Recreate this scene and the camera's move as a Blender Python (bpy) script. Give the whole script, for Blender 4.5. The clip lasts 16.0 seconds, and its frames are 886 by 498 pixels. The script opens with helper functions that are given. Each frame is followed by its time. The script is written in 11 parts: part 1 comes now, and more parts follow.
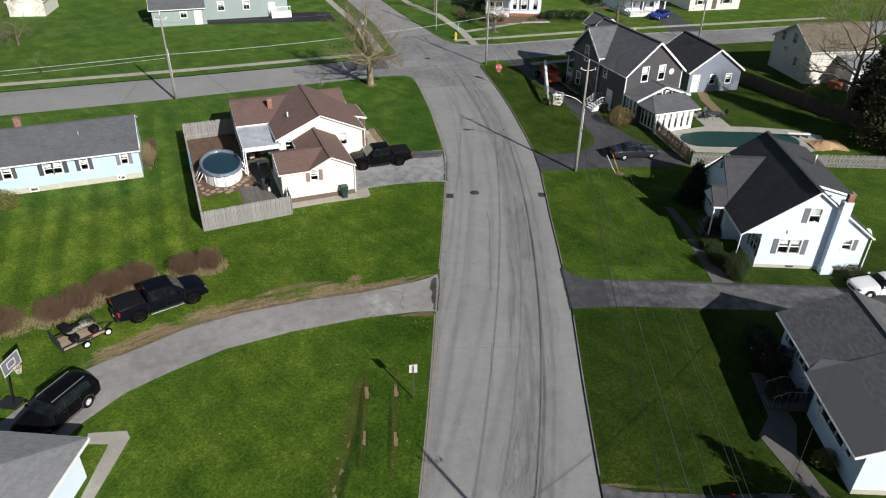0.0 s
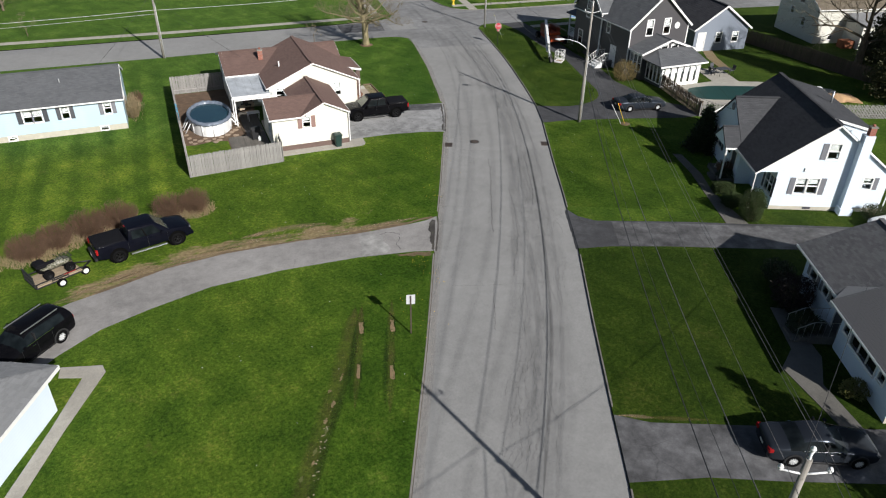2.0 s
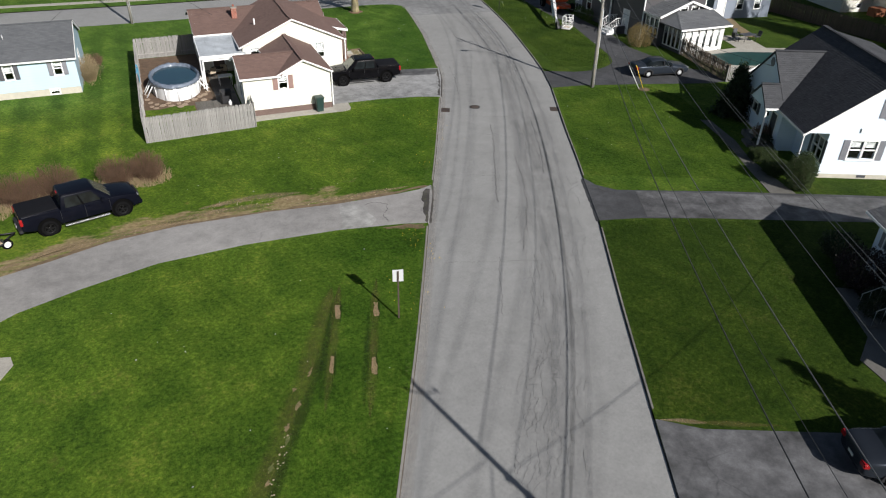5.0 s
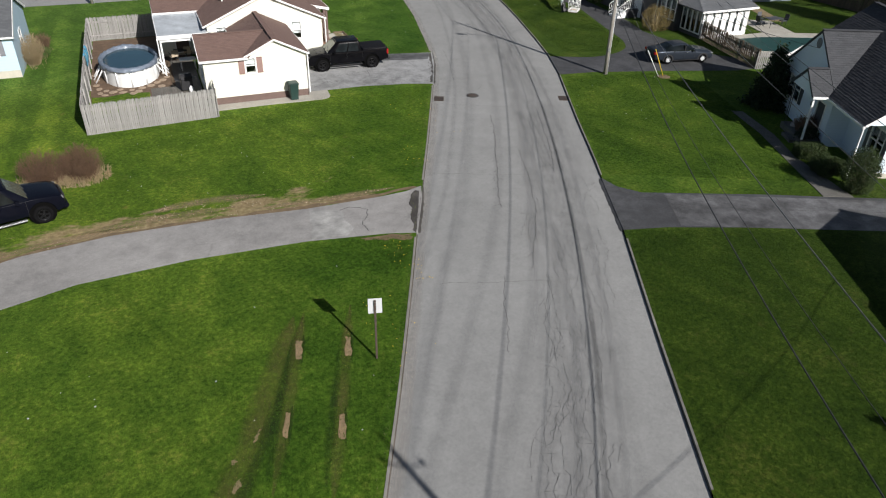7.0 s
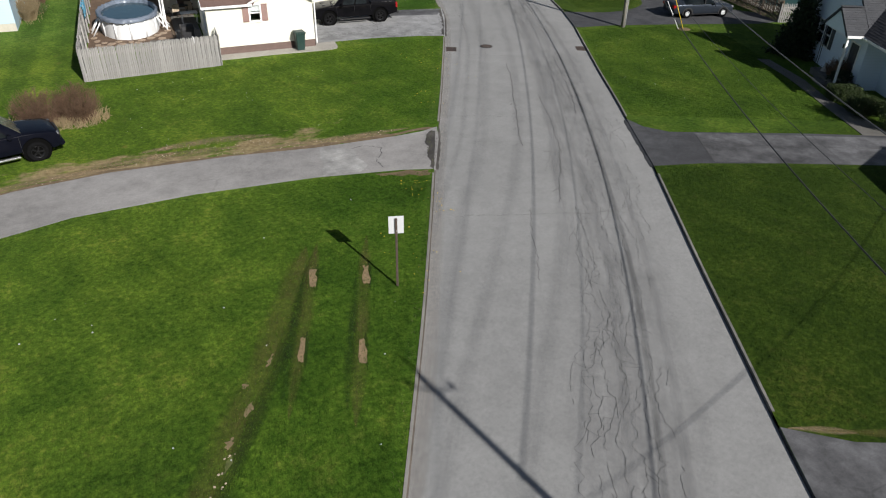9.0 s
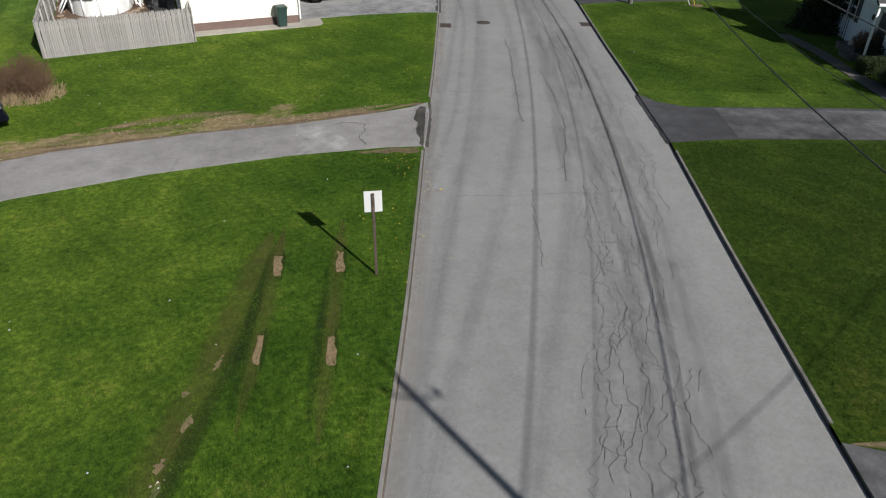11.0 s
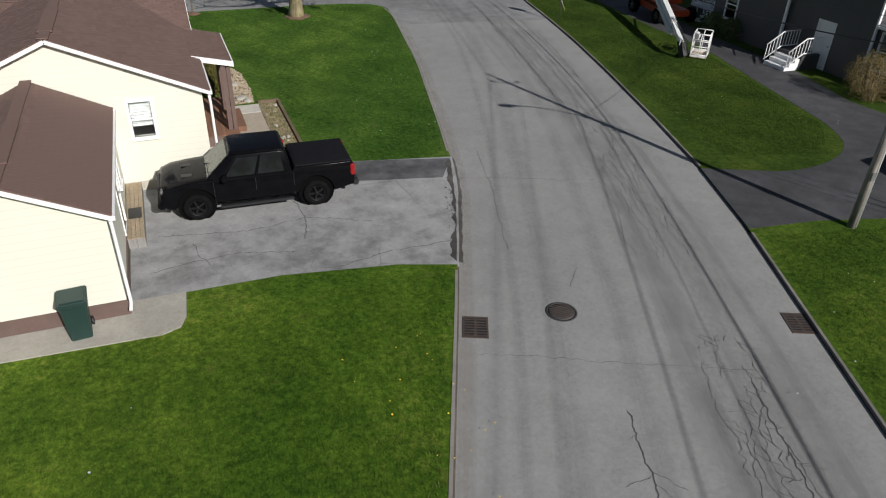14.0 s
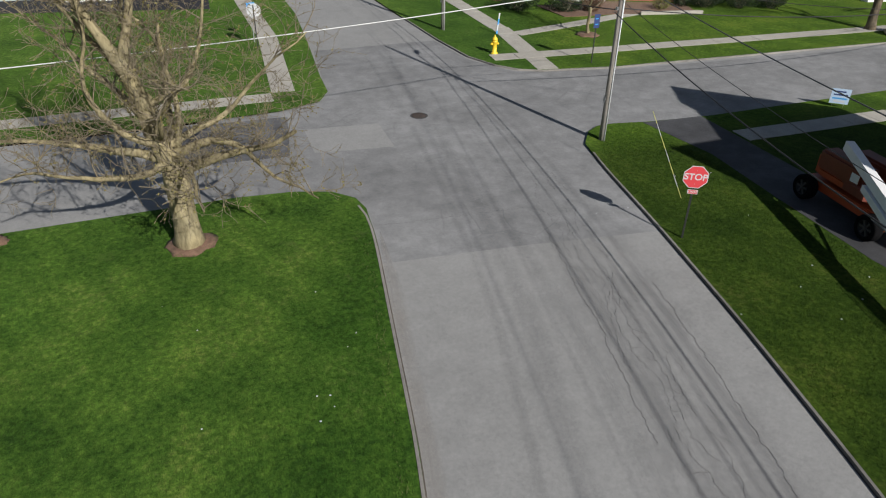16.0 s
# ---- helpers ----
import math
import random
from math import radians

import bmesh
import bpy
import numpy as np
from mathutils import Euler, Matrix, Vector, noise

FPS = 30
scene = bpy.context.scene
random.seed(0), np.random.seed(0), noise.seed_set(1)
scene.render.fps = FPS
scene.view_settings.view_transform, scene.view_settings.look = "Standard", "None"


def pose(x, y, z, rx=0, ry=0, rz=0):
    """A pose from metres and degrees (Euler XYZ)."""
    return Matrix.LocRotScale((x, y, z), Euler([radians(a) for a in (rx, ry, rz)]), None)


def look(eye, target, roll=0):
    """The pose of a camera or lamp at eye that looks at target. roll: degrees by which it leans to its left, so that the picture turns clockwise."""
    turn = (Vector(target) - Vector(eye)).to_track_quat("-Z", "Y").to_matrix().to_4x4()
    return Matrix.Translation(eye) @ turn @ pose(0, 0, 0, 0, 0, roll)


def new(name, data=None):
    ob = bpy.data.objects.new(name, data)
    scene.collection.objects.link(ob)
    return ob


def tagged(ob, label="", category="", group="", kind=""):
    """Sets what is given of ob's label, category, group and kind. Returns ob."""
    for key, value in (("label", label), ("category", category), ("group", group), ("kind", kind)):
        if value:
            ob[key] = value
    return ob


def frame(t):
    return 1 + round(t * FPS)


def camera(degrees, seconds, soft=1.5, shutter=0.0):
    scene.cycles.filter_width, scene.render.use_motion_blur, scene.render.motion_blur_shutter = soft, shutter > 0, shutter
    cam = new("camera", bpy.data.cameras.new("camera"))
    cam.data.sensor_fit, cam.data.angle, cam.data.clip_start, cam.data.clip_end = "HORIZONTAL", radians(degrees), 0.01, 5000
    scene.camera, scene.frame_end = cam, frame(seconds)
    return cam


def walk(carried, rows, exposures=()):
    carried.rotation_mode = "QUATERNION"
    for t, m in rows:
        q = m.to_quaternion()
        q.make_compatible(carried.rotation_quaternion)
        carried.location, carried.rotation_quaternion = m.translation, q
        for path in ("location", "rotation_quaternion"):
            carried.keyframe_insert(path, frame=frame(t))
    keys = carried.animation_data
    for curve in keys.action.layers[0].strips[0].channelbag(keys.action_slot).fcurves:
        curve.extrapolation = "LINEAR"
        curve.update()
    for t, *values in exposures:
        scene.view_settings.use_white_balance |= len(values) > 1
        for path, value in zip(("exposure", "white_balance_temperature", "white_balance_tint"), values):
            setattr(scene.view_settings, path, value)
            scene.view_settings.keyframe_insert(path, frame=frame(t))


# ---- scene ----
cam = camera(64.6, 16.0, 1.15)
PATH = [
    (0, (1.927, -1.616, 28.737), (2.568, -0.04, 27.686), 1.2),
    (0.5, (1.892, -1.578, 27.303), (2.534, -0.004, 26.249), 1.1),
    (1, (1.864, -1.585, 26.096), (2.507, -0.011, 25.044), 1.0),
    (1.5, (1.956, -1.536, 25.013), (2.6, 0.037, 23.959), 1.0),
    (2, (2.016, -1.456, 23.908), (2.661, 0.116, 22.853), 1.0),
    (2.5, (2.024, -1.408, 22.838), (2.67, 0.161, 21.778), 1.0),
    (3, (2.051, -1.42, 21.555), (2.699, 0.147, 20.495), 1.3),
    (3.5, (2.046, -1.351, 20.047), (2.696, 0.215, 18.985), 1.3),
    (4, (2.279, -0.747, 19.562), (2.926, 0.818, 18.497), 1.2),
    (4.2, (2.503, -0.220, 19.412), (3.149, 1.348, 18.352), 1.0),
    (6.3, (6.677, 8.791, 17.258), (7.338, 10.357, 16.204), 1.4),
    (6.5, (6.754, 8.967, 16.823), (7.416, 10.525, 15.759), 1.4),
    (7, (6.622, 8.996, 16.086), (7.284, 10.553, 15.02), 1.5),
    (7.5, (6.362, 9.107, 15.452), (7.024, 10.663, 14.383), 1.5),
    (8, (6.097, 9.312, 14.846), (6.756, 10.869, 13.777), 1.3),
    (8.5, (6.022, 9.471, 14.108), (6.68, 11.026, 13.036), 1.2),
    (9, (6.053, 9.486, 12.96), (6.71, 11.04, 11.887), 1.1),
    (9.2, (6.149, 9.543, 12.263), (6.807, 11.100, 11.194), 1.2),
    (11.3, (7.988, 12.838, 10.766), (8.640, 14.396, 9.695), 0.7),
    (11.5, (8.502, 13.928, 10.812), (9.152, 15.486, 9.739), 0.7),
    (12, (10.059, 17.544, 10.870), (10.703, 19.100, 9.791), 1.0),
    (12.5, (11.60, 21.70, 10.72), (12.243, 23.262, 9.650), 1.1),
    (13, (13.49, 26.49, 10.528), (14.132, 28.06, 9.468), 1.5),
    (13.5, (15.35, 31.806, 10.56), (15.999, 33.375, 9.505), 1.9),
    (14, (17.322, 37.388, 10.713), (17.972, 38.957, 9.657), 2.0),
    (14.5, (19.35, 43.203, 10.816), (20.002, 44.777, 9.768), 1.9),
    (15, (21.495, 49.249, 11.085), (22.145, 50.825, 10.038), 1.8),
    (15.5, (23.851, 55.466, 11.488), (24.489, 57.044, 10.438), 1.6),
    (16, (25.614, 60.108, 11.767), (26.248, 61.688, 10.717), 1.2),
]
walk(cam, [(t, look(eye, target, roll)) for t, eye, target, roll in PATH], exposures=[(0, 0.30), (2, 0.35), (4, 0.40), (7, 0.40), (9, 0.36), (12, 0.24), (13, 0.13), (14, 0.05), (15, 0.12), (16, 0.27)])

# ---- world, sun, exposure ----
SUN_EL, SUN_AZ = radians(31.0), math.atan2(-0.966, 0.258)
sun_dir = Vector((math.cos(SUN_EL) * math.cos(SUN_AZ), math.cos(SUN_EL) * math.sin(SUN_AZ), math.sin(SUN_EL)))
world = bpy.data.worlds.new("sky")
scene.world = world
world.use_nodes = True
wn = world.node_tree
sky = wn.nodes.new("ShaderNodeTexSky")
sky.sky_type, sky.sun_disc = "NISHITA", False
sky.sun_elevation = SUN_EL
sky.sun_rotation = math.atan2(sun_dir.x, sun_dir.y)
wn.links.new(sky.outputs[0], wn.nodes["Background"].inputs[0])
wn.nodes["Background"].inputs[1].default_value = 0.046
sun = new("sun", bpy.data.lights.new("sun", "SUN"))
sun.data.energy, sun.data.angle, sun.data.color = 5.0, radians(0.55), (1.0, 0.965, 0.925)
sun.matrix_world = look(sun_dir * 80, (0, 0, 0))
scene.view_settings.exposure = 0.33


# ---- materials ----
class Nodes:
    """A small node-tree writer for one material."""

    def __init__(self, name):
        self.mat = bpy.data.materials.new(name)
        self.mat.use_nodes = True
        self.t = self.mat.node_tree
        self.bsdf = self.t.nodes["Principled BSDF"]
        self.coord = self.t.nodes.new("ShaderNodeTexCoord").outputs["Object"]

    def link(self, a, b):
        self.t.links.new(a, b)

    def add(self, kind, **props):
        n = self.t.nodes.new(kind)
        for k, v in props.items():
            n.inputs[k].default_value = v
        return n

    def world_coord(self):
        g = self.t.nodes.new("ShaderNodeNewGeometry")
        return g.outputs["Position"]

    def stretch(self, coord, sx, sy, sz, turn=0.0):
        m = self.t.nodes.new("ShaderNodeMapping")
        m.inputs["Scale"].default_value = (sx, sy, sz)
        m.inputs["Rotation"].default_value = (0, 0, radians(turn))
        self.link(coord, m.inputs["Vector"])
        return m.outputs[0]

    def noise(self, scale, detail=3.0, rough=0.55, coord=None, dist=0.0):
        n = self.add("ShaderNodeTexNoise", Scale=scale, Detail=detail, Roughness=rough, Distortion=dist)
        self.link(coord or self.coord, n.inputs["Vector"])
        return n.outputs["Fac"]

    def voronoi(self, scale, feature="F1", coord=None):
        n = self.add("ShaderNodeTexVoronoi", Scale=scale)
        n.feature = feature
        self.link(coord or self.coord, n.inputs["Vector"])
        return n.outputs["Distance"]

    def wave(self, scale, dist=2.0, coord=None, axis="X", detail=2.0):
        n = self.add("ShaderNodeTexWave", Scale=scale, Distortion=dist, Detail=detail)
        n.bands_direction = axis
        self.link(coord or self.coord, n.inputs["Vector"])
        return n.outputs["Fac"]

    def ramp(self, fac, stops):
        n = self.t.nodes.new("ShaderNodeValToRGB")
        r = n.color_ramp
        while len(r.elements) < len(stops):
            r.elements.new(0.5)
        for e, (p, c) in zip(r.elements, stops):
            e.position = p
            e.color = (*c, 1) if len(c) == 3 else c
        self.link(fac, n.inputs[0])
        return n.outputs[0]

    def grey(self, fac, lo, hi):
        n = self.add("ShaderNodeMapRange")
        n.inputs["From Min"].default_value, n.inputs["From Max"].default_value = lo, hi
        self.link(fac, n.inputs["Value"])
        return n.outputs[0]

    def mix(self, fac, a, b, blend="MIX"):
        n = self.t.nodes.new("ShaderNodeMix")
        n.data_type, n.blend_type = "RGBA", blend
        for v, i in ((fac, 0), (a, 6), (b, 7)):
            if isinstance(v, (int, float)):
                n.inputs[i].default_value = v if i == 0 else (v, v, v, 1)
            elif isinstance(v, tuple):
                n.inputs[i].default_value = (*v, 1)
            else:
                self.link(v, n.inputs[i])
        return n.outputs[2]

    def math(self, op, a, b=0.5):
        n = self.t.nodes.new("ShaderNodeMath")
        n.operation = op
        for v, i in ((a, 0), (b, 1)):
            if isinstance(v, (int, float)):
                n.inputs[i].default_value = v
            else:
                self.link(v, n.inputs[i])
        return n.outputs[0]

    def bump(self, height, strength=0.3, distance=0.02):
        n = self.add("ShaderNodeBump", Strength=strength, Distance=distance)
        self.link(height, n.inputs["Height"])
        self.link(n.outputs[0], self.bsdf.inputs["Normal"])

    def done(self, color, rough=0.7, metal=0.0, spec=None):
        if isinstance(color, tuple):
            self.bsdf.inputs["Base Color"].default_value = (*color, 1)
        else:
            self.link(color, self.bsdf.inputs["Base Color"])
        if isinstance(rough, (int, float)):
            self.bsdf.inputs["Roughness"].default_value = rough
        else:
            self.link(rough, self.bsdf.inputs["Roughness"])
        self.bsdf.inputs["Metallic"].default_value = metal
        if spec is not None:
            self.bsdf.inputs["Specular IOR Level"].default_value = spec
        return self.mat


def scaled(c, k):
    return tuple(min(1.0, v * k) for v in c)


def plain(name, c, rough=0.6, metal=0.0, vary=0.12, scale=3.0, bump=0.0, bscale=60.0, spec=None):
    """Painted, moulded or coated stuff: a base colour with faint wear at two scales."""
    n = Nodes(name)
    a = n.noise(scale, 4)
    b = n.noise(scale * 9, 3)
    f = n.math("ADD", n.math("MULTIPLY", a, 0.65), n.math("MULTIPLY", b, 0.35))
    col = n.ramp(f, [(0.3, scaled(c, 1 - vary)), (0.7, scaled(c, 1 + vary * 0.6))])
    if bump:
        n.bump(n.noise(bscale, 3), bump, 0.01)
    return n.done(col, rough, metal, spec)


def siding(name, c, pitch=0.11, vary=0.05, rough=0.55):
    """Horizontal clapboard: a saw-tooth relief every `pitch` metres up the wall."""
    n = Nodes(name)
    sep = n.t.nodes.new("ShaderNodeSeparateXYZ")
    n.link(n.coord, sep.inputs[0])
    saw = n.math("FRACT", n.math("DIVIDE", sep.outputs["Z"], pitch))
    lap = n.grey(saw, 0.0, 0.12)
    dirt = n.noise(0.9, 4, coord=n.stretch(n.coord, 1, 1, 0.35))
    col = n.ramp(dirt, [(0.25, scaled(c, 1 - vary * 1.6)), (0.65, scaled(c, 1 + vary * 0.4))])
    col = n.mix(lap, scaled(c, 0.86), col)
    n.bump(n.math("SUBTRACT", 1.0, saw), 0.12, 0.01)
    return n.done(col, rough)


def shingles(name, c, c2, vary=0.3):
    """Asphalt shingles: granules, streaks down the slope and mixed tabs."""
    n = Nodes(name)
    rnd = n.t.nodes.new("ShaderNodeObjectInfo").outputs["Random"]
    isl = n.t.nodes.new("ShaderNodeNewGeometry").outputs["Random Per Island"]
    tab = n.mix(isl, c, c2)
    g = n.noise(70, 2)
    streak = n.noise(0.55, 4, coord=n.coord)
    col = n.mix(n.grey(g, 0.3, 0.7), n.mix(0.5, tab, 0.0, "MULTIPLY"), tab)
    col = n.mix(0.45, tab, col)
    col = n.mix(n.grey(streak, 0.3, 0.75), col, n.mix(0.35, col, scaled(c2, 1.35)))
    n.bump(g, 0.5, 0.006)
    return n.done(col, 0.9, 0, 0.25)


def pane_glass(name):
    """Clear window glass over a dark interior."""
    n = Nodes(name)
    n.bsdf.inputs["Transmission Weight"].default_value = 1.0
    n.bsdf.inputs["IOR"].default_value = 1.45
    wob = n.noise(1.2, 2)
    n.bump(wob, 0.04, 0.02)
    return n.done((0.62, 0.66, 0.67), 0.03)


def grass_material(name):
    n = Nodes(name)
    p = n.world_coord()
    big = n.noise(0.045, 4, 0.6, p)
    mid = n.noise(0.35, 4, 0.6, p)
    fine = n.noise(5.0, 4, 0.65, p)
    blade = n.noise(38.0, 2, 0.6, n.stretch(p, 1, 0.45, 1, 20))
    f = n.math("ADD", n.math("MULTIPLY", mid, 0.5), n.math("MULTIPLY", fine, 0.5))
    col = n.ramp(f, [(0.33, (0.022, 0.056, 0.008)), (0.45, (0.042, 0.094, 0.011)), (0.55, (0.064, 0.126, 0.015)), (0.68, (0.125, 0.172, 0.030))])
    col = n.mix(n.grey(blade, 0.25, 0.75), n.mix(1.0, col, 0.68, "MULTIPLY"), n.mix(1.0, col, (1.25, 1.22, 1.2), "MULTIPLY"))
    col = n.mix(n.grey(big, 0.38, 0.68), col, n.mix(1.0, col, (1.22, 1.12, 1.1), "MULTIPLY"))
    clump = n.noise(9.0, 4, 0.75, p)
    col = n.mix(n.grey(clump, 0.36, 0.64), n.mix(1.0, col, (0.60, 0.64, 0.65), "MULTIPLY"), n.mix(1.0, col, (1.34, 1.28, 1.22), "MULTIPLY"))
    straw = n.grey(n.noise(6.5, 5, 0.8, n.stretch(p, 1, 1, 1, 40)), 0.60, 0.74)
    col = n.mix(n.math("MULTIPLY", straw, 0.27), col, (0.17, 0.165, 0.055))
    # stripes left by the mower on the lawn before the blue house
    sep = n.t.nodes.new("ShaderNodeSeparateXYZ")
    n.link(p, sep.inputs[0])
    sx, sy = sep.outputs["X"], sep.outputs["Y"]
    soft = n.noise(0.9, 2, 0.5, n.stretch(p, 1.0, 0.03, 1.0))
    band = n.grey(n.math("ADD", n.math("MULTIPLY", n.math("SINE", n.math("ADD", n.math("MULTIPLY", sx, 2.7), n.math("MULTIPLY", soft, 2.5))), 0.8), n.math("MULTIPLY", n.math("SUBTRACT", soft, 0.5), 2.0)), -0.6, 0.6)
    zone = n.math("MULTIPLY", n.math("MULTIPLY", n.grey(sx, 3.5, 1.0), n.grey(sy, 43.5, 46.5)), n.math("MULTIPLY", n.grey(sx, -26.0, -18.0), n.grey(sy, 82.0, 76.0)))
    col = n.mix(n.math("MULTIPLY", zone, 0.9), col, n.mix(band, n.mix(1.0, col, (0.82, 0.86, 0.84), "MULTIPLY"), n.mix(1.0, col, (1.42, 1.28, 1.25), "MULTIPLY")))
    # broad faint passes on the other lawns
    turned = n.stretch(p, 1.0, 1.0, 1.0, -23)
    sweep = n.grey(n.noise(1.0, 3, 0.65, n.stretch(turned, 1.3, 0.06, 1.0)), 0.3, 0.7)
    col = n.mix(0.7, col, n.mix(sweep, n.mix(1.0, col, 0.80, "MULTIPLY"), n.mix(1.0, col, (1.24, 1.17, 1.15), "MULTIPLY")))
    # thin straw patches
    dry = n.math("MULTIPLY", n.grey(n.noise(0.8, 5, 0.7, p), 0.60, 0.74), n.grey(n.noise(0.07, 2, 0.5, p), 0.45, 0.62))
    col = n.mix(n.math("MULTIPLY", dry, 0.55), col, (0.16, 0.14, 0.045))
    # the lawns across the road take a darker tone, set lot by lot
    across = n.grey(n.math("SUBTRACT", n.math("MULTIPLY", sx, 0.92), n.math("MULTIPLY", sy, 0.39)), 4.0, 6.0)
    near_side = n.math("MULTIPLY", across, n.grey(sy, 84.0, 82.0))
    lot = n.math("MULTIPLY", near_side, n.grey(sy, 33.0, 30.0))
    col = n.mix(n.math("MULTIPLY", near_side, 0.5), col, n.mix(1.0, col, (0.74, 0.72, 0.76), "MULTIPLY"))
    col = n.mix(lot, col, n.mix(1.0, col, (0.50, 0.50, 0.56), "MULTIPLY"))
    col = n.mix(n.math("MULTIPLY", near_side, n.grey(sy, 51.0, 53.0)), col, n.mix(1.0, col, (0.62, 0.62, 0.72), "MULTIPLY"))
    # the lot between the two driveways takes a lighter tone; the corner lot a deeper one
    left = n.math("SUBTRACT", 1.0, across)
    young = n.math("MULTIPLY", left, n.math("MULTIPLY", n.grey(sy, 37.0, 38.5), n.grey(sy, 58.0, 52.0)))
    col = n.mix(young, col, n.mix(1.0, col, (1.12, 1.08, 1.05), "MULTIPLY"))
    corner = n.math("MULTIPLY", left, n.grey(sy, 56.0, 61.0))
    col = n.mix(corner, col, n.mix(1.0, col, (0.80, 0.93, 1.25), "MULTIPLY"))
    # darker green along the kerb, paler and yellower away from it
    ks = n.math("SUBTRACT", n.math("MULTIPLY", sx, 0.92), n.math("MULTIPLY", sy, 0.39))
    kerb_side = n.grey(n.math("ADD", ks, n.math("MULTIPLY", n.math("SUBTRACT", n.noise(0.3, 4, 0.6, p), 0.5), 5.0)), -4.6, -2.0)
    col = n.mix(n.math("MULTIPLY", left, 0.9), col, n.mix(kerb_side, n.mix(1.0, col, (1.20, 1.12, 1.12), "MULTIPLY"), n.mix(1.0, col, (0.78, 0.86, 0.80), "MULTIPLY")))
    # clouds of darker and paler turf a stride or two across
    cloud = n.noise(0.55, 5, 0.7, n.stretch(p, 1.0, 0.6, 1.0, 25))
    col = n.mix(n.grey(cloud, 0.34, 0.66), n.mix(1.0, col, (0.68, 0.74, 0.74), "MULTIPLY"), n.mix(1.0, col, (1.12, 1.06, 1.04), "MULTIPLY"))
    # trodden bare earth beside the curving driveway
    ry = n.math("ADD", sy, n.math("MULTIPLY", n.math("MAXIMUM", n.math("MULTIPLY", sx, -1.0), 0.0), 0.42))
    belt = n.math("MULTIPLY", n.math("MULTIPLY", n.grey(ry, 37.2, 38.2), n.grey(ry, 41.6, 38.8)), n.math("MULTIPLY", n.grey(sx, -9.0, -4.0), n.grey(sx, 17.5, 12.0)))
    lumps = n.noise(0.55, 6, 0.7, n.stretch(p, 0.6, 1.5, 1, 4))
    bare = n.grey(n.math("ADD", lumps, n.math("MULTIPLY", belt, 0.30)), 0.70, 0.80)
    bare = n.math("MULTIPLY", bare, n.grey(belt, 0.02, 0.2))
    earth = n.mix(n.grey(fine, 0.3, 0.7), (0.17, 0.115, 0.07), (0.34, 0.255, 0.16))
    col = n.mix(n.math("MULTIPLY", bare, 0.85), col, earth)
    n.bump(n.math("ADD", blade, n.math("MULTIPLY", fine, 0.6)), 0.5, 0.04)
    n.bsdf.inputs["Sheen Weight"].default_value = 0.08
    n.bsdf.inputs["Sheen Roughness"].default_value = 0.45
    n.bsdf.inputs["Sheen Tint"].default_value = (0.45, 0.62, 0.16, 1)
    return n.done(col, 0.9, 0, 0.04)


def asphalt_material(name, base, crack=0.0, spots=0.25, worn=0.2):
    n = Nodes(name)
    p = n.world_coord()
    agg = n.noise(55, 3, 0.7, p)
    mid = n.noise(1.1, 5, 0.65, p)
    big = n.noise(0.16, 4, 0.6, p)
    f = n.math("ADD", n.math("MULTIPLY", mid, 0.5), n.math("MULTIPLY", big, 0.5))
    col = n.ramp(f, [(0.36, scaled(base, 1 - spots)), (0.5, base), (0.64, scaled(base, 1 + worn))])
    pits = n.noise(9.0, 5, 0.8, p)
    col = n.mix(n.grey(pits, 0.32, 0.68), n.mix(1.0, col, 0.87, "MULTIPLY"), n.mix(1.0, col, (1.1, 1.1, 1.09), "MULTIPLY"))
    col = n.mix(n.grey(agg, 0.3, 0.7), n.mix(1.0, col, 0.82, "MULTIPLY"), n.mix(1.0, col, (1.1, 1.1, 1.1), "MULTIPLY"))
    if crack:
        bent = n.add("ShaderNodeTexNoise", Scale=0.8, Detail=4.0)
        n.link(p, bent.inputs["Vector"])
        q = n.mix(0.32, p, bent.outputs["Color"], "ADD")
        v = n.voronoi(0.55, "DISTANCE_TO_EDGE", q)
        line = n.math("SUBTRACT", 1.0, n.grey(v, 0.004, 0.018))
        where = n.grey(n.noise(0.12, 3, 0.5, p), 0.52, 0.66)
        line = n.math("MULTIPLY", n.math("MULTIPLY", line, where), crack)
        col = n.mix(line, col, scaled(base, 0.3))
    n.bump(agg, 0.35, 0.012)
    return n.done(col, 0.88, 0, 0.3)


def leaf_material(name, a, b):
    n = Nodes(name)
    isl = n.t.nodes.new("ShaderNodeNewGeometry").outputs["Random Per Island"]
    col = n.mix(isl, a, b)
    col = n.mix(n.grey(n.noise(1.2, 3), 0.35, 0.7), n.mix(1.0, col, 0.65, "MULTIPLY"), col)
    return n.done(col, 0.6, 0, 0.3)


def bark_material(name, a, b, scale=9.0):
    n = Nodes(name)
    v = n.noise(scale, 5, 0.7, n.stretch(n.coord, 1, 1, 0.22), 0.6)
    w = n.noise(1.4, 3)
    col = n.ramp(v, [(0.32, a), (0.66, b)])
    col = n.mix(n.grey(w, 0.35, 0.75), col, n.mix(1.0, col, (1.25, 1.2, 1.1), "MULTIPLY"))
    n.bump(v, 0.9, 0.03)
    return n.done(col, 0.9, 0, 0.2)


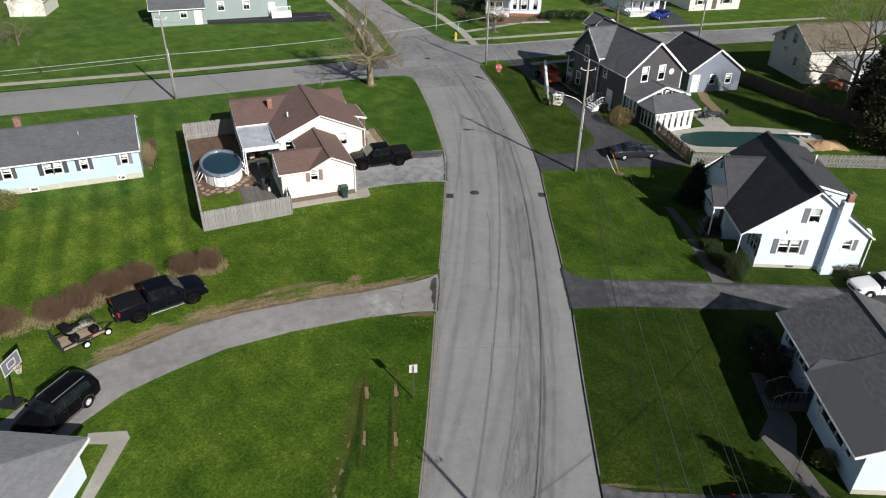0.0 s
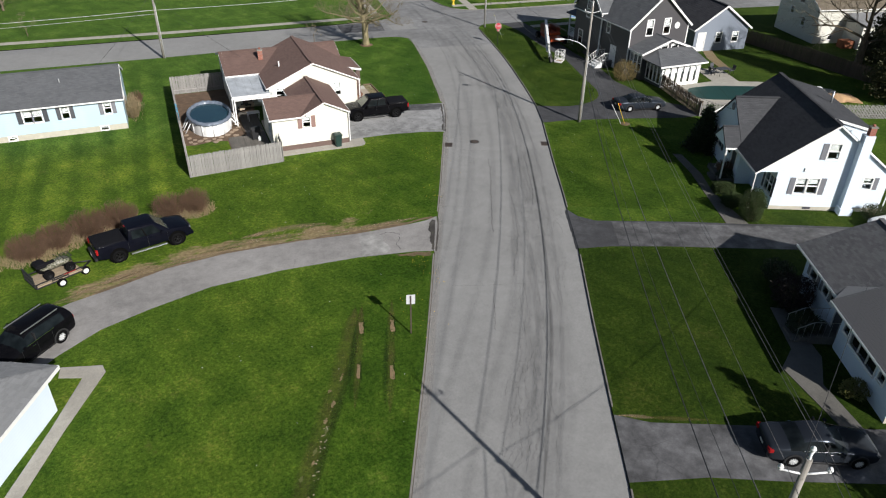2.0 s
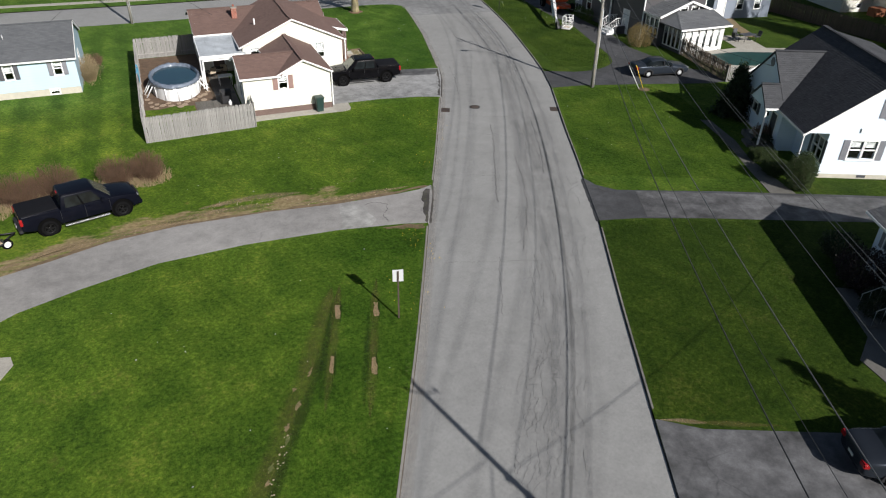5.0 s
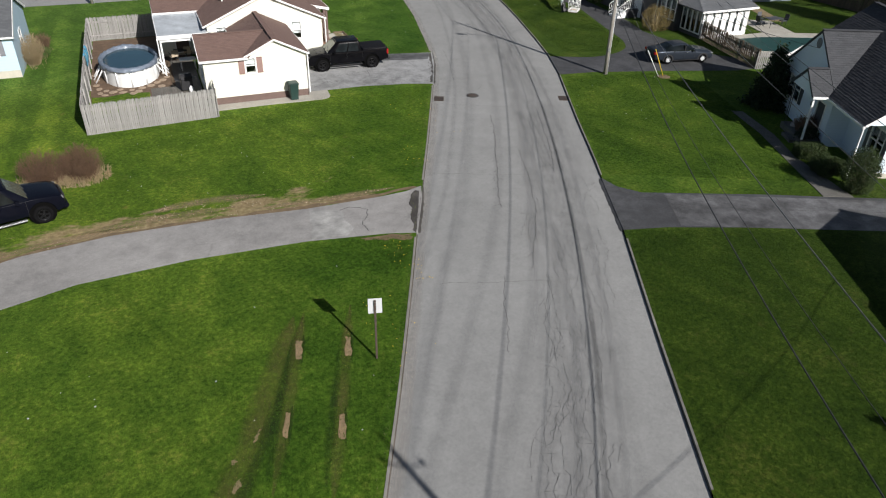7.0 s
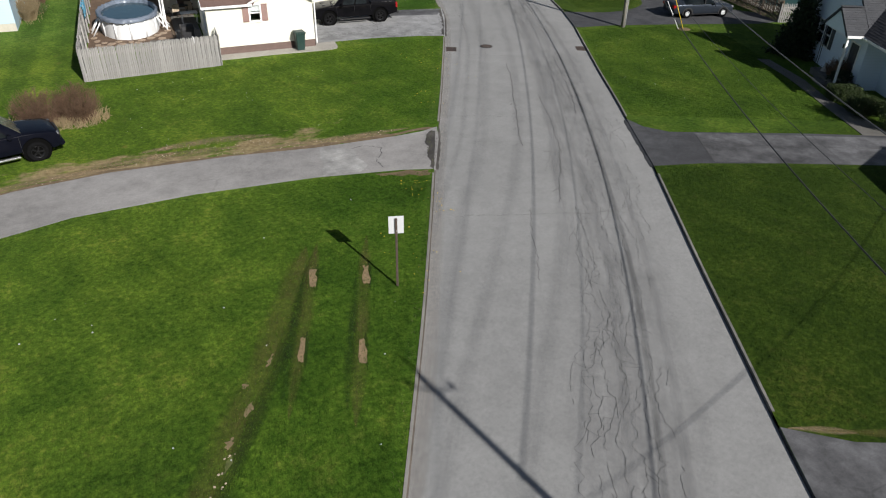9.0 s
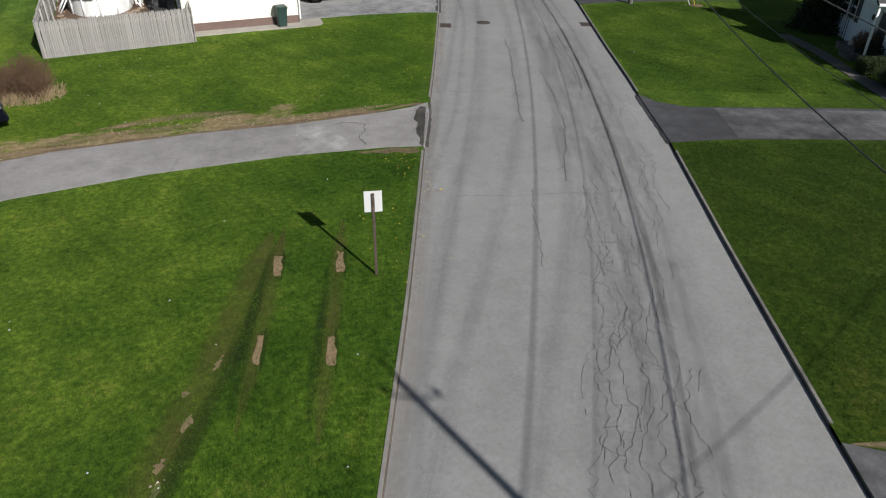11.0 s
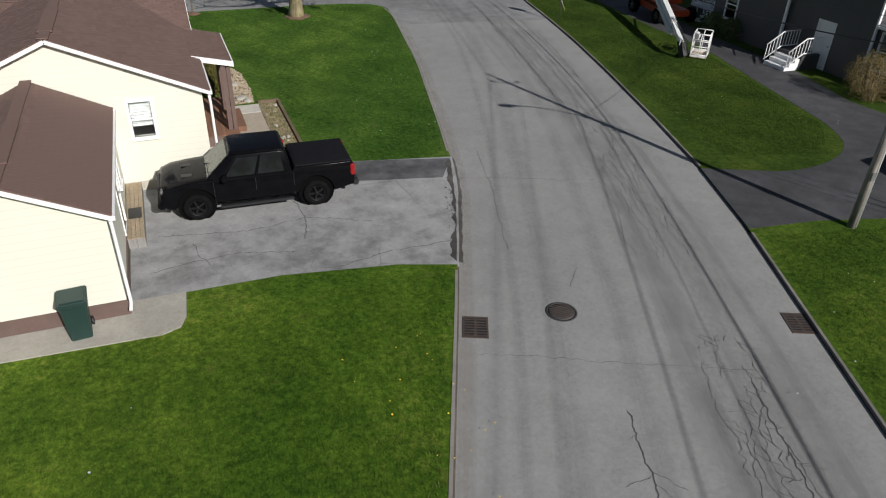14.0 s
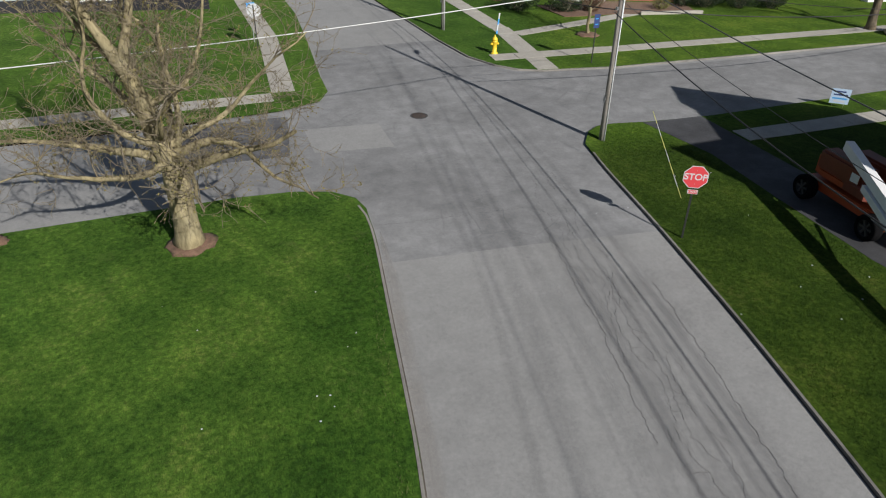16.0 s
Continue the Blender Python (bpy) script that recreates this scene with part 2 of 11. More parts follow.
def weathered_wood(name, a, b, rough=0.85):
    n = Nodes(name)
    rnd = n.t.nodes.new("ShaderNodeObjectInfo").outputs["Random"]
    g = n.noise(14, 4, 0.65, n.stretch(n.coord, 1, 1, 0.06), 0.4)
    s = n.noise(1.6, 3)
    col = n.ramp(g, [(0.3, a), (0.68, b)])
    col = n.mix(n.math("MULTIPLY", rnd, 0.55), col, n.mix(1.0, col, 0.6, "MULTIPLY"))
    col = n.mix(n.grey(s, 0.45, 0.8), col, n.mix(1.0, col, (1.25, 1.22, 1.2), "MULTIPLY"))
    n.bump(g, 0.5, 0.008)
    return n.done(col, rough, 0, 0.2)


M = dict(
    grass=grass_material("lawn_grass"),
    road=asphalt_material("road_asphalt", (0.258, 0.257, 0.252), 0.0, 0.10, 0.10),
    drive=asphalt_material("driveway_asphalt", (0.268, 0.258, 0.25), 0.3, 0.25, 0.22),
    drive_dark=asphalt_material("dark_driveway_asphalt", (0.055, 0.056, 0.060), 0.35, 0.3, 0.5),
    concrete=asphalt_material("concrete", (0.36, 0.34, 0.30), 0.2, 0.15, 0.15),
    drive_pale=asphalt_material("pale_driveway_asphalt", (0.285, 0.286, 0.287), 0.6, 0.5, 0.3),
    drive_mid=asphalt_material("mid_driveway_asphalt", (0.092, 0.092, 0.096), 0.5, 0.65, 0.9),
    # the shade on walks, stoops and steps is mixed into this concrete's colour
    concrete_dark=asphalt_material("shade_darkened_concrete", (0.125, 0.12, 0.11), 0.2, 0.3, 0.15),
    overlay=asphalt_material("newer_asphalt", (0.205, 0.206, 0.207), 0.4, 0.25, 0.3),
    gravel=asphalt_material("crushed_gravel", (0.30, 0.295, 0.285), 0.0, 0.5, 0.5),
    wet=asphalt_material("broken_dark_asphalt", (0.062, 0.057, 0.053), 0.0, 0.5, 0.9),
    tar=asphalt_material("fresh_black_asphalt", (0.022, 0.022, 0.026), 0.0, 0.2, 0.3),
    hairline=plain("hairline_crack_dirt", (0.07, 0.069, 0.068), 0.95, 0, 0.3),
    rut=plain("dry_tan_rut_soil", (0.26, 0.18, 0.10), 0.95, 0, 0.5, 6, 0.8, 50),
    crack=plain("crack_shadow_dirt", (0.062, 0.06, 0.06), 0.95, 0, 0.3),
    grit=asphalt_material("kerb_grit", (0.09, 0.075, 0.062), 0.0, 0.6, 0.8),
    thin=plain("thin_worn_grass", (0.10, 0.115, 0.032), 0.95, 0, 0.5, 6, 0.8, 50),
    kerb=asphalt_material("kerb_concrete", (0.23, 0.218, 0.198), 0.0, 0.35, 0.2),
    kerb_shaded=asphalt_material("shaded_kerb_concrete", (0.17, 0.16, 0.145), 0.0, 0.4, 0.5),
    soil=plain("bare_soil", (0.15, 0.105, 0.058), 0.95, 0, 0.45, 2.5, 0.8, 30),
    weedy=plain("dry_weedy_soil", (0.29, 0.232, 0.135), 0.95, 0, 0.7, 5, 0.8, 40),
    concrete_tan=asphalt_material("tan_concrete", (0.39, 0.34, 0.27), 0.0, 0.12, 0.12),
    concrete_pale=asphalt_material("pale_concrete", (0.50, 0.475, 0.42), 0.0, 0.14, 0.1),
    straw=plain("dead_grass", (0.20, 0.15, 0.08), 0.95, 0, 0.4, 3, 0.8, 40),
    cream=siding("cream_siding", (0.69, 0.68, 0.59), 0.20, 0.03),
    white=siding("white_siding", (0.67, 0.76, 0.86), 0.16, 0.03),
    blue=siding("pale_blue_siding", (0.46, 0.605, 0.72), 0.2),
    grey_siding=siding("grey_siding", (0.064, 0.062, 0.067), 0.14),
    bluegrey=siding("blue_grey_siding", (0.20, 0.23, 0.28), 0.14),
    sage=siding("sage_siding", (0.27, 0.33, 0.32), 0.16),
    ivory=siding("ivory_siding", (0.66, 0.65, 0.58), 0.16),
    trim=plain("white_trim", (0.80, 0.80, 0.79), 0.45, 0, 0.06),
    brown_roof=shingles("brown_shingles", (0.180, 0.118, 0.100), (0.145, 0.095, 0.082)),
    navy_roof=shingles("charcoal_shingles", (0.040, 0.041, 0.047), (0.058, 0.058, 0.064)),
    grey_roof=shingles("grey_shingles", (0.15, 0.15, 0.155), (0.095, 0.095, 0.10)),
    slate_roof=shingles("slate_grey_shingles", (0.095, 0.10, 0.108), (0.125, 0.13, 0.138)),
    wing_roof=shingles("dark_slate_shingles", (0.050, 0.052, 0.057), (0.068, 0.070, 0.076)),
    pale_roof=shingles("pale_grey_shingles", (0.24, 0.245, 0.25), (0.19, 0.195, 0.20)),
    old_roof=shingles("old_brown_shingles", (0.12, 0.10, 0.075), (0.17, 0.145, 0.11)),
    glass=pane_glass("window_glass"),
    blind=plain("blind_fabric", (0.62, 0.62, 0.60), 0.8, 0, 0.08),
    tin=plain("grey_rolled_roofing", (0.40, 0.43, 0.46), 0.6, 0, 0.35, 1.2),
    mortar=plain("mortar", (0.36, 0.33, 0.30), 0.9, 0, 0.2),
    deck_brown=weathered_wood("brown_stained_boards", (0.16, 0.085, 0.055), (0.24, 0.135, 0.09)),
    deck_wood=weathered_wood("weathered_deck_boards", (0.24, 0.19, 0.13), (0.38, 0.31, 0.22)),
    deck_red=weathered_wood("red_brown_boards", (0.22, 0.08, 0.045), (0.32, 0.13, 0.07)),
    brown=plain("brown_paint", (0.125, 0.083, 0.070), 0.7, 0, 0.2),
    shutter_brown=plain("brown_shutter_paint", (0.23, 0.135, 0.115), 0.6, 0, 0.12),
    shutter_dark=plain("dark_grey_shutter_paint", (0.052, 0.055, 0.065), 0.6, 0, 0.15),
    shutter_grey=plain("grey_shutter_paint", (0.16, 0.165, 0.185), 0.6, 0, 0.15),
    foundation=plain("painted_foundation", (0.48, 0.45, 0.38), 0.85, 0, 0.2, 2, 0.4, 25),
    brick=plain("brick_red", (0.30, 0.11, 0.075), 0.9, 0, 0.3, 6, 0.5, 30),
    wood=weathered_wood("weathered_fence_wood", (0.17, 0.166, 0.158), (0.36, 0.35, 0.335)),
    pole=weathered_wood("utility_pole_wood", (0.14, 0.128, 0.112), (0.38, 0.36, 0.33)),
    black=plain("black_plastic", (0.018, 0.018, 0.02), 0.5, 0, 0.2),
    steel=plain("galvanised_steel", (0.42, 0.43, 0.44), 0.4, 0.8, 0.15),
    bark=bark_material("grey_brown_bark", (0.06, 0.048, 0.034), (0.17, 0.14, 0.10)),
)


# ---- mesh helpers ----
def part(name, bm, material, parent=None, label="", m=None):
    """Links a bmesh as one mesh object under a thing or a part."""
    me = bpy.data.meshes.new(name)
    bm.to_mesh(me)
    bm.free()
    ob = new(name, me)
    mats = material if isinstance(material, (list, tuple)) else [material]
    for x in mats:
        me.materials.append(x)
    if parent is not None:
        ob.parent = parent
    if m is not None:
        ob.matrix_basis = m
    return tagged(ob, label)


def thing(name, label, category, m=None, group="", kind=""):
    ob = new(name)
    ob.empty_display_size = 0.3
    if m is not None:
        ob.matrix_basis = m
    return tagged(ob, label, category, group, kind)


def box(bm, x0, x1, y0, y1, z0, z1, mat=0, m=None):
    vs = [bm.verts.new((x, y, z)) for z in (z0, z1) for y in (y0, y1) for x in (x0, x1)]
    if m is not None:
        for v in vs:
            v.co = m @ v.co
    for q in ((0, 2, 3, 1), (4, 5, 7, 6), (0, 1, 5, 4), (2, 6, 7, 3), (0, 4, 6, 2), (1, 3, 7, 5)):
        bm.faces.new([vs[i] for i in q]).material_index = mat
    return vs


def boxed(x0, x1, y0, y1, z0, z1, bevel=0.0, m=None):
    bm = bmesh.new()
    box(bm, x0, x1, y0, y1, z0, z1, 0, m)
    if bevel:
        bmesh.ops.bevel(bm, geom=bm.edges[:], offset=bevel, segments=2, affect="EDGES")
    return bm


def slab(points, z0, z1):
    """A flat plate with the outline `points`, from z0 up to z1."""
    bm = bmesh.new()
    lo = [bm.verts.new((x, y, z0)) for x, y in points]
    hi = [bm.verts.new((x, y, z1)) for x, y in points]
    n = len(points)
    edges = [bm.edges.new((hi[i], hi[(i + 1) % n])) for i in range(n)]
    bmesh.ops.triangle_fill(bm, edges=edges, use_beauty=True)
    for i in range(n):
        bm.faces.new((lo[i], lo[(i + 1) % n], hi[(i + 1) % n], hi[i]))
    bmesh.ops.recalc_face_normals(bm, faces=bm.faces[:])
    return bm


def prism(bm, pts, axis, a, b, mat=0):
    """Extrudes a polygon of (u, z) along the x or y axis from a to b."""
    def place(u, z, d):
        return (d, u, z) if axis == "x" else (u, d, z)
    va = [bm.verts.new(place(u, z, a)) for u, z in pts]
    vb = [bm.verts.new(place(u, z, b)) for u, z in pts]
    n = len(pts)
    fs = [bm.faces.new(va), bm.faces.new(vb[::-1])]
    for i in range(n):
        fs.append(bm.faces.new((va[(i + 1) % n], va[i], vb[i], vb[(i + 1) % n])))
    for f in fs:
        f.material_index = mat
    return fs


def fixed(bm):
    bmesh.ops.recalc_face_normals(bm, faces=bm.faces[:])
    return bm


def tube(bm, pts, radii, seg=8, mat=0, cap=True):
    """A tapered tube along a polyline."""
    rings = []
    n = len(pts)
    for i, p in enumerate(pts):
        p = Vector(p)
        d = (Vector(pts[min(i + 1, n - 1)]) - Vector(pts[max(i - 1, 0)])).normalized()
        a = d.orthogonal().normalized() if i == 0 else (ref - d * ref.dot(d)).normalized()
        ref = a
        b = d.cross(a)
        r = radii[i] if isinstance(radii, (list, tuple)) else radii
        rings.append([bm.verts.new(p + r * (math.cos(2 * math.pi * k / seg) * a + math.sin(2 * math.pi * k / seg) * b)) for k in range(seg)])
    for r0, r1 in zip(rings, rings[1:]):
        for k in range(seg):
            f = bm.faces.new((r0[k], r0[(k + 1) % seg], r1[(k + 1) % seg], r1[k]))
            f.material_index, f.smooth = mat, seg > 4
    if cap:
        bm.faces.new(rings[0][::-1]).material_index = mat
        bm.faces.new(rings[-1]).material_index = mat


def tubed(pts, radii, seg=8):
    bm = bmesh.new()
    tube(bm, pts, radii, seg)
    return bm


def lathe(profile, seg=24):
    """Turns (radius, z) round the z axis."""
    bm = bmesh.new()
    rings = [[bm.verts.new((r * math.cos(2 * math.pi * k / seg), r * math.sin(2 * math.pi * k / seg), z)) for k in range(seg)] for r, z in profile]
    for r0, r1 in zip(rings, rings[1:]):
        for k in range(seg):
            f = bm.faces.new((r0[k], r0[(k + 1) % seg], r1[(k + 1) % seg], r1[k]))
            f.smooth = True
    bm.faces.new(rings[0][::-1])
    bm.faces.new(rings[-1])
    return bm


def raw_mesh(name, verts, faces, material, parent=None, label=""):
    me = bpy.data.meshes.new(name)
    me.from_pydata(verts, [], faces)
    me.materials.append(material)
    ob = new(name, me)
    if parent is not None:
        ob.parent = parent
    return tagged(ob, label)


# ---- ground, roads ----
LAWN, ROAD_Z = 0.04, -0.04
LEFT_KERB = [(-30, -64), (-10, -22), (0, -1), (7.0, 14.0), (9.85, 20.2), (12.1, 25.1), (14.85, 31.4), (16.0, 34.1), (17.7, 37.9), (20.1, 43.3), (23.6, 51.4), (25.6, 56.4), (26.35, 58.6), (27.3, 62.3), (28.3, 66.5), (29.2, 70.2), (29.95, 74.2), (30.9, 79.2), (31.15, 81.2), (31.0, 82.1), (30.3, 82.85), (29, 83.3), (27, 83.5), (21.6, 83.45), (2.2, 83.2), (-16, 83.6), (-220, 85)]
NORTH_LEFT = [(-220, 93.5), (-17, 92.1), (4, 91.5), (23.8, 91.3), (30, 91.6), (32, 92.3), (32.7, 93.6), (32.9, 96.3), (33.6, 102.6), (34.3, 110), (34.5, 128), (35.5, 230)]
NORTH_RIGHT = [(42.5, 230), (40.6, 126), (40.6, 117), (41, 107), (41.3, 100.8), (41.7, 97), (42.5, 95), (43.4, 93.9), (44.6, 93.3), (48.9, 92.6), (57, 92.2), (69, 91.6), (77, 90.6), (88, 88.8), (105, 87), (260, 72)]
RIGHT_KERB = [(260, 63), (105, 79), (81, 82.2), (60.8, 84.7), (54, 84.7), (48.6, 84.7), (45.5, 85.0), (44, 85.3), (43.1, 85.3), (42.3, 84.8), (41.5, 83.7), (40.9, 81), (40.2, 77), (39.1, 71.6), (37.9, 66.6), (36.1, 59.8), (35, 56), (34.4, 53.9), (33.2, 51), (29.9, 43.2), (27.8, 38), (26.6, 35.2), (24.95, 31.2), (21.6, 24.1), (18.5, 17.3), (17.1, 14.1), (15.5, 10.8), (10, -1), (0, -22), (-20, -64)]
ROAD = LEFT_KERB + NORTH_LEFT + NORTH_RIGHT + RIGHT_KERB


def filled(loops, z):
    bm = bmesh.new()
    edges = []
    for loop in loops:
        vs = [bm.verts.new((x, y, z)) for x, y in loop]
        edges += [bm.edges.new((vs[i], vs[(i + 1) % len(vs)])) for i in range(len(vs))]
    bmesh.ops.triangle_fill(bm, edges=edges, use_beauty=True)
    for f in bm.faces:
        if f.normal.z < 0:
            f.normal_flip()
    return bm


FAR = 900
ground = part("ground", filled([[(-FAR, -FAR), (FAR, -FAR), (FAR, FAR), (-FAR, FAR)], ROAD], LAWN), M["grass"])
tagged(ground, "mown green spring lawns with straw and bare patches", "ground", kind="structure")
road = part("road", slab(ROAD, -0.5, ROAD_Z), M["road"])
tagged(road, "worn grey asphalt street with cracks and tyre marks", "road", kind="structure")


def along(line, step):
    """Points every `step` metres on a polyline, each with its direction."""
    out, rest = [], 0.0
    for (x0, y0), (x1, y1) in zip(line, line[1:]):
        n = math.hypot(x1 - x0, y1 - y0)
        d = rest
        while d < n:
            out.append((x0 + (x1 - x0) * d / n, y0 + (y1 - y0) * d / n, (x1 - x0) / n, (y1 - y0) / n))
            d += step
        rest = d - n
    return out


def ribbon(line, w0, w1, z0, z1):
    """A strip beside a polyline, from w0 to w1 metres to its right, z0 to z1."""
    bm = bmesh.new()
    rows = []
    n = len(line)
    for i, (x, y) in enumerate(line):
        a, b = line[max(i - 1, 0)], line[min(i + 1, n - 1)]
        d = Vector((b[0] - a[0], b[1] - a[1])).normalized()
        r = Vector((d.y, -d.x))
        rows.append([bm.verts.new((x + r.x * w, y + r.y * w, z)) for w, z in ((w0, z0), (w0, z1), (w1, z1), (w1, z0))])
    for p, q in zip(rows, rows[1:]):
        for k in range(4):
            bm.faces.new((p[k], p[(k + 1) % 4], q[(k + 1) % 4], q[k]))
    bm.faces.new(rows[0])
    bm.faces.new(rows[-1][::-1])
    return fixed(bm)


def smooth_line(line, step=0.8):
    """A polyline rounded by averaging its resampled points."""
    pts = [Vector((x, y)) for x, y, _, _ in along(line, step)] + [Vector(line[-1])]
    for _ in range(2):
        pts = [pts[0]] + [(a + 2 * b + c) / 4 for a, b, c in zip(pts, pts[1:], pts[2:])] + [pts[-1]]
    return [(p.x, p.y) for p in pts]


# ---- kerbs, driveways, walks ----
def kerb(line, side=-1, mat="kerb"):
    """A concrete kerb: its road face stands on the line and it runs back under the lawn's edge."""
    w = (0.0, -0.075) if side < 0 else (0.0, 0.075)
    return tagged(part("kerb", ribbon(line, min(w), max(w), -0.3, LAWN + 0.012), M[mat]), "low weathered concrete kerb", "kerb", kind="structure")


def cut(line, y0, y1):
    return [p for p in line if y0 <= p[1] <= y1]


LK = smooth_line(LEFT_KERB[:22])
RK = smooth_line(RIGHT_KERB[8:])
for a, b in ((-30, 34.0), (38.2, 52.2), (59.2, 81.5)):
    kerb(cut(LK, a, b))
# right-hand kerbs: same concrete, darkened so its colour carries their shaded face
for a, b in ((-30, 14.0), (17.5, 31.1), (35.9, 51.2), (55.4, 83.0)):
    kerb(cut(RK, a, b), -1, "kerb_shaded")
kerb([p for p in NORTH_RIGHT[3:-1]], -1)
# a gutter line of dark grit along both kerbs
for line, w in ((cut(LK, 0, 82), (0.0, 0.045)), (cut(RK, 0, 84), (0.0, 0.035))):
    tagged(part("gutter_grit", ribbon(line, w[0], w[1], ROAD_Z - 0.02, ROAD_Z + 0.004), M["grit"]), "dark grit and leaf litter along the kerb", "grit", kind="structure")


def pave(name, pts, label, mat, top=LAWN + 0.006, cat="driveway"):
    return tagged(part(name, slab(pts, -0.4, top), mat), label, cat, kind="structure")


pave("driveway", [(17.8, 38.3), (16.9, 38.0), (15.5, 37.9), (11.9, 37.9), (8.2, 38.3), (3.5, 38.4), (0, 37.9), (-2.7, 36.9), (-5.3, 36.1), (-8, 34.8), (-12, 31), (-13, 27), (-9.5, 26), (-6.5, 30.5), (-5.8, 31.3), (-3.7, 32.9), (-1.2, 33.9), (2.2, 34.95), (6.5, 35.25), (11.2, 35.05), (14.7, 34.5), (16.05, 34.1), (16.46, 35.0), (17.0, 36.2), (17.36, 37.0)], "curving worn grey asphalt driveway", M["drive"])
pave("driveway", [(25.68, 56.4), (26.06, 57.5), (26.54, 59.1), (24.5, 59.5), (23, 59.8), (20.75, 60.2), (18.2, 60.25), (15.6, 60.0), (15.52, 53.42), (16.85, 53.42), (19.3, 53.4), (22.4, 52.9), (24.02, 52.35), (24.5, 53.5), (25.4, 55.75)], "patched light grey asphalt driveway", M["drive_pale"])
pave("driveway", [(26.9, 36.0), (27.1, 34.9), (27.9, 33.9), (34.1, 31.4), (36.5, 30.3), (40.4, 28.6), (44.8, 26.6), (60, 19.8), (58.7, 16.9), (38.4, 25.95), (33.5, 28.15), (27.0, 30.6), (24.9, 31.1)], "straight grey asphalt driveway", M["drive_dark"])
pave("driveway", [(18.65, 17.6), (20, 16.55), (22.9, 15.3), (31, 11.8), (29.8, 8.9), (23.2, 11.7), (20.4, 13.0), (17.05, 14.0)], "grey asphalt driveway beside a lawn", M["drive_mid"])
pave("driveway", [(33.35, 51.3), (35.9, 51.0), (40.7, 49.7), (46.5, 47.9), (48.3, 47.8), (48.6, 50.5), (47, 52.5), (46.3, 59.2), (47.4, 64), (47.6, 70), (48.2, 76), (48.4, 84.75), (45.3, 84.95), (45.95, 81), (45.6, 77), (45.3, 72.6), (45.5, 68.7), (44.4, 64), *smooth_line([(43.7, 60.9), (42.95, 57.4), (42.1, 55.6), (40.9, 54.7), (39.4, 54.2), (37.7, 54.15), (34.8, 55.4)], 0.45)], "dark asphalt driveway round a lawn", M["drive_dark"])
pave("driveway", [(77.9, 90.4), (83.0, 89.6), (89.0, 108), (84.5, 109)], "dark asphalt driveway across the street", M["drive_dark"])
pave("parking_apron", [(8.9, 116.9), (28.9, 113.0), (29.3, 119.6), (9.5, 123.5)], "black asphalt parking apron beside a house", M["tar"], cat="driveway")

def ramp(edge, width, label, mat):
    """A short asphalt ramp from a drive's mouth down to the road, its foot ragged."""
    rng = random.Random(3)
    bm = bmesh.new()
    prev = None
    for x, y, dx, dy in along(edge, 0.25):
        w = width * rng.uniform(0.75, 1.2)
        row = [bm.verts.new((x + dy * 0.05, y - dx * 0.05, LAWN + 0.008)), bm.verts.new((x - dy * w, y + dx * w, ROAD_Z + 0.007)), bm.verts.new((x - dy * w, y + dx * w, ROAD_Z - 0.05))]
        if prev:
            bm.faces.new((prev[0], row[0], row[1], prev[1]))
            bm.faces.new((prev[1], row[1], row[2], prev[2]))
        prev = row
    return tagged(part("drive_ramp", bm, mat), label, "driveway", kind="structure")


ramp([(24.9, 31.1), (25.85, 33.4), (26.9, 36.0)], 0.16, "short asphalt ramp from the drive to the road", M["drive_dark"])
ramp([(26.5, 59.1), (26.03, 57.5), (25.65, 56.4), (25.38, 55.75), (24.47, 53.5), (24.0, 52.35)], 0.14, "short broken asphalt lip from the drive to the road", M["wet"])
ramp([(17.8, 38.3), (17.33, 37.0), (16.97, 36.2), (16.43, 35.0), (16.03, 34.1)], 0.14, "short broken asphalt lip from the drive to the road", M["wet"])
# squares of the concrete walks, each slab its own piece
walks = thing("sidewalk", "pale concrete sidewalk of jointed slabs", "sidewalk", kind="structure")


def slabs(line, width, step, z=LAWN + 0.02, parent=None):
    """A walk of separate concrete slabs along a polyline."""
    pts = along(line, step)
    bm = boxed(-step / 2 + 0.012, step / 2 - 0.012, -width / 2, width / 2, -0.12, 0.0)
    me = bpy.data.meshes.new("slab")
    bm.to_mesh(me)
    bm.free()
    me.materials.append(M["concrete"])
    for x, y, dx, dy in pts:
        ob = new("slab", me)
        ob.parent = parent or walks
        ob.matrix_basis = pose(x + dx * step / 2, y + dy * step / 2, z + random.uniform(-0.006, 0.006), random.uniform(-0.3, 0.3), random.uniform(-0.3, 0.3), math.degrees(math.atan2(dy, dx)))


slabs([(-60, 94.6), (-17, 94.9), (4.2, 93.9), (29.6, 93.6)], 1.15, 1.5)
slabs([(30.6, 94.2), (31.5, 104.5), (31.4, 116), (31.3, 140)], 1.15, 1.5)
slabs([(45.0, 93.4), (46.1, 101.3), (46.3, 111.5), (44.5, 121), (44, 150)], 1.2, 1.5)
slabs([(42.9, 96.3), (51, 95.7), (71.5, 94.4), (110, 90.0)], 1.1, 1.5)
slabs([(48.5, 82.2), (57.3, 82.0), (78, 79.2)], 1.15, 1.5)
slabs([(46.6, 100.6), (52, 101.8), (57.5, 103.2)], 1.0, 1.2)
pave("concrete_pad", [(9.2, 51.85), (12.7, 51.92), (16.2, 51.78), (16.62, 51.95), (16.78, 52.35), (16.85, 53.4), (15.52, 53.4), (15.5, 52.86), (9.2, 52.86)], "concrete strip along the garage wall", M["concrete"], LAWN + 0.03, "pavement")
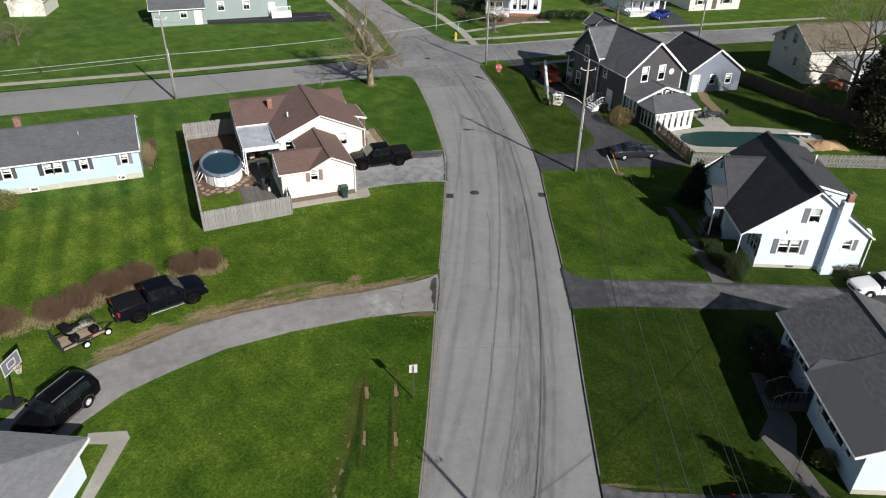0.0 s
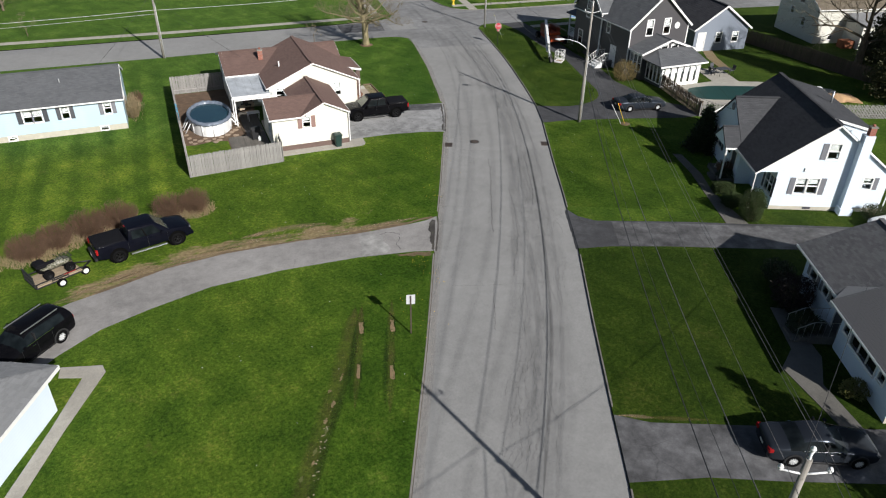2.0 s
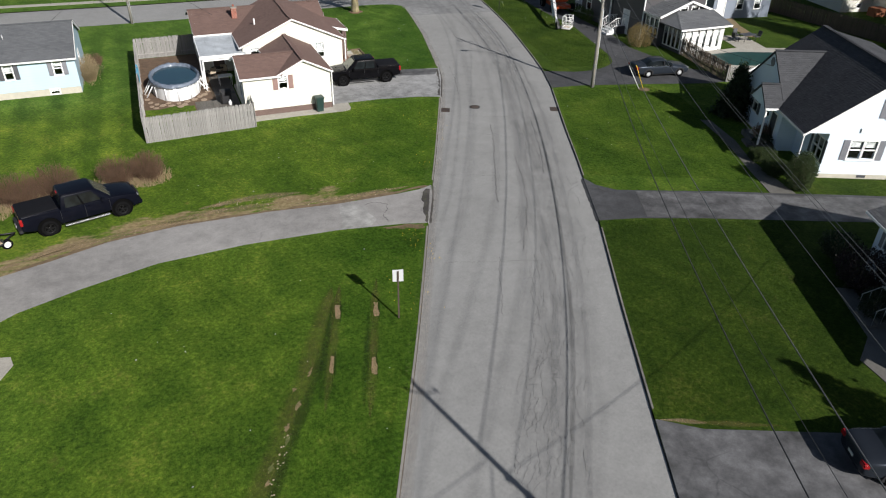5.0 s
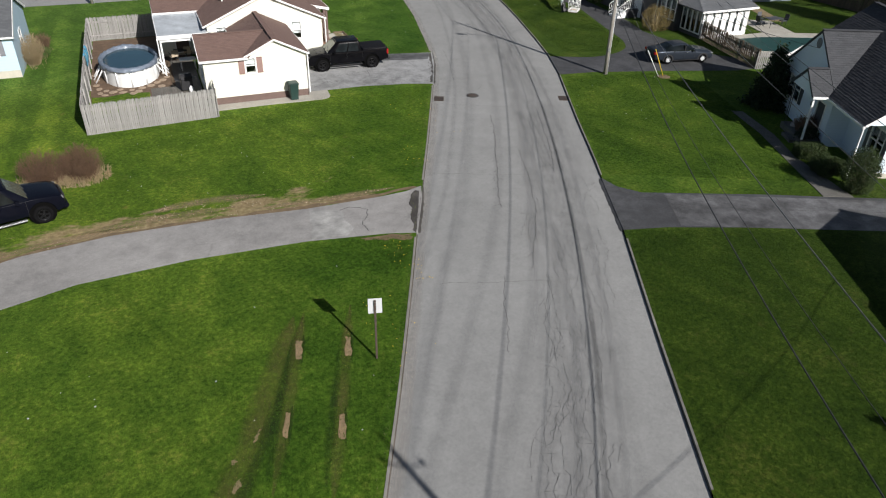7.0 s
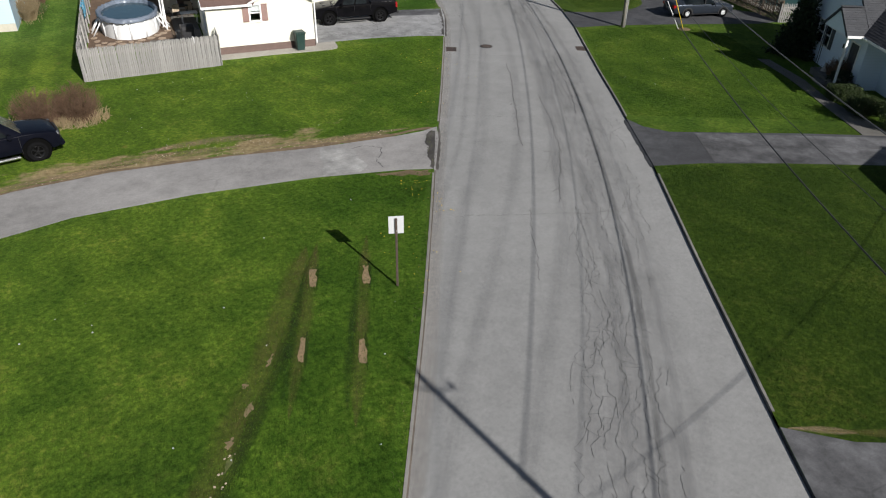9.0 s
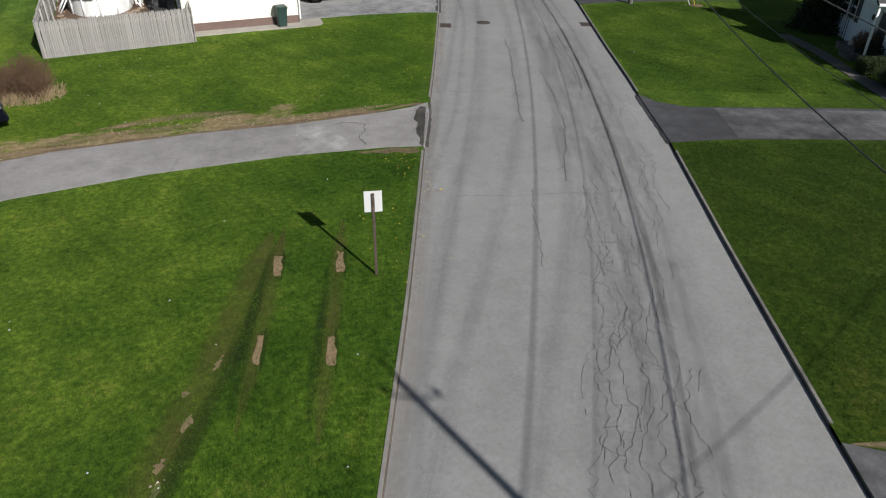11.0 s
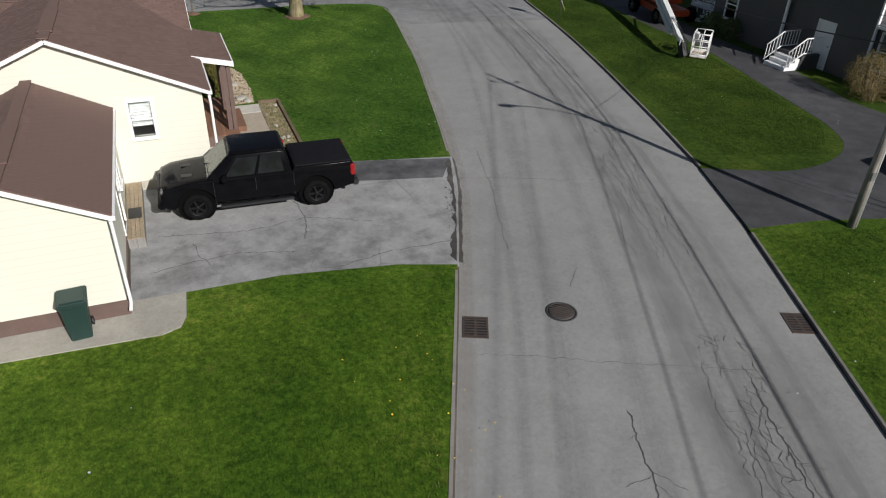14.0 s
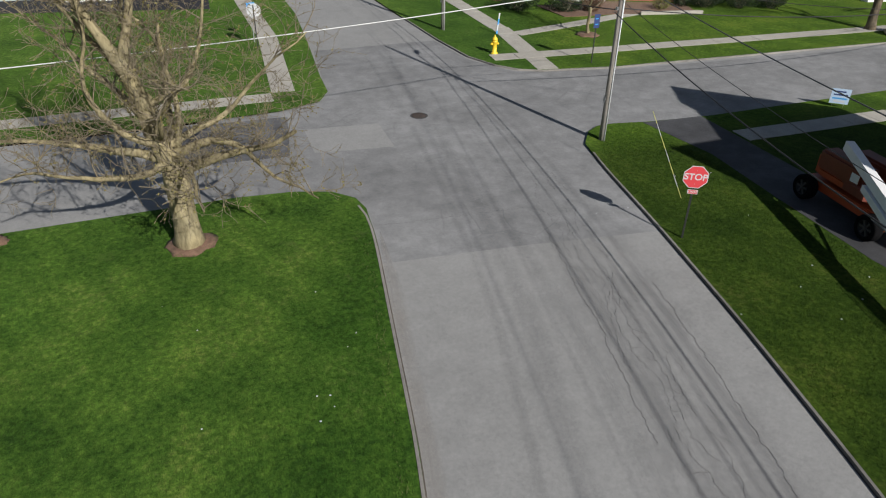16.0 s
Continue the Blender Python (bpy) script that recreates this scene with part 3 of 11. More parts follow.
pave("front_walk", [(-5.55, 30.3), (-3.6, 29.75), (-3.45, 29.2), (-5.15, 25.6), (-7.5, 20), (-8.2, 20.2), (-5.75, 25.85), (-4.5, 29.1), (-5.6, 29.5)], "pale concrete walk bending at a corner", M["concrete"], LAWN + 0.03, "pavement")
pave("front_walk", [(36.3, 30.4), (37.7, 29.8), (38.3, 33.0), (38.75, 34.8), (39.9, 37.4), (40.8, 41), (40.2, 41.4), (39.25, 37.9), (38.05, 34.9), (37.3, 33.0)], "dark concrete front walk with its deep shade put into the colour", M["concrete_dark"], LAWN + 0.03, "pavement")
pave("front_walk", [(28.0, 12.6), (28.9, 12.3), (29.6, 15.6), (31.2, 17.2), (32.6, 21.2), (31.9, 21.6), (30.2, 18.3), (28.6, 17.3)], "dark concrete front walk with its deep shade put into the colour", M["concrete_dark"], LAWN + 0.03, "pavement")

# road surface: patches, seams, cracks, tyre marks, painted cable shade, all thin layers on the asphalt
marks = thing("road_wear", "cracks, sealed seams, tyre marks and painted cable shade in the asphalt", "road wear", kind="structure")


LIFT = [0]


def layer(name, bm, mat):
    """A thin layer, each at its own height so that none shares a plane."""
    LIFT[0] = (LIFT[0] + 1) % 12
    return part(name, bm, mat, marks, "", pose(0, 0, LIFT[0] * 0.00022))


def wander(line, step, amp, seed):
    rng = random.Random(seed)
    out, off = [], 0.0
    for x, y, dx, dy in along(line, step):
        off = 0.75 * off + rng.uniform(-amp, amp)
        out.append((x - dy * off, y + dx * off))
    return out


def crack_line(pts, width, seed, z=ROAD_Z + 0.004):
    """A thin crack of uneven width."""
    rng = random.Random(seed)
    bm = bmesh.new()
    prev = None
    for i, (x, y) in enumerate(pts):
        a, b = pts[max(i - 1, 0)], pts[min(i + 1, len(pts) - 1)]
        d = Vector((b[0] - a[0], b[1] - a[1]))
        d = d.normalized() if d.length else Vector((1, 0))
        w = width * rng.uniform(0.45, 1.3) / 2
        if i in (0, len(pts) - 1):
            w = 0.002
        row = [bm.verts.new((x - d.y * w, y + d.x * w, z)), bm.verts.new((x + d.y * w, y - d.x * w, z))]
        if prev:
            bm.faces.new((prev[0], prev[1], row[1], row[0]))
        prev = row
    for f in bm.faces:
        f.normal_update()
        if f.normal.z < 0:
            f.normal_flip()
    return bm


# from the kerb lane to the middle of the street: wheel tracks, painted cable shadows
TRACK_1 = [(5.4, 13.0), (8.6, 17.6), (11.4, 22.4), (14.1, 27.5), (16.1, 31.1), (19.3, 36.4), (22.3, 42.6), (25.5, 49.5), (28, 56), (30.5, 62.9), (32.6, 69.6), (34.0, 74.8), (35.3, 82), (36.4, 89.6), (37.2, 100)]
CABLE_SHADE_2 = [(6.8, 13.0), (9.5, 18.0), (12, 22), (14.3, 25.4), (16.1, 28.1), (18.3, 31.4), (21.3, 36.6), (24.4, 43), (27, 48.9), (30, 56.5), (32.6, 64.0), (34.3, 71), (35.1, 76), (36.1, 84)]
CABLE_SHADE_3 = [(8.8, 13.5), (11.7, 18.0), (14.2, 21.6), (16.3, 24.5), (18.2, 27.4), (20.1, 30.8), (22.6, 35.8), (24.4, 39.6), (26.3, 43.8), (28.8, 49.9), (31, 55.8), (33.0, 62.2), (34.6, 68), (35.8, 73.8), (36.9, 80), (37.6, 87)]
CABLE_SHADE_4 = [(11.2, 11.5), (13.2, 14.5), (14.8, 17.1), (16.6, 20), (18.7, 23.6), (20, 26), (21.4, 28.9), (23, 32.2), (25.2, 37), (27.3, 41.8), (29.8, 47.9), (31.3, 52.2), (32.9, 57), (34.8, 64), (36.2, 69.5), (37.7, 76.9), (38.8, 83.9), (39.3, 91)]
TRACK_5 = [(13.2, 16.0), (15.5, 19.5), (18, 23.7), (19.3, 26.2), (20.5, 28.9), (21.8, 32.0), (23.4, 36), (25.3, 40.8), (27.6, 46.5), (29.9, 52), (32, 58)]


def wear_film(name, c, strength, streak=0.5, edge=1.0):
    """Rubber, dirt and painted cable shade on the asphalt, fading out across its width and broken up along it."""
    n = Nodes(name)
    uv = n.t.nodes.new("ShaderNodeTexCoord").outputs["UV"]
    sep = n.t.nodes.new("ShaderNodeSeparateXYZ")
    n.link(uv, sep.inputs[0])
    d = n.math("ABSOLUTE", n.math("SUBTRACT", n.math("MULTIPLY", sep.outputs["X"], 2.0), 1.0))
    fade = n.math("POWER", n.math("MAXIMUM", n.math("SUBTRACT", 1.0, n.math("MULTIPLY", d, d)), 0.0), edge)
    p = n.world_coord()
    blot = n.grey(n.noise(0.5, 4, 0.65, p), 0.3, 0.7)
    fine = n.grey(n.noise(7.0, 4, 0.75, p), 0.3, 0.7)
    lines = n.grey(n.noise(1.0, 4, 0.6, n.stretch(uv, 9.0, 0.35, 1.0)), 0.35, 0.65)
    body = n.math("ADD", n.math("MULTIPLY", n.math("ADD", n.math("MULTIPLY", blot, 0.7), n.math("MULTIPLY", fine, 0.3)), 1.0 - streak), n.math("MULTIPLY", lines, streak))
    n.link(n.math("MULTIPLY", n.math("MULTIPLY", fade, body), strength), n.bsdf.inputs["Alpha"])
    return n.done(c, 0.9, 0, 0.2)


M.update(
    film=wear_film("tyre_and_shade_film", (0.085, 0.088, 0.095), 0.17, 0.35),
    film_dark=wear_film("cable_shade_film", (0.05, 0.051, 0.055), 0.44, 0.35),
    film_broad=wear_film("worn_lane_film", (0.11, 0.11, 0.115), 0.24, 0.6, 0.6),
    film_turf=wear_film("thin_turf", (0.115, 0.105, 0.030), 0.75, 0.2),
    film_deep=wear_film("deep_turf", (0.022, 0.045, 0.008), 0.8, 0.2),
    film_soil=wear_film("dry_soil", (0.30, 0.22, 0.135), 1.0, 0.25, 0.8),
    film_dust=wear_film("pale_kerb_dust", (0.33, 0.305, 0.275), 0.55, 0.2),
)


def strip(pts, width, z):
    """An even strip with its width and length as texture coordinates, narrowing away at both ends."""
    bm = bmesh.new()
    uv = bm.loops.layers.uv.new("UVMap")
    prev, n, run = None, len(pts), 0.0
    for i, (x, y) in enumerate(pts):
        a, b = pts[max(i - 1, 0)], pts[min(i + 1, n - 1)]
        d = Vector((b[0] - a[0], b[1] - a[1])).normalized()
        w = width / 2 * min(1.0, 0.1 + i / 5, 0.1 + (n - 1 - i) / 5) * (1 + 0.08 * math.sin(i * 0.7))
        run += math.hypot(x - pts[max(i - 1, 0)][0], y - pts[max(i - 1, 0)][1])
        row = [bm.verts.new((x - d.y * w, y + d.x * w, z)), bm.verts.new((x + d.y * w, y - d.x * w, z)), run]
        if prev:
            f = bm.faces.new((prev[1], row[1], row[0], prev[0]))
            for loop, q in zip(f.loops, ((1, prev[2]), (1, run), (0, run), (0, prev[2]))):
                loop[uv].uv = q
        prev = row
    return bm


def film(line, width, mat, z=0.0022):
    return layer("tyre_track", strip(smooth_line(line, 0.8), width, ROAD_Z + z), M[mat])


def beside(line, off):
    return [(x - dy * off, y + dx * off) for x, y, dx, dy in along(line, 1.5)]


film(beside(CABLE_SHADE_4, 0.45), 3.4, "film_broad", 0.0010)
for line, w in ((TRACK_1, 0.75), (CABLE_SHADE_2, 0.6), (CABLE_SHADE_3, 0.6), (TRACK_5, 0.45), (beside(TRACK_1, 0.95), 0.35), (beside(CABLE_SHADE_4, -0.6), 0.3)):
    film(line, w, "film", 0.0022)
# the low cable's shadow, painted on the road as a dark strip
film(CABLE_SHADE_4[1:11], 0.26, "film_dark", 0.0030)
film(CABLE_SHADE_4[10:], 0.24, "film", 0.0030)
film(beside(cut(LK, 8, 80), -0.22), 0.55, "film_dust", 0.0026)
rng = random.Random(77)

# long open cracks with their branches
CRACK_A = [(25.3, 46.0), (24.6, 43.9), (23.6, 41.8), (22.9, 40.3), (22.5, 39.2), (21.8, 37.8), (21.1, 36.2), (20.6, 35.0)]
CRACK_B = [(24.6, 40.8), (24.1, 39.4), (23.7, 38.1), (23.2, 36.8), (22.8, 35.8), (22.0, 34.0), (20.7, 31.8), (19.5, 29.8)]
CRACK_C = [(28.5, 45.8), (27.9, 44.3), (27.3, 42.7), (26.7, 41.2), (26.0, 39.6), (25.4, 38.3), (25.0, 37.5)]
seed = 100
for line, w in ((CRACK_A, 0.030), (CRACK_B, 0.026), (CRACK_C, 0.032), ([(18.2, 29.8), (17.6, 28.6), (16.9, 26.9), (16.2, 25.4)], 0.016), ([(15.4, 30.2), (17.9, 29.4), (19.1, 29.1), (20.3, 28.6), (21.9, 28.6)], 0.013), ([(27.7, 59.5), (27.1, 57.1), (26.3, 54.5), (25.7, 52.7)], 0.014), ([(26.0, 57.6), (27.8, 57.0), (30.7, 55.9)], 0.012), ([(27.15, 51.24), (26.5, 50.42)], 0.012), ([(22.6, 49.0), (25.5, 47.6), (29, 46.0)], 0.010), ([(18.4, 39.8), (21, 38.7), (24, 37.6)], 0.010), ([(31.4, 80.0), (36.5, 79.5)], 0.010), ([(36.5, 78), (35.4, 73), (34.2, 68.5)], 0.012), ([(38.0, 74), (37.0, 69.6), (36.0, 66)], 0.012)):
    seed += 1
    pts = wander(line, 0.06, 0.035, seed)
    layer("crack", crack_line(pts, w, seed), M["crack"])
    if w > 0.02:
        for k in range(16):
            i = rng.randrange(4, len(pts) - 4)
            x, y = pts[i]
            a = math.atan2(pts[i + 3][1] - y, pts[i + 3][0] - x) + rng.choice((-1, 1)) * rng.uniform(0.4, 1.2)
            n = rng.uniform(0.25, 0.8)
            seed += 1
            layer("crack", crack_line(wander([(x, y), (x + n * math.cos(a), y + n * math.sin(a))], 0.06, 0.03, seed), 0.013, seed), M["crack"])


def crack_net(line, width, cell, keep, seed, thick=0.011):
    """Alligator cracking: the joints of a jittered, broken mesh of plates along a stretch of lane."""
    rng = random.Random(seed)
    rows = []
    cols = max(2, round(width / cell[0]))
    for i, (x, y, dx, dy) in enumerate(along(line, cell[1])):
        rows.append([(x - dy * o + rng.gauss(0, cell[0] * 0.17), y + dx * o + rng.gauss(0, cell[1] * 0.12)) for o in [(k / cols - 0.5) * width + 0.4 * cell[0] * math.sin(i * 0.45 + k) for k in range(cols + 1)]])
    verts, faces = [], []

    def joint(a, b):
        m = ((a[0] + b[0]) / 2 + rng.gauss(0, 0.032), (a[1] + b[1]) / 2 + rng.gauss(0, 0.03))
        for p, q in ((a, m), (m, b)):
            d = Vector((q[0] - p[0], q[1] - p[1]))
            if d.length > 0.01:
                d = d.normalized() * thick * rng.uniform(0.3, 0.85) / 2
                k = len(verts)
                verts.extend([(p[0] + d.y, p[1] - d.x, ROAD_Z + 0.0062), (q[0] + d.y, q[1] - d.x, ROAD_Z + 0.0062), (q[0] - d.y, q[1] + d.x, ROAD_Z + 0.0062), (p[0] - d.y, p[1] + d.x, ROAD_Z + 0.0062)])
                faces.append((k, k + 1, k + 2, k + 3))

    n = len(rows)
    for k in range(cols + 1):
        mid = 1.0 - 0.5 * abs(2 * k / cols - 1)
        on = rng.random() < keep[0] * mid
        for i in range(n - 1):
            if rng.random() < 0.16:
                on = rng.random() < keep[0] * mid * min(1.0, (i + 1) / 4, (n - i) / 4)
            if on:
                joint(rows[i][k], rows[i + 1][k])
                if k < cols and rng.random() < keep[1]:
                    joint(rows[i][k], rows[i + rng.randint(0, 1)][k + 1])
    raw_mesh("crack_network", verts, faces, M["hairline"], marks)


crack_net([(28.9, 47.4), (27.2, 43.6), (25.6, 39.8), (24.8, 37.6)], 1.4, (0.22, 0.22), (0.9, 0.45), 31, 0.018)
crack_net([(33.6, 60.5), (32.4, 57.6), (31.2, 54), (30.0, 50.8)], 1.9, (0.22, 0.24), (0.75, 0.32), 32, 0.014)
crack_net([(24.8, 40.6), (23.6, 37.6), (22.4, 35), (20.4, 31.4)], 0.8, (0.25, 0.24), (0.7, 0.18), 33, 0.011)
crack_net([(25.4, 37.0), (23.4, 33), (21.4, 29.2), (18.9, 24.9), (16.6, 21.2), (13.6, 16.4)], 2.4, (0.36, 0.24), (0.85, 0.16), 34, 0.015)
crack_net([(20.0, 28.8), (17.8, 24.6), (15.2, 20.4), (12.6, 16.6)], 1.2, (0.34, 0.24), (0.75, 0.10), 35, 0.013)
crack_net([(36.6, 74), (35.4, 69), (34.2, 64), (33.4, 60.5)], 1.2, (0.30, 0.26), (0.7, 0.12), 36, 0.011)
crack_net([(38.4, 82), (37.4, 77.6), (36.4, 73)], 1.2, (0.34, 0.26), (0.6, 0.10), 37, 0.011)
# darker overlay where the streets meet, and square repairs in the cross street
layer("overlay", slab([(30.6, 77.7), (35.36, 77.2), (40.1, 76.5), (41.3, 83.0), (42.6, 84.8), (48.6, 84.8), (81, 82.4), (105, 79.4), (105, 86.6), (77, 90.4), (48.9, 92.4), (43.2, 93.8), (41.6, 96.6), (41.1, 101), (33.6, 101), (32.8, 95), (32, 92.5), (30, 91.8), (26.5, 91.6), (26.5, 83.6), (30.3, 82.7)], ROAD_Z - 0.01, ROAD_Z + 0.0022), M["overlay"])
layer("repair", slab([(24.0, 87.0), (29.5, 86.6), (30.2, 91.0), (24.3, 91.2)], ROAD_Z - 0.01, ROAD_Z + 0.0045), M["drive_mid"])
layer("repair", slab([(30.5, 86.6), (33.8, 86.2), (33.9, 88.9), (30.6, 89.2)], ROAD_Z - 0.01, ROAD_Z + 0.0045), M["road"])
layer("repair", slab([(33.9, 88.3), (37.6, 87.8), (37.7, 89.4), (34, 89.8)], ROAD_Z - 0.01, ROAD_Z + 0.0045), M["overlay"])
# worn patches on the driveways
top = LAWN + 0.011
for k, (a, b) in enumerate((([(15.98, 34.1), (16.75, 36.0), (17.6, 37.95)], [(17.35, 37.95), (16.6, 36.9), (16.5, 36.0), (15.85, 34.3)]), ([(24.02, 52.5), (25.4, 55.9), (26.42, 58.9)], [(26.22, 58.9), (25.62, 57.0), (25.12, 55.6), (23.95, 52.7)]))):
    layer("broken_edge", slab(wander(a, 0.2, 0.02, 300 + k) + wander(b, 0.17, 0.07, 310 + k), 0, top), M["wet"])
layer("repair", slab(wander([(11.5, 35.05), (13.0, 34.9), (13.45, 35.4), (13.2, 36.3), (13.35, 37.0), (12.6, 37.6), (12.0, 37.75), (11.75, 36.5), (11.5, 35.3)], 0.22, 0.06, 19), 0, top), M["gravel"])
layer("crack", crack_line(wander([(13.3, 37.2), (13.9, 37.3), (14.6, 36.9), (14.4, 36.3), (14.0, 35.7), (14.0, 34.9)], 0.1, 0.04, 5), 0.03, 5, top + 0.004), M["crack"])
layer("repair", slab([(17.4, 59.8), (22.4, 58.3), (25.6, 57.6), (26.42, 58.98), (24.5, 59.47), (23, 59.77), (20.75, 60.17), (18.2, 60.22)], 0, top - 0.001), M["drive_mid"])
for k, pts in enumerate(([(16.3, 56.5), (18.8, 56.0), (20.6, 56.3), (22.5, 55.4)], [(16.0, 54.6), (18.2, 54.9), (20, 54.4)], [(20.4, 57.8), (20.6, 56.4), (20.3, 55.0)], [(20.8, 53.3), (22.3, 53.6), (24.4, 53.6)], [(17.2, 55.8), (17.6, 54.4)])):
    layer("crack", crack_line(wander(pts, 0.10, 0.04, 40 + k), 0.02, 40 + k, top + 0.003), M["crack"])
for k, pts in enumerate(([(28.95, 33.4), (27.6, 30.5)], [(34.0, 31.4), (32.9, 28.4)], [(29, 31.9), (38, 28.0), (44, 25.2)])):
    layer("crack", crack_line(wander(pts, 0.3, 0.02, 60 + k), 0.03, 60 + k, top + 0.003), M["crack"])
layer("repair", slab([(28.9, 33.4), (27.65, 30.5), (44.5, 23.3), (45.5, 26.0)], 0, top - 0.002), M["drive_mid"])

# soil and straw along the curving drive, ruts in the verge
verge = thing("bare_verge", "bare soil, stones and dead grass along the driveway edge", "verge", kind="structure")


def blotch(pts, z, mat, seed, n=5, rag=0.13):
    """An uneven patch with a ragged outline."""
    rng = random.Random(seed)
    out = []
    m = len(pts)
    for i in range(m):
        a, b = Vector(pts[i]), Vector(pts[(i + 1) % m])
        for k in range(n):
            p = a.lerp(b, k / n)
            d = (b - a).normalized()
            out.append((p.x - d.y * rng.uniform(-rag, rag), p.y + d.x * rng.uniform(-rag, rag)))
    return part("patch", slab(out, LAWN - 0.1, z), mat, verge)


blotch([(17.5, 38.35), (17.7, 38.1), (11.9, 37.8), (4, 38.2), (0, 37.8), (-4, 36.4), (-4.2, 36.65), (0, 38.15), (4, 38.6), (9, 38.45), (12.5, 38.2), (15.3, 38.25)], LAWN + 0.003, M["soil"], 1)
blotch([(13.6, 34.6), (15.8, 34.1), (15.6, 33.7), (13.8, 34.2)], LAWN + 0.0055, M["soil"], 4)


def worn(line, width, mat, z):
    return part("worn_turf", strip(smooth_line(line, 0.4), width, LAWN + z), M[mat], verge)


for k, (x, y) in enumerate(((9.31, 28.1), (10.95, 27.7), (8.2, 24.8), (9.75, 24.15))):
    blotch([(x - 0.12, y - 0.5), (x + 0.06, y - 0.55), (x + 0.32, y + 0.4), (x + 0.14, y + 0.5)], LAWN + 0.009, M["rut"], 20 + k, 4, 0.05)
    worn([(x + 0.0, y - 0.9), (x + 0.2, y - 0.1), (x + 0.42, y + 0.7)], 0.34, "film_deep", 0.0075)
for a, b in (((9.35, 28.1), (8.25, 24.8)), ((11.0, 27.7), (9.8, 24.15))):
    u = ((a[0] - b[0]) / 3.4, (a[1] - b[1]) / 3.4)
    worn([(a[0] + u[0] * 2.2, a[1] + u[1] * 2.2), a, b, (b[0] - u[0] * 2.6, b[1] - u[1] * 2.6)], 0.5, "film_turf", 0.0045)
    worn([(a[0] - 0.25, a[1] + 0.1), (b[0] - 0.25, b[1] + 0.1), (b[0] - u[0] * 2 - 0.25, b[1] - u[1] * 2)], 0.35, "film_deep", 0.0055)
CREASE = [(9.6, 30.0), (8.6, 27.6), (7.3, 24.6), (5.9, 22.0), (4.4, 19.0), (2.9, 16.0), (1.6, 13.4)]
worn(CREASE, 1.1, "film_turf", 0.0035)
worn([(x + 0.35, y - 0.15) for x, y in CREASE], 0.5, "film_deep", 0.0040)
for line, w in (([(2.0, 38.95), (5.5, 39.3), (9.0, 39.2)], 0.7), ([(4.6, 39.9), (7.4, 40.3), (10.4, 40.0)], 0.8), ([(9.5, 38.7), (13.0, 38.5), (16.5, 38.6)], 0.55), ([(-3.5, 37.4), (0.5, 38.5), (4.5, 38.9)], 0.6), ([(-6.5, 36.2), (-3.5, 37.6), (-0.5, 38.7)], 0.5)):
    worn(line, w, "film_soil", 0.0060)
worn([(18.8, 17.5), (19.5, 17.2), (20.3, 16.75)], 0.5, "film_soil", 0.0060)
worn([(19.6, 17.1), (21.4, 16.25), (22.8, 15.65)], 0.4, "film_turf", 0.0070)
rng = random.Random(91)
for x, y, dx, dy in along(CREASE[2:], 0.9):
    x, y = x + rng.gauss(0, 0.15), y + rng.gauss(0, 0.15)
    n, w = rng.uniform(0.12, 0.35), rng.uniform(0.04, 0.12)
    blotch([(x - dy * w, y + dx * w), (x + dx * n, y + dy * n), (x + dy * w, y - dx * w), (x - dx * n, y - dy * n)], LAWN + rng.uniform(0.006, 0.009), M[rng.choice(("thin", "straw", "straw"))], rng.randrange(999), 4, 0.05)


# ---- houses ----
def turn_to(a, b):
    """The pose of a wall's own frame: x along the wall from a to b, y inward, z up."""
    return pose(a[0], a[1], 0, 0, 0, math.degrees(math.atan2(b[1] - a[1], b[0] - a[0])))


def panel(outline, holes, thick):
    """A wall panel in its own frame: outline of (s, z), rectangular holes (s0, z0, s1, z1)."""
    bm = bmesh.new()
    loops = [outline] + [[(a, b), (c, b), (c, d), (a, d)] for a, b, c, d in holes]
    sides = []
    for depth in (0.0, thick):
        edges = []
        rows = []
        for loop in loops:
            vs = [bm.verts.new((s, depth, z)) for s, z in loop]
            rows.append(vs)
            edges += [bm.edges.new((vs[i], vs[(i + 1) % len(vs)])) for i in range(len(vs))]
        bmesh.ops.triangle_fill(bm, edges=edges, use_beauty=True)
        sides.append(rows)
    for r0, r1 in zip(*sides):
        n = len(r0)
        for i in range(n):
            bm.faces.new((r0[i], r0[(i + 1) % n], r1[(i + 1) % n], r1[i]))
    return fixed(bm)


def frame_mesh(w, h, bar=0.075, proud=0.035, rail=True, grid=(1, 1)):
    """A window frame in one piece: outer bars, meeting rail and glazing bars."""
    xs = [(w * k / grid[0] + (0.012 if k else 0), w * (k + 1) / grid[0] - (0.012 if k + 1 < grid[0] else 0)) for k in range(grid[0])]
    rows = max(2 if rail else 1, grid[1])
    half = 0.025 if rail else 0.012
    zs = [(h * k / rows + (half if k else 0), h * (k + 1) / rows - (half if k + 1 < rows else 0)) for k in range(rows)]
    bm = panel([(-bar, -bar), (w + bar, -bar), (w + bar, h + bar), (-bar, h + bar)], [(x0, z0, x1, z1) for x0, x1 in xs for z0, z1 in zs], 0.07 + proud)
    for v in bm.verts:
        v.co.y -= proud
    return bm


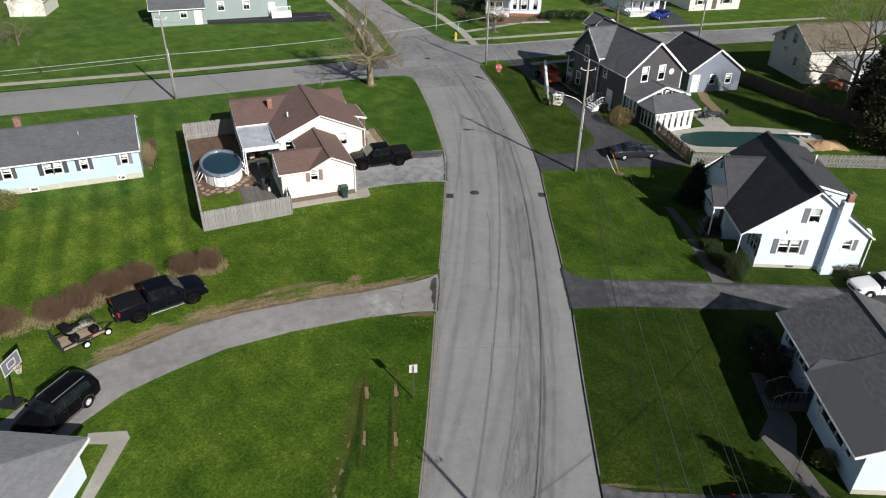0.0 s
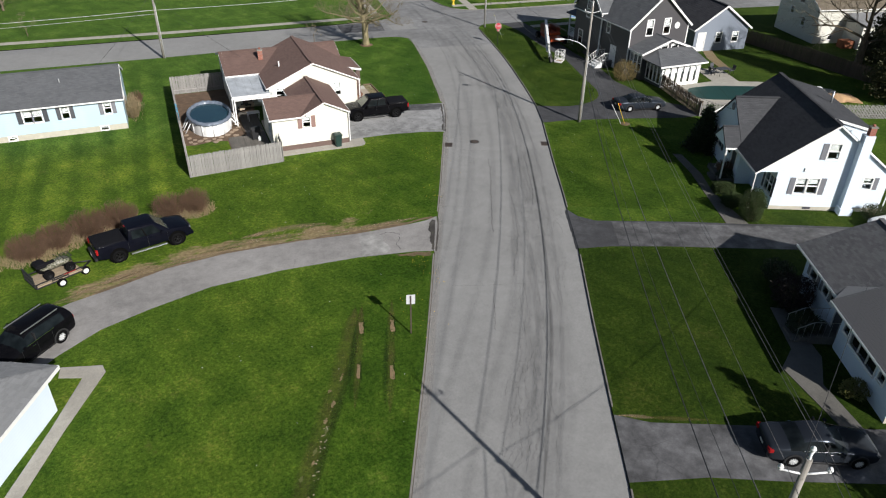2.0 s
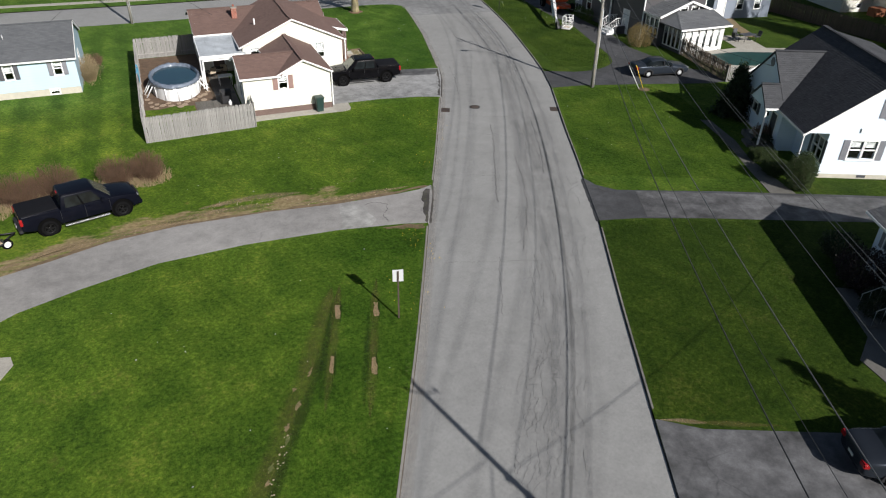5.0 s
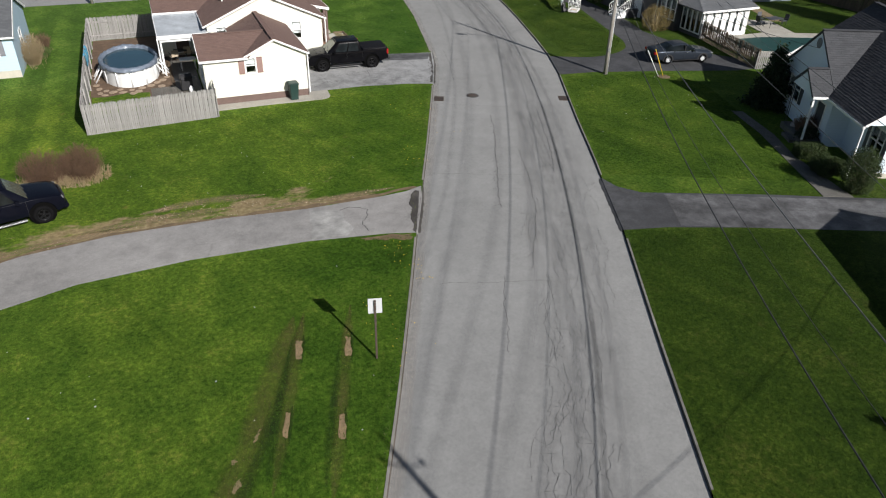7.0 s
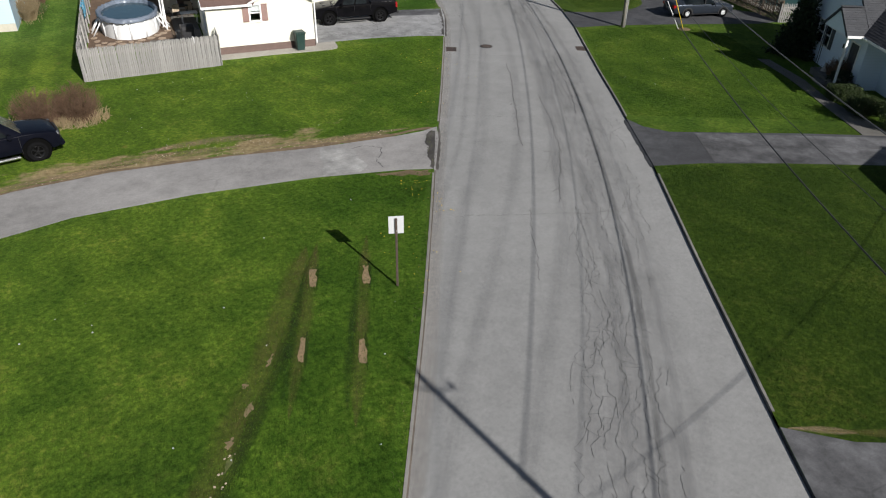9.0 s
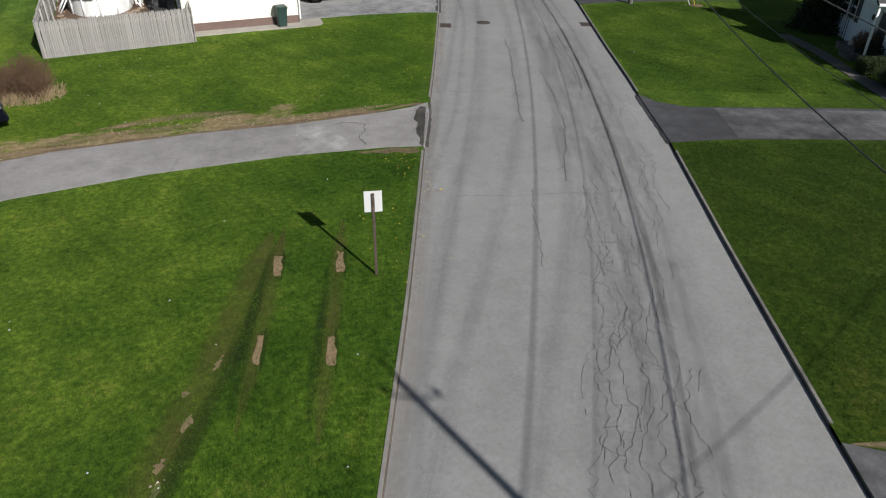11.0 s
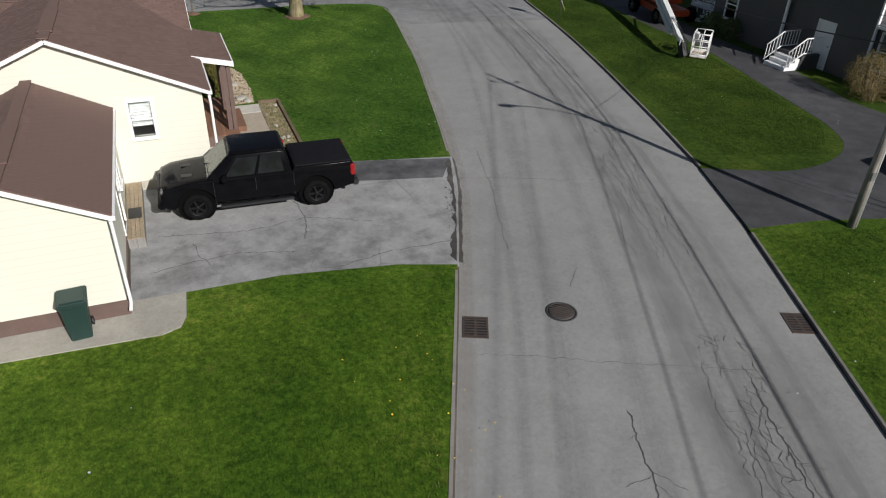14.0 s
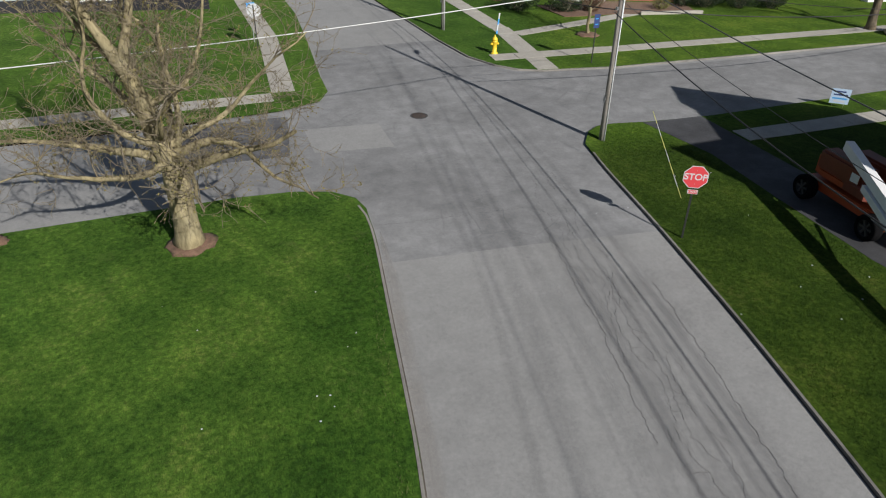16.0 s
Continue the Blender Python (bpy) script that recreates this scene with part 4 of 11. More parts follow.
class House:
    def __init__(self, name, label, x, y, deg, z=LAWN, category="house"):
        self.root = thing(name, label, category, pose(x, y, z, 0, 0, deg))

    rake = 0.2

    def wall(self, a, b, outline, mat, wins=(), doors=(), thick=0.16):
        """A wall with real openings. wins: (s, z, w, h, options); doors: (s, w, h, material)."""
        m = turn_to(a, b)
        holes = [(s, z, s + w, z + h) for s, z, w, h, *_ in wins] + [(s, 0.12, s + w, hh) for s, w, hh, _ in doors]
        lo, hi = min(q[0] for q in outline), max(q[0] for q in outline)
        outline = [(q[0] + 0.004 * (q[0] == lo) - 0.004 * (q[0] == hi), q[1]) for q in outline]
        ob = part("wall", panel(outline, holes, thick), mat, self.root, m=m)
        for s, z, w, h, *o in wins:
            self.window(m @ pose(s, 0, z), w, h, **(o[0] if o else {}))
        for s, w, hh, dm in doors:
            self.door(m @ pose(s, 0, 0.12), w, hh - 0.12, dm)
        return ob

    def window(self, m, w, h, shut=None, sw=0.36, grid=(1, 1), blind=0.45, rail=True, trim="trim", sill=True):
        f = part("window", frame_mesh(w, h, 0.095, 0.035, rail, grid), M[trim], self.root, m=m)
        half = h * 0.5 if rail else h
        for k in range(2 if rail else 1):
            bm = boxed(0.0, w, 0.035 + 0.012 * k, 0.043 + 0.012 * k, half * k, half * (k + 1))
            part("pane", bm, M["glass"], f).visible_shadow = False
        if sill:
            part("sill", boxed(-0.1, w + 0.1, -0.075, 0.02, -0.115, -0.075, 0.006), M[trim], f)
        if blind:
            bm = bmesh.new()
            n = max(2, int(h * blind / 0.09))
            for k in range(n):
                box(bm, 0.01, w - 0.01, 0.085, 0.10, h - 0.09 * (k + 1) + 0.012, h - 0.09 * k)
            part("blind", bm, M["blind"], f)
        if shut:
            for x0 in (-0.09 - sw, w + 0.09):
                teeth = [(-0.004, -0.06), (-0.04, -0.06)]
                n = max(6, int(h / 0.09))
                for k in range(n):
                    z0, dz = h * k / n, h / n
                    teeth += [(-0.046, z0), (-0.030, z0 + dz * 0.92)]
                teeth += [(-0.04, h + 0.06), (-0.004, h + 0.06)]
                bm = bmesh.new()
                a = [bm.verts.new((x0, y, z)) for y, z in teeth]
                b = [bm.verts.new((x0 + sw, y, z)) for y, z in teeth]
                for k in range(len(teeth)):
                    q = (k + 1) % len(teeth)
                    bm.faces.new((a[k], a[q], b[q], b[k]))
                bm.faces.new(a[::-1])
                bm.faces.new(b)
                fixed(bm)
                part("shutter", bm, M[shut], self.root, m=m)
        return f

    def door(self, m, w, h, mat):
        bm = boxed(0.0, w, 0.03, 0.075, 0, h)
        for zz in (0.15, 0.58):
            for xx in (0.12, 0.55):
                box(bm, w * xx, w * (xx + 0.33), 0.018, 0.032, h * zz, h * (zz + 0.34))
        d = part("door", bm, M[mat], self.root, m=m)
        part("door_frame", frame_mesh(w, h, 0.09, 0.03, False), M["trim"], d)
        part("handle", boxed(w * 0.9, w * 0.94, -0.03, 0.03, h * 0.47, h * 0.51, 0.008), M["steel"], d)

    def roof(self, pts, mat, thick=0.13, tab=(0.32, 0.15), name="roof", loose=0):
        """A roof plane: its outline in 3D with the eave as the first edge, under courses of shingles."""
        vs = [Vector(p) for p in pts]
        u = (vs[1] - vs[0]).normalized()
        n = None
        for k in range(2, len(vs)):
            n = u.cross(vs[k] - vs[0])
            if n.length > 1e-4:
                break
        n.normalize()
        if n.z < 0:
            n = -n
        v = n.cross(u)
        if v.z < 0:
            v = -v
        bm = bmesh.new()
        lo = [bm.verts.new(p - n * thick) for p in vs]
        hi = [bm.verts.new(p - n * 0.012) for p in vs]
        bm.faces.new(hi)
        bm.faces.new(lo[::-1])
        for i in range(len(vs)):
            bm.faces.new((lo[i], lo[(i + 1) % len(vs)], hi[(i + 1) % len(vs)], hi[i]))
        ob = part(name, fixed(bm), M[mat], self.root)
        if tab:
            flat = [((p - vs[0]).dot(u), (p - vs[0]).dot(v)) for p in vs]
            shingle_plane(ob, vs[0], u, v, n, flat, M[mat], tab, loose)
        return ob

    def board(self, p, q, w, d, mat="trim", name="trim"):
        """A straight board of section w (vertical) by d between two points."""
        p, q = Vector(p), Vector(q)
        x = (q - p).normalized()
        side = Vector((-x.y, x.x, 0)).normalized() if abs(x.z) < 0.98 else Vector((1, 0, 0))
        up = x.cross(side)
        bm = bmesh.new()
        c = [bm.verts.new(e + side * a + up * b) for e in (p, q) for a, b in ((-d / 2, -w / 2), (d / 2, -w / 2), (d / 2, w / 2), (-d / 2, w / 2))]
        for f in ((0, 1, 2, 3), (4, 7, 6, 5), (0, 4, 5, 1), (1, 5, 6, 2), (2, 6, 7, 3), (3, 7, 4, 0)):
            bm.faces.new([c[i] for i in f])
        return part(name, fixed(bm), M[mat], self.root)

    def box(self, name, x0, x1, y0, y1, z0, z1, mat, bevel=0.0, label=""):
        return part(name, boxed(x0, x1, y0, y1, z0, z1, bevel), M[mat], self.root, label)

    def gable(self, x0, x1, y0, y1, zl, zr, xr, zt, mat, over=0.3, rake=0.28, wallmat=None, trim=True, tab=(0.32, 0.15), back=True, loose=0):
        """A gable roof with its ridge along y: eaves at x0 (zl) and x1 (zr), ridge at xr (zt)."""
        kl, kr = (zt - zl) / (xr - x0), (zt - zr) / (x1 - xr)
        a, b = y0 - rake, y1 + (rake if back else 0)
        el, er = (x0 - over, zl - over * kl), (x1 + over, zr - over * kr)
        self.roof([(el[0], b, el[1]), (el[0], a, el[1]), (xr, a, zt), (xr, b, zt)], mat, tab=tab)
        self.roof([(er[0], a, er[1]), (er[0], b, er[1]), (xr, b, zt), (xr, a, zt)], mat, tab=tab, loose=loose)
        self.board((xr, a, zt + 0.01), (xr, b, zt + 0.01), 0.03, 0.3, mat, "ridge_cap")
        if trim:
            for y in ([a, b] if back else [a]):
                self.board((el[0], y, el[1] - 0.09), (xr, y, zt - 0.09), self.rake, 0.035)
                self.board((xr, y, zt - 0.09), (er[0], y, er[1] - 0.09), self.rake, 0.035)
            for ex, ez in (el, er):
                self.board((ex, a, ez - 0.08), (ex, b, ez - 0.08), 0.11, 0.11, "trim", "gutter")

    def gable_x(self, y0, y1, x0, x1, zf, zb, yr, zt, mat, over=0.3, rake=0.28, trim=True, tab=(0.32, 0.15), ends=(True, True)):
        """The same with its ridge along x: eaves at y0 (zf) and y1 (zb)."""
        kf, kb = (zt - zf) / (yr - y0), (zt - zb) / (y1 - yr)
        a, b = x0 - (rake if ends[0] else 0), x1 + (rake if ends[1] else 0)
        ef, eb = (y0 - over, zf - over * kf), (y1 + over, zb - over * kb)
        self.roof([(a, ef[0], ef[1]), (b, ef[0], ef[1]), (b, yr, zt), (a, yr, zt)], mat, tab=tab)
        self.roof([(b, eb[0], eb[1]), (a, eb[0], eb[1]), (a, yr, zt), (b, yr, zt)], mat, tab=tab)
        self.board((a, yr, zt + 0.01), (b, yr, zt + 0.01), 0.03, 0.3, mat, "ridge_cap")
        if trim:
            for x, on in ((a, ends[0]), (b, ends[1])):
                if on:
                    self.board((x, ef[0], ef[1] - 0.09), (x, yr, zt - 0.09), self.rake, 0.035)
                    self.board((x, yr, zt - 0.09), (x, eb[0], eb[1] - 0.09), self.rake, 0.035)
            for ey, ez in (ef, eb):
                self.board((a, ey, ez - 0.08), (b, ey, ez - 0.08), 0.11, 0.11, "trim", "gutter")

    def spout(self, x, y, z, dx=0.0, dy=0.0):
        """A white downspout with an elbow at its foot."""
        bm = bmesh.new()
        tube(bm, [(x, y, z), (x + dx * 0.3, y + dy * 0.3, z - 0.25), (x + dx * 0.3, y + dy * 0.3, 0.22), (x - dx * 0.3, y - dy * 0.3 - 0.12, 0.08)], 0.045, 6)
        part("downspout", bm, M["trim"], self.root)

    def chimney(self, x, y, w, d, z0, z1, base=None):
        """A stack of separate brick courses with a cap."""
        bm = boxed(x - w / 2, x + w / 2, y - d / 2, y + d / 2, z0, z1)
        c = part("chimney", bm, M["mortar"], self.root)
        k, zz = 0, z0
        while zz < z1 - 0.06:
            for sx in range(max(1, round(w / 0.22))):
                for sy in range(max(1, round(d / 0.22))):
                    nx, ny = max(1, round(w / 0.22)), max(1, round(d / 0.22))
                    x0, y0 = x - w / 2 + sx * w / nx, y - d / 2 + sy * d / ny
                    part("brick", boxed(x0 - 0.012, x0 + w / nx - 0.006, y0 - 0.012, y0 + d / ny - 0.006, zz, zz + 0.062), M["brick"], c)
            zz += 0.075
        part("cap", boxed(x - w / 2 - 0.05, x + w / 2 + 0.05, y - d / 2 - 0.05, y + d / 2 + 0.05, z1, z1 + 0.07, 0.01), M["kerb"], c)
        part("flue", lathe([(0.09, z1 + 0.06), (0.09, z1 + 0.22), (0.07, z1 + 0.22)], 12), M["brick"], c, m=pose(x, y, 0))


def shingle_plane(parent, o, u, v, n, flat, mat, tab, loose):
    """Overlapping tabs in courses over a roof plane; the first `loose` of them are pieces of their own."""
    rng = random.Random(len(bpy.data.objects))
    tw, th = tab
    top = max(q for _, q in flat)
    verts, faces, count, row = [], [], 0, 0
    m = len(flat)
    one = None
    vv = 0.0
    while vv < top - 0.03:
        mid = min(vv + th * 0.5, top - 0.01)
        cuts = []
        for i in range(m):
            (x0, y0), (x1, y1) = flat[i], flat[(i + 1) % m]
            if (y0 <= mid < y1) or (y1 <= mid < y0):
                cuts.append(x0 + (x1 - x0) * (mid - y0) / (y1 - y0))
        cuts.sort()
        for a, b in zip(cuts[::2], cuts[1::2]):
            x = a - (row % 2) * tw * 0.5
            while x < b:
                x0, x1 = max(x, a) + 0.004, min(x + tw, b) - 0.004
                if x1 - x0 > 0.03:
                    lift = rng.uniform(0.010, 0.020)
                    v0, v1 = vv + rng.uniform(-0.006, 0.006), min(vv + th * 1.1, top)
                    if count < loose and x1 - x0 > tw - 0.02:
                        if one is None:
                            one = bpy.data.meshes.new("shingle")
                            q = [(-tw / 2, -th / 2, -0.01), (tw / 2, -th / 2, -0.01), (tw / 2, -th / 2, 0.014), (-tw / 2, -th / 2, 0.014), (tw / 2, th * 0.6, 0.001), (-tw / 2, th * 0.6, 0.001)]
                            one.from_pydata([(p[0] * 0.98, p[1], p[2]) for p in q], [], [(0, 1, 2, 3), (3, 2, 4, 5), (1, 4, 2), (0, 3, 5)])
                            one.materials.append(mat)
                        ob = new("shingle", one)
                        ob.parent = parent
                        c = o + u * ((x0 + x1) / 2) + v * (vv + th / 2)
                        r = Matrix((u, v, n)).transposed().to_4x4()
                        ob.matrix_basis = Matrix.Translation(c) @ r
                    else:
                        k = len(verts)
                        for (p, q, w) in ((x0, v0, -0.01), (x1, v0, -0.01), (x1, v0, lift), (x0, v0, lift), (x1, v1, 0.001), (x0, v1, 0.001)):
                            verts.append(o + u * p + v * q + n * w)
                        faces += [(k, k + 1, k + 2, k + 3), (k + 3, k + 2, k + 4, k + 5), (k + 1, k + 4, k + 2), (k, k + 3, k + 5)]
                    count += 1
                x += tw
        vv += th
        row += 1
    if faces:
        ob = raw_mesh("shingle_layer", verts, faces, mat, parent)
        tagged(ob, kind="stuff")




def cream_house():
    b = House("cream_house", "cream-sided ranch house with brown shingle roof and garage wing", 9.25, 52.9, 0, LAWN + 0.2)
    r = b.root
    b.rake = 0.11
    # garage wing
    b.wall((0, 0), (6.25, 0), [(0, 0), (6.25, 0), (6.25, 2.72), (4.33, 3.62), (2.42, 2.74), (0, 2.74)], M["cream"], [(2.52, 1.66, 0.56, 0.86, dict(shut="shutter_brown", sw=0.36))])
    b.wall((6.25, 0), (6.25, 6.85), [(0, 0), (6.85, 0), (6.85, 2.72), (0, 2.72)], M["cream"], [(4.9, 0.95, 0.6, 1.0)], [(3.4, 0.9, 2.1, "brown")])
    b.wall((0, 4.6), (0, 0), [(0, 0), (4.6, 0), (4.6, 2.74), (2.4, 3.55), (0, 2.74)], M["cream"], [(2.8, 1.0, 0.7, 0.9)])
    b.wall((2.45, 4.6), (0, 4.6), [(0, 0), (2.45, 0), (2.45, 2.74), (0, 2.74)], M["cream"], (), [(0.8, 0.85, 2.1, "brown")])
    b.wall((2.45, 6.85), (2.45, 4.6), [(0, 0), (2.25, 0), (2.25, 2.74), (0, 2.74)], M["cream"])
    b.gable(2.42, 6.25, 0.0, 6.75, 2.75, 2.74, 4.33, 3.68, "brown_roof", 0.16, 0.22, back=False, loose=300)
    for pts in ([(-0.22, -0.24, 2.68), (2.7, -0.24, 2.68), (4.25, 2.25, 3.60), (-0.22, 2.25, 3.60)], [(2.6, 4.85, 2.68), (-0.22, 4.85, 2.68), (-0.22, 2.25, 3.60), (4.25, 2.25, 3.60)]):
        b.roof(pts, "brown_roof")
    b.board((-0.22, -0.24, 2.60), (2.65, -0.24, 2.60), 0.13, 0.05)
    b.board((-0.23, -0.24, 2.60), (-0.23, 2.25, 3.52), 0.18, 0.035)
    b.board((-0.23, 2.25, 3.52), (-0.23, 4.85, 2.60), 0.18, 0.035)
    b.board((-0.22, 2.25, 3.61), (4.2, 2.25, 3.61), 0.03, 0.28, "brown_roof", "ridge_cap")
    b.box("skirt", -0.02, 6.28, -0.035, 0.0, -0.22, 0.24, "brown")
    b.box("skirt", 6.25, 6.285, -0.03, 3.3, -0.22, 0.16, "brown")
    for x0, x1, y0, y1 in ((0.05, 6.2, 0.05, 6.9), (1.1, 8.95, 6.9, 18.1), (-1.9, 1.1, 11.3, 18.3)):
        b.box("footing", x0, x1, y0, y1, -0.24, 0.05, "foundation")
    b.box("footing", 1.06, 9.0, 6.82, 6.85, -0.22, 0.12, "foundation")
    b.spout(6.33, -0.12, 2.60, 0.05, 0.1)
    # main body behind it
    b.wall((1.05, 6.85), (9.0, 6.85), [(0, 0), (7.95, 0), (7.95, 3.05), (4.0, 4.79), (0, 3.05)], M["cream"], [(5.78, 1.62, 0.62, 1.12, dict(blind=0.75)), (0.62, 1.62, 0.62, 1.12, dict(blind=0.3))])
    b.wall((9.0, 6.85), (9.0, 13.6), [(0, 0), (6.75, 0), (6.75, 3.05), (0, 3.05)], M["cream"], [(4.9, 0.9, 1.3, 1.4, dict(grid=(2, 1)))], [(3.2, 0.95, 2.15, "brown")])
    b.wall((1.05, 11.2), (1.05, 6.85), [(0, 0), (4.35, 0), (4.35, 3.05), (0, 3.05)], M["cream"], (), [(1.2, 1.6, 2.1, "glass")])
    b.wall((9.0, 13.6), (9.0, 18.2), [(0, 0), (4.6, 0), (4.6, 3.05), (2.3, 3.96), (0, 3.05)], M["ivory"], [(1.4, 1.1, 1.2, 1.1)])
    b.wall((-1.95, 11.2), (1.05, 11.2), [(0, 0), (3.0, 0), (3.0, 3.08), (0, 3.08)], M["cream"], (), [(1.0, 0.9, 2.1, "brown")])
    b.wall((-1.95, 18.6), (-1.95, 11.2), [(0, 0), (7.4, 0), (7.4, 3.08), (3.6, 4.15), (0, 3.08)], M["cream"], [(2.0, 1.2, 0.8, 1.1)])
    b.wall((9.0, 18.2), (-1.95, 18.4), [(0, 0), (10.95, 0), (10.95, 3.05), (0, 3.05)], M["cream"], [(2, 1.1, 1.0, 1.1), (7, 1.1, 1.0, 1.1)])
    b.gable(1.05, 9.0, 6.85, 15.9, 3.08, 3.08, 5.05, 4.85, "brown_roof", 0.25, 0.22, back=False)
    b.gable_x(11.2, 18.6, -1.95, 5.0, 3.10, 3.08, 15.0, 4.15, "brown_roof", 0.22, 0.25, ends=(True, False))
    b.gable_x(13.6, 18.2, 5.0, 9.0, 3.10, 3.08, 15.9, 4.0, "brown_roof", 0.22, 0.25, ends=(False, True))
    b.chimney(1.45, 13.3, 0.42, 0.42, 3.4, 4.5)
    part("vent_pipe", tubed([(2.6, 10.0, 3.4), (2.6, 10.0, 4.25)], 0.06, 8), M["trim"], r)
    part("ridge_vent", boxed(4.86, 5.24, 7.4, 10.2, 4.83, 4.88), M["brown_roof"], r)
    part("ridge_vent", boxed(4.16, 4.5, 0.9, 3.4, 3.68, 3.73), M["brown_roof"], r)
    b.spout(9.2, 6.7, 2.8, 0.05, 0.1)
    # porch on the street side
    b.roof([(10.30, 9.98, 2.80), (10.30, 13.82, 2.80), (8.9, 13.82, 3.12), (8.9, 9.98, 3.12)], "brown_roof")
    b.board((8.95, 9.95, 3.02), (10.32, 9.95, 2.72), 0.18, 0.04)
    b.board((10.33, 9.95, 2.71), (10.33, 13.85, 2.71), 0.18, 0.04)
    deck = b.box("porch_deck", 9.02, 10.25, 9.65, 13.75, -0.2, 0.2, "brown")
    for k in range(8):
        part("plank", boxed(9.02 + k * 0.155, 9.165 + k * 0.155, 9.6, 13.77, 0.2, 0.23), M["deck_brown"], deck)
    for y in (10.12, 11.3, 12.5, 13.65):
        b.box("post", 10.08, 10.22, y - 0.07, y + 0.07, 0.23, 2.72, "brown")
    for z in (0.5, 0.95):
        b.box("rail", 10.1, 10.18, 10.12, 11.3, z, z + 0.07, "brown")
    for y in (10.05, 12.3):
        b.box("lattice_board", 9.9, 10.05, y, y + 0.04, 0.23, 2.7, "brown")
    b.box("step", 10.25, 10.62, 10.8, 12.8, -0.2, 0.02, "deck_brown")
    # side deck at the garage door
    side = b.box("side_deck", 6.27, 6.74, 3.15, 6.7, -0.2, 0.12, "wood")
    for k in range(4):
        part("plank", boxed(6.28 + k * 0.117, 6.39 + k * 0.117, 3.12, 6.72, 0.12, 0.15), M["deck_wood"], side)
    part("doormat", boxed(6.33, 6.7, 4.3, 4.95, 0.151, 0.165), M["black"], side)
    # covered patio
    roofm = part("patio_roof", fixed(prism_plate([(-2.2, 6.62, 2.52), (1.25, 6.62, 2.52), (1.25, 11.3, 2.92), (-2.2, 11.3, 2.92)], 0.1)), M["tin"], r)
    for k in range(6):
        x = -2.1 + k * 0.64
        part("seam", fixed(prism_plate([(x, 6.62, 2.535), (x + 0.04, 6.62, 2.535), (x + 0.04, 11.3, 2.935), (x, 11.3, 2.935)], 0.02)), M["tin"], roofm)
    b.board((-2.22, 6.6, 2.42), (1.05, 6.6, 2.42), 0.26, 0.05)
    b.board((-2.22, 6.6, 2.44), (-2.22, 11.3, 2.84), 0.16, 0.05)
    b.box("beam", -2.0, 1.05, 6.7, 6.82, 2.1, 2.34, "trim")
    for x, y in ((-2.05, 6.76), (-2.05, 9.0), (-2.05, 11.0)):
        b.box("post", x - 0.05, x + 0.05, y - 0.05, y + 0.05, -0.22, 2.5, "trim")
    b.spout(-2.25, 6.6, 2.4, 0.05, 0.05)
    return b


def prism_plate(pts, t):
    bm = bmesh.new()
    hi = [bm.verts.new(p) for p in pts]
    lo = [bm.verts.new((p[0], p[1], p[2] - t)) for p in pts]
    bm.faces.new(hi)
    bm.faces.new(lo[::-1])
    n = len(pts)
    for i in range(n):
        bm.faces.new((lo[i], lo[(i + 1) % n], hi[(i + 1) % n], hi[i]))
    return bm


def blue_house():
    b = House("blue_house", "pale blue ranch house with grey shingle roof and black shutters", -20.0, 62.45, 0)
    w = 18.18
    o = lambda s: w - s
    wins = [(o(1.47) - 0.05, 1.55, 0.5, 0.95, dict(shut="shutter_grey", sw=0.33)), (o(4.82), 1.5, 0.52, 1.0, dict(shut="shutter_dark", sw=0.33)), (o(7.72), 1.48, 0.62, 1.0, dict(shut=None)), (o(7.0), 1.48, 0.62, 1.0, dict()), (o(10.9), 1.55, 0.6, 0.95, dict(shut="shutter_dark", sw=0.33)), (o(14.5), 1.48, 1.5, 1.0, dict(grid=(2, 1)))]
    b.wall((0, 0), (w, 0), [(0, 0.5), (w, 0.5), (w, 2.86), (0, 2.86)], M["blue"], wins)
    b.wall((0, 0.0), (w, 0.0), [(0, -0.1), (w, -0.1), (w, 0.49), (0, 0.49)], M["foundation"], [(o(2.12), 0.12, 0.55, 0.3, dict(rail=False, sill=False)), (o(9.2), 0.12, 0.55, 0.3, dict(rail=False, sill=False))])
    for x0, x1 in ((o(8.2), o(7.82)), (o(6.25), o(5.87))):
        b.box("shutter", x0, x1, -0.04, -0.004, 1.42, 2.54, "shutter_dark")
    b.wall((w, 0), (w, 8.2), [(0, -0.1), (8.2, -0.1), (8.2, 2.86), (4.1, 4.42), (0, 2.86)], M["blue"], [(3.4, 1.2, 0.8, 1.0)])
    b.wall((w, 8.2), (0, 8.2), [(0, -0.1), (w, -0.1), (w, 2.86), (0, 2.86)], M["blue"])
    b.wall((0, 8.2), (0, 0), [(0, -0.1), (8.2, -0.1), (8.2, 2.86), (4.1, 4.42), (0, 2.86)], M["blue"])
    b.gable_x(0, 8.2, 0, w, 2.9, 2.9, 4.1, 4.5, "slate_roof", 0.3, 0.15)
    b.chimney(8.6, 5.0, 0.5, 0.5, 3.8, 5.0)
    part("vent_pipe", tubed([(13.5, 2.4, 3.5), (13.5, 2.4, 4.2)], 0.05, 8), M["steel"], b.root)


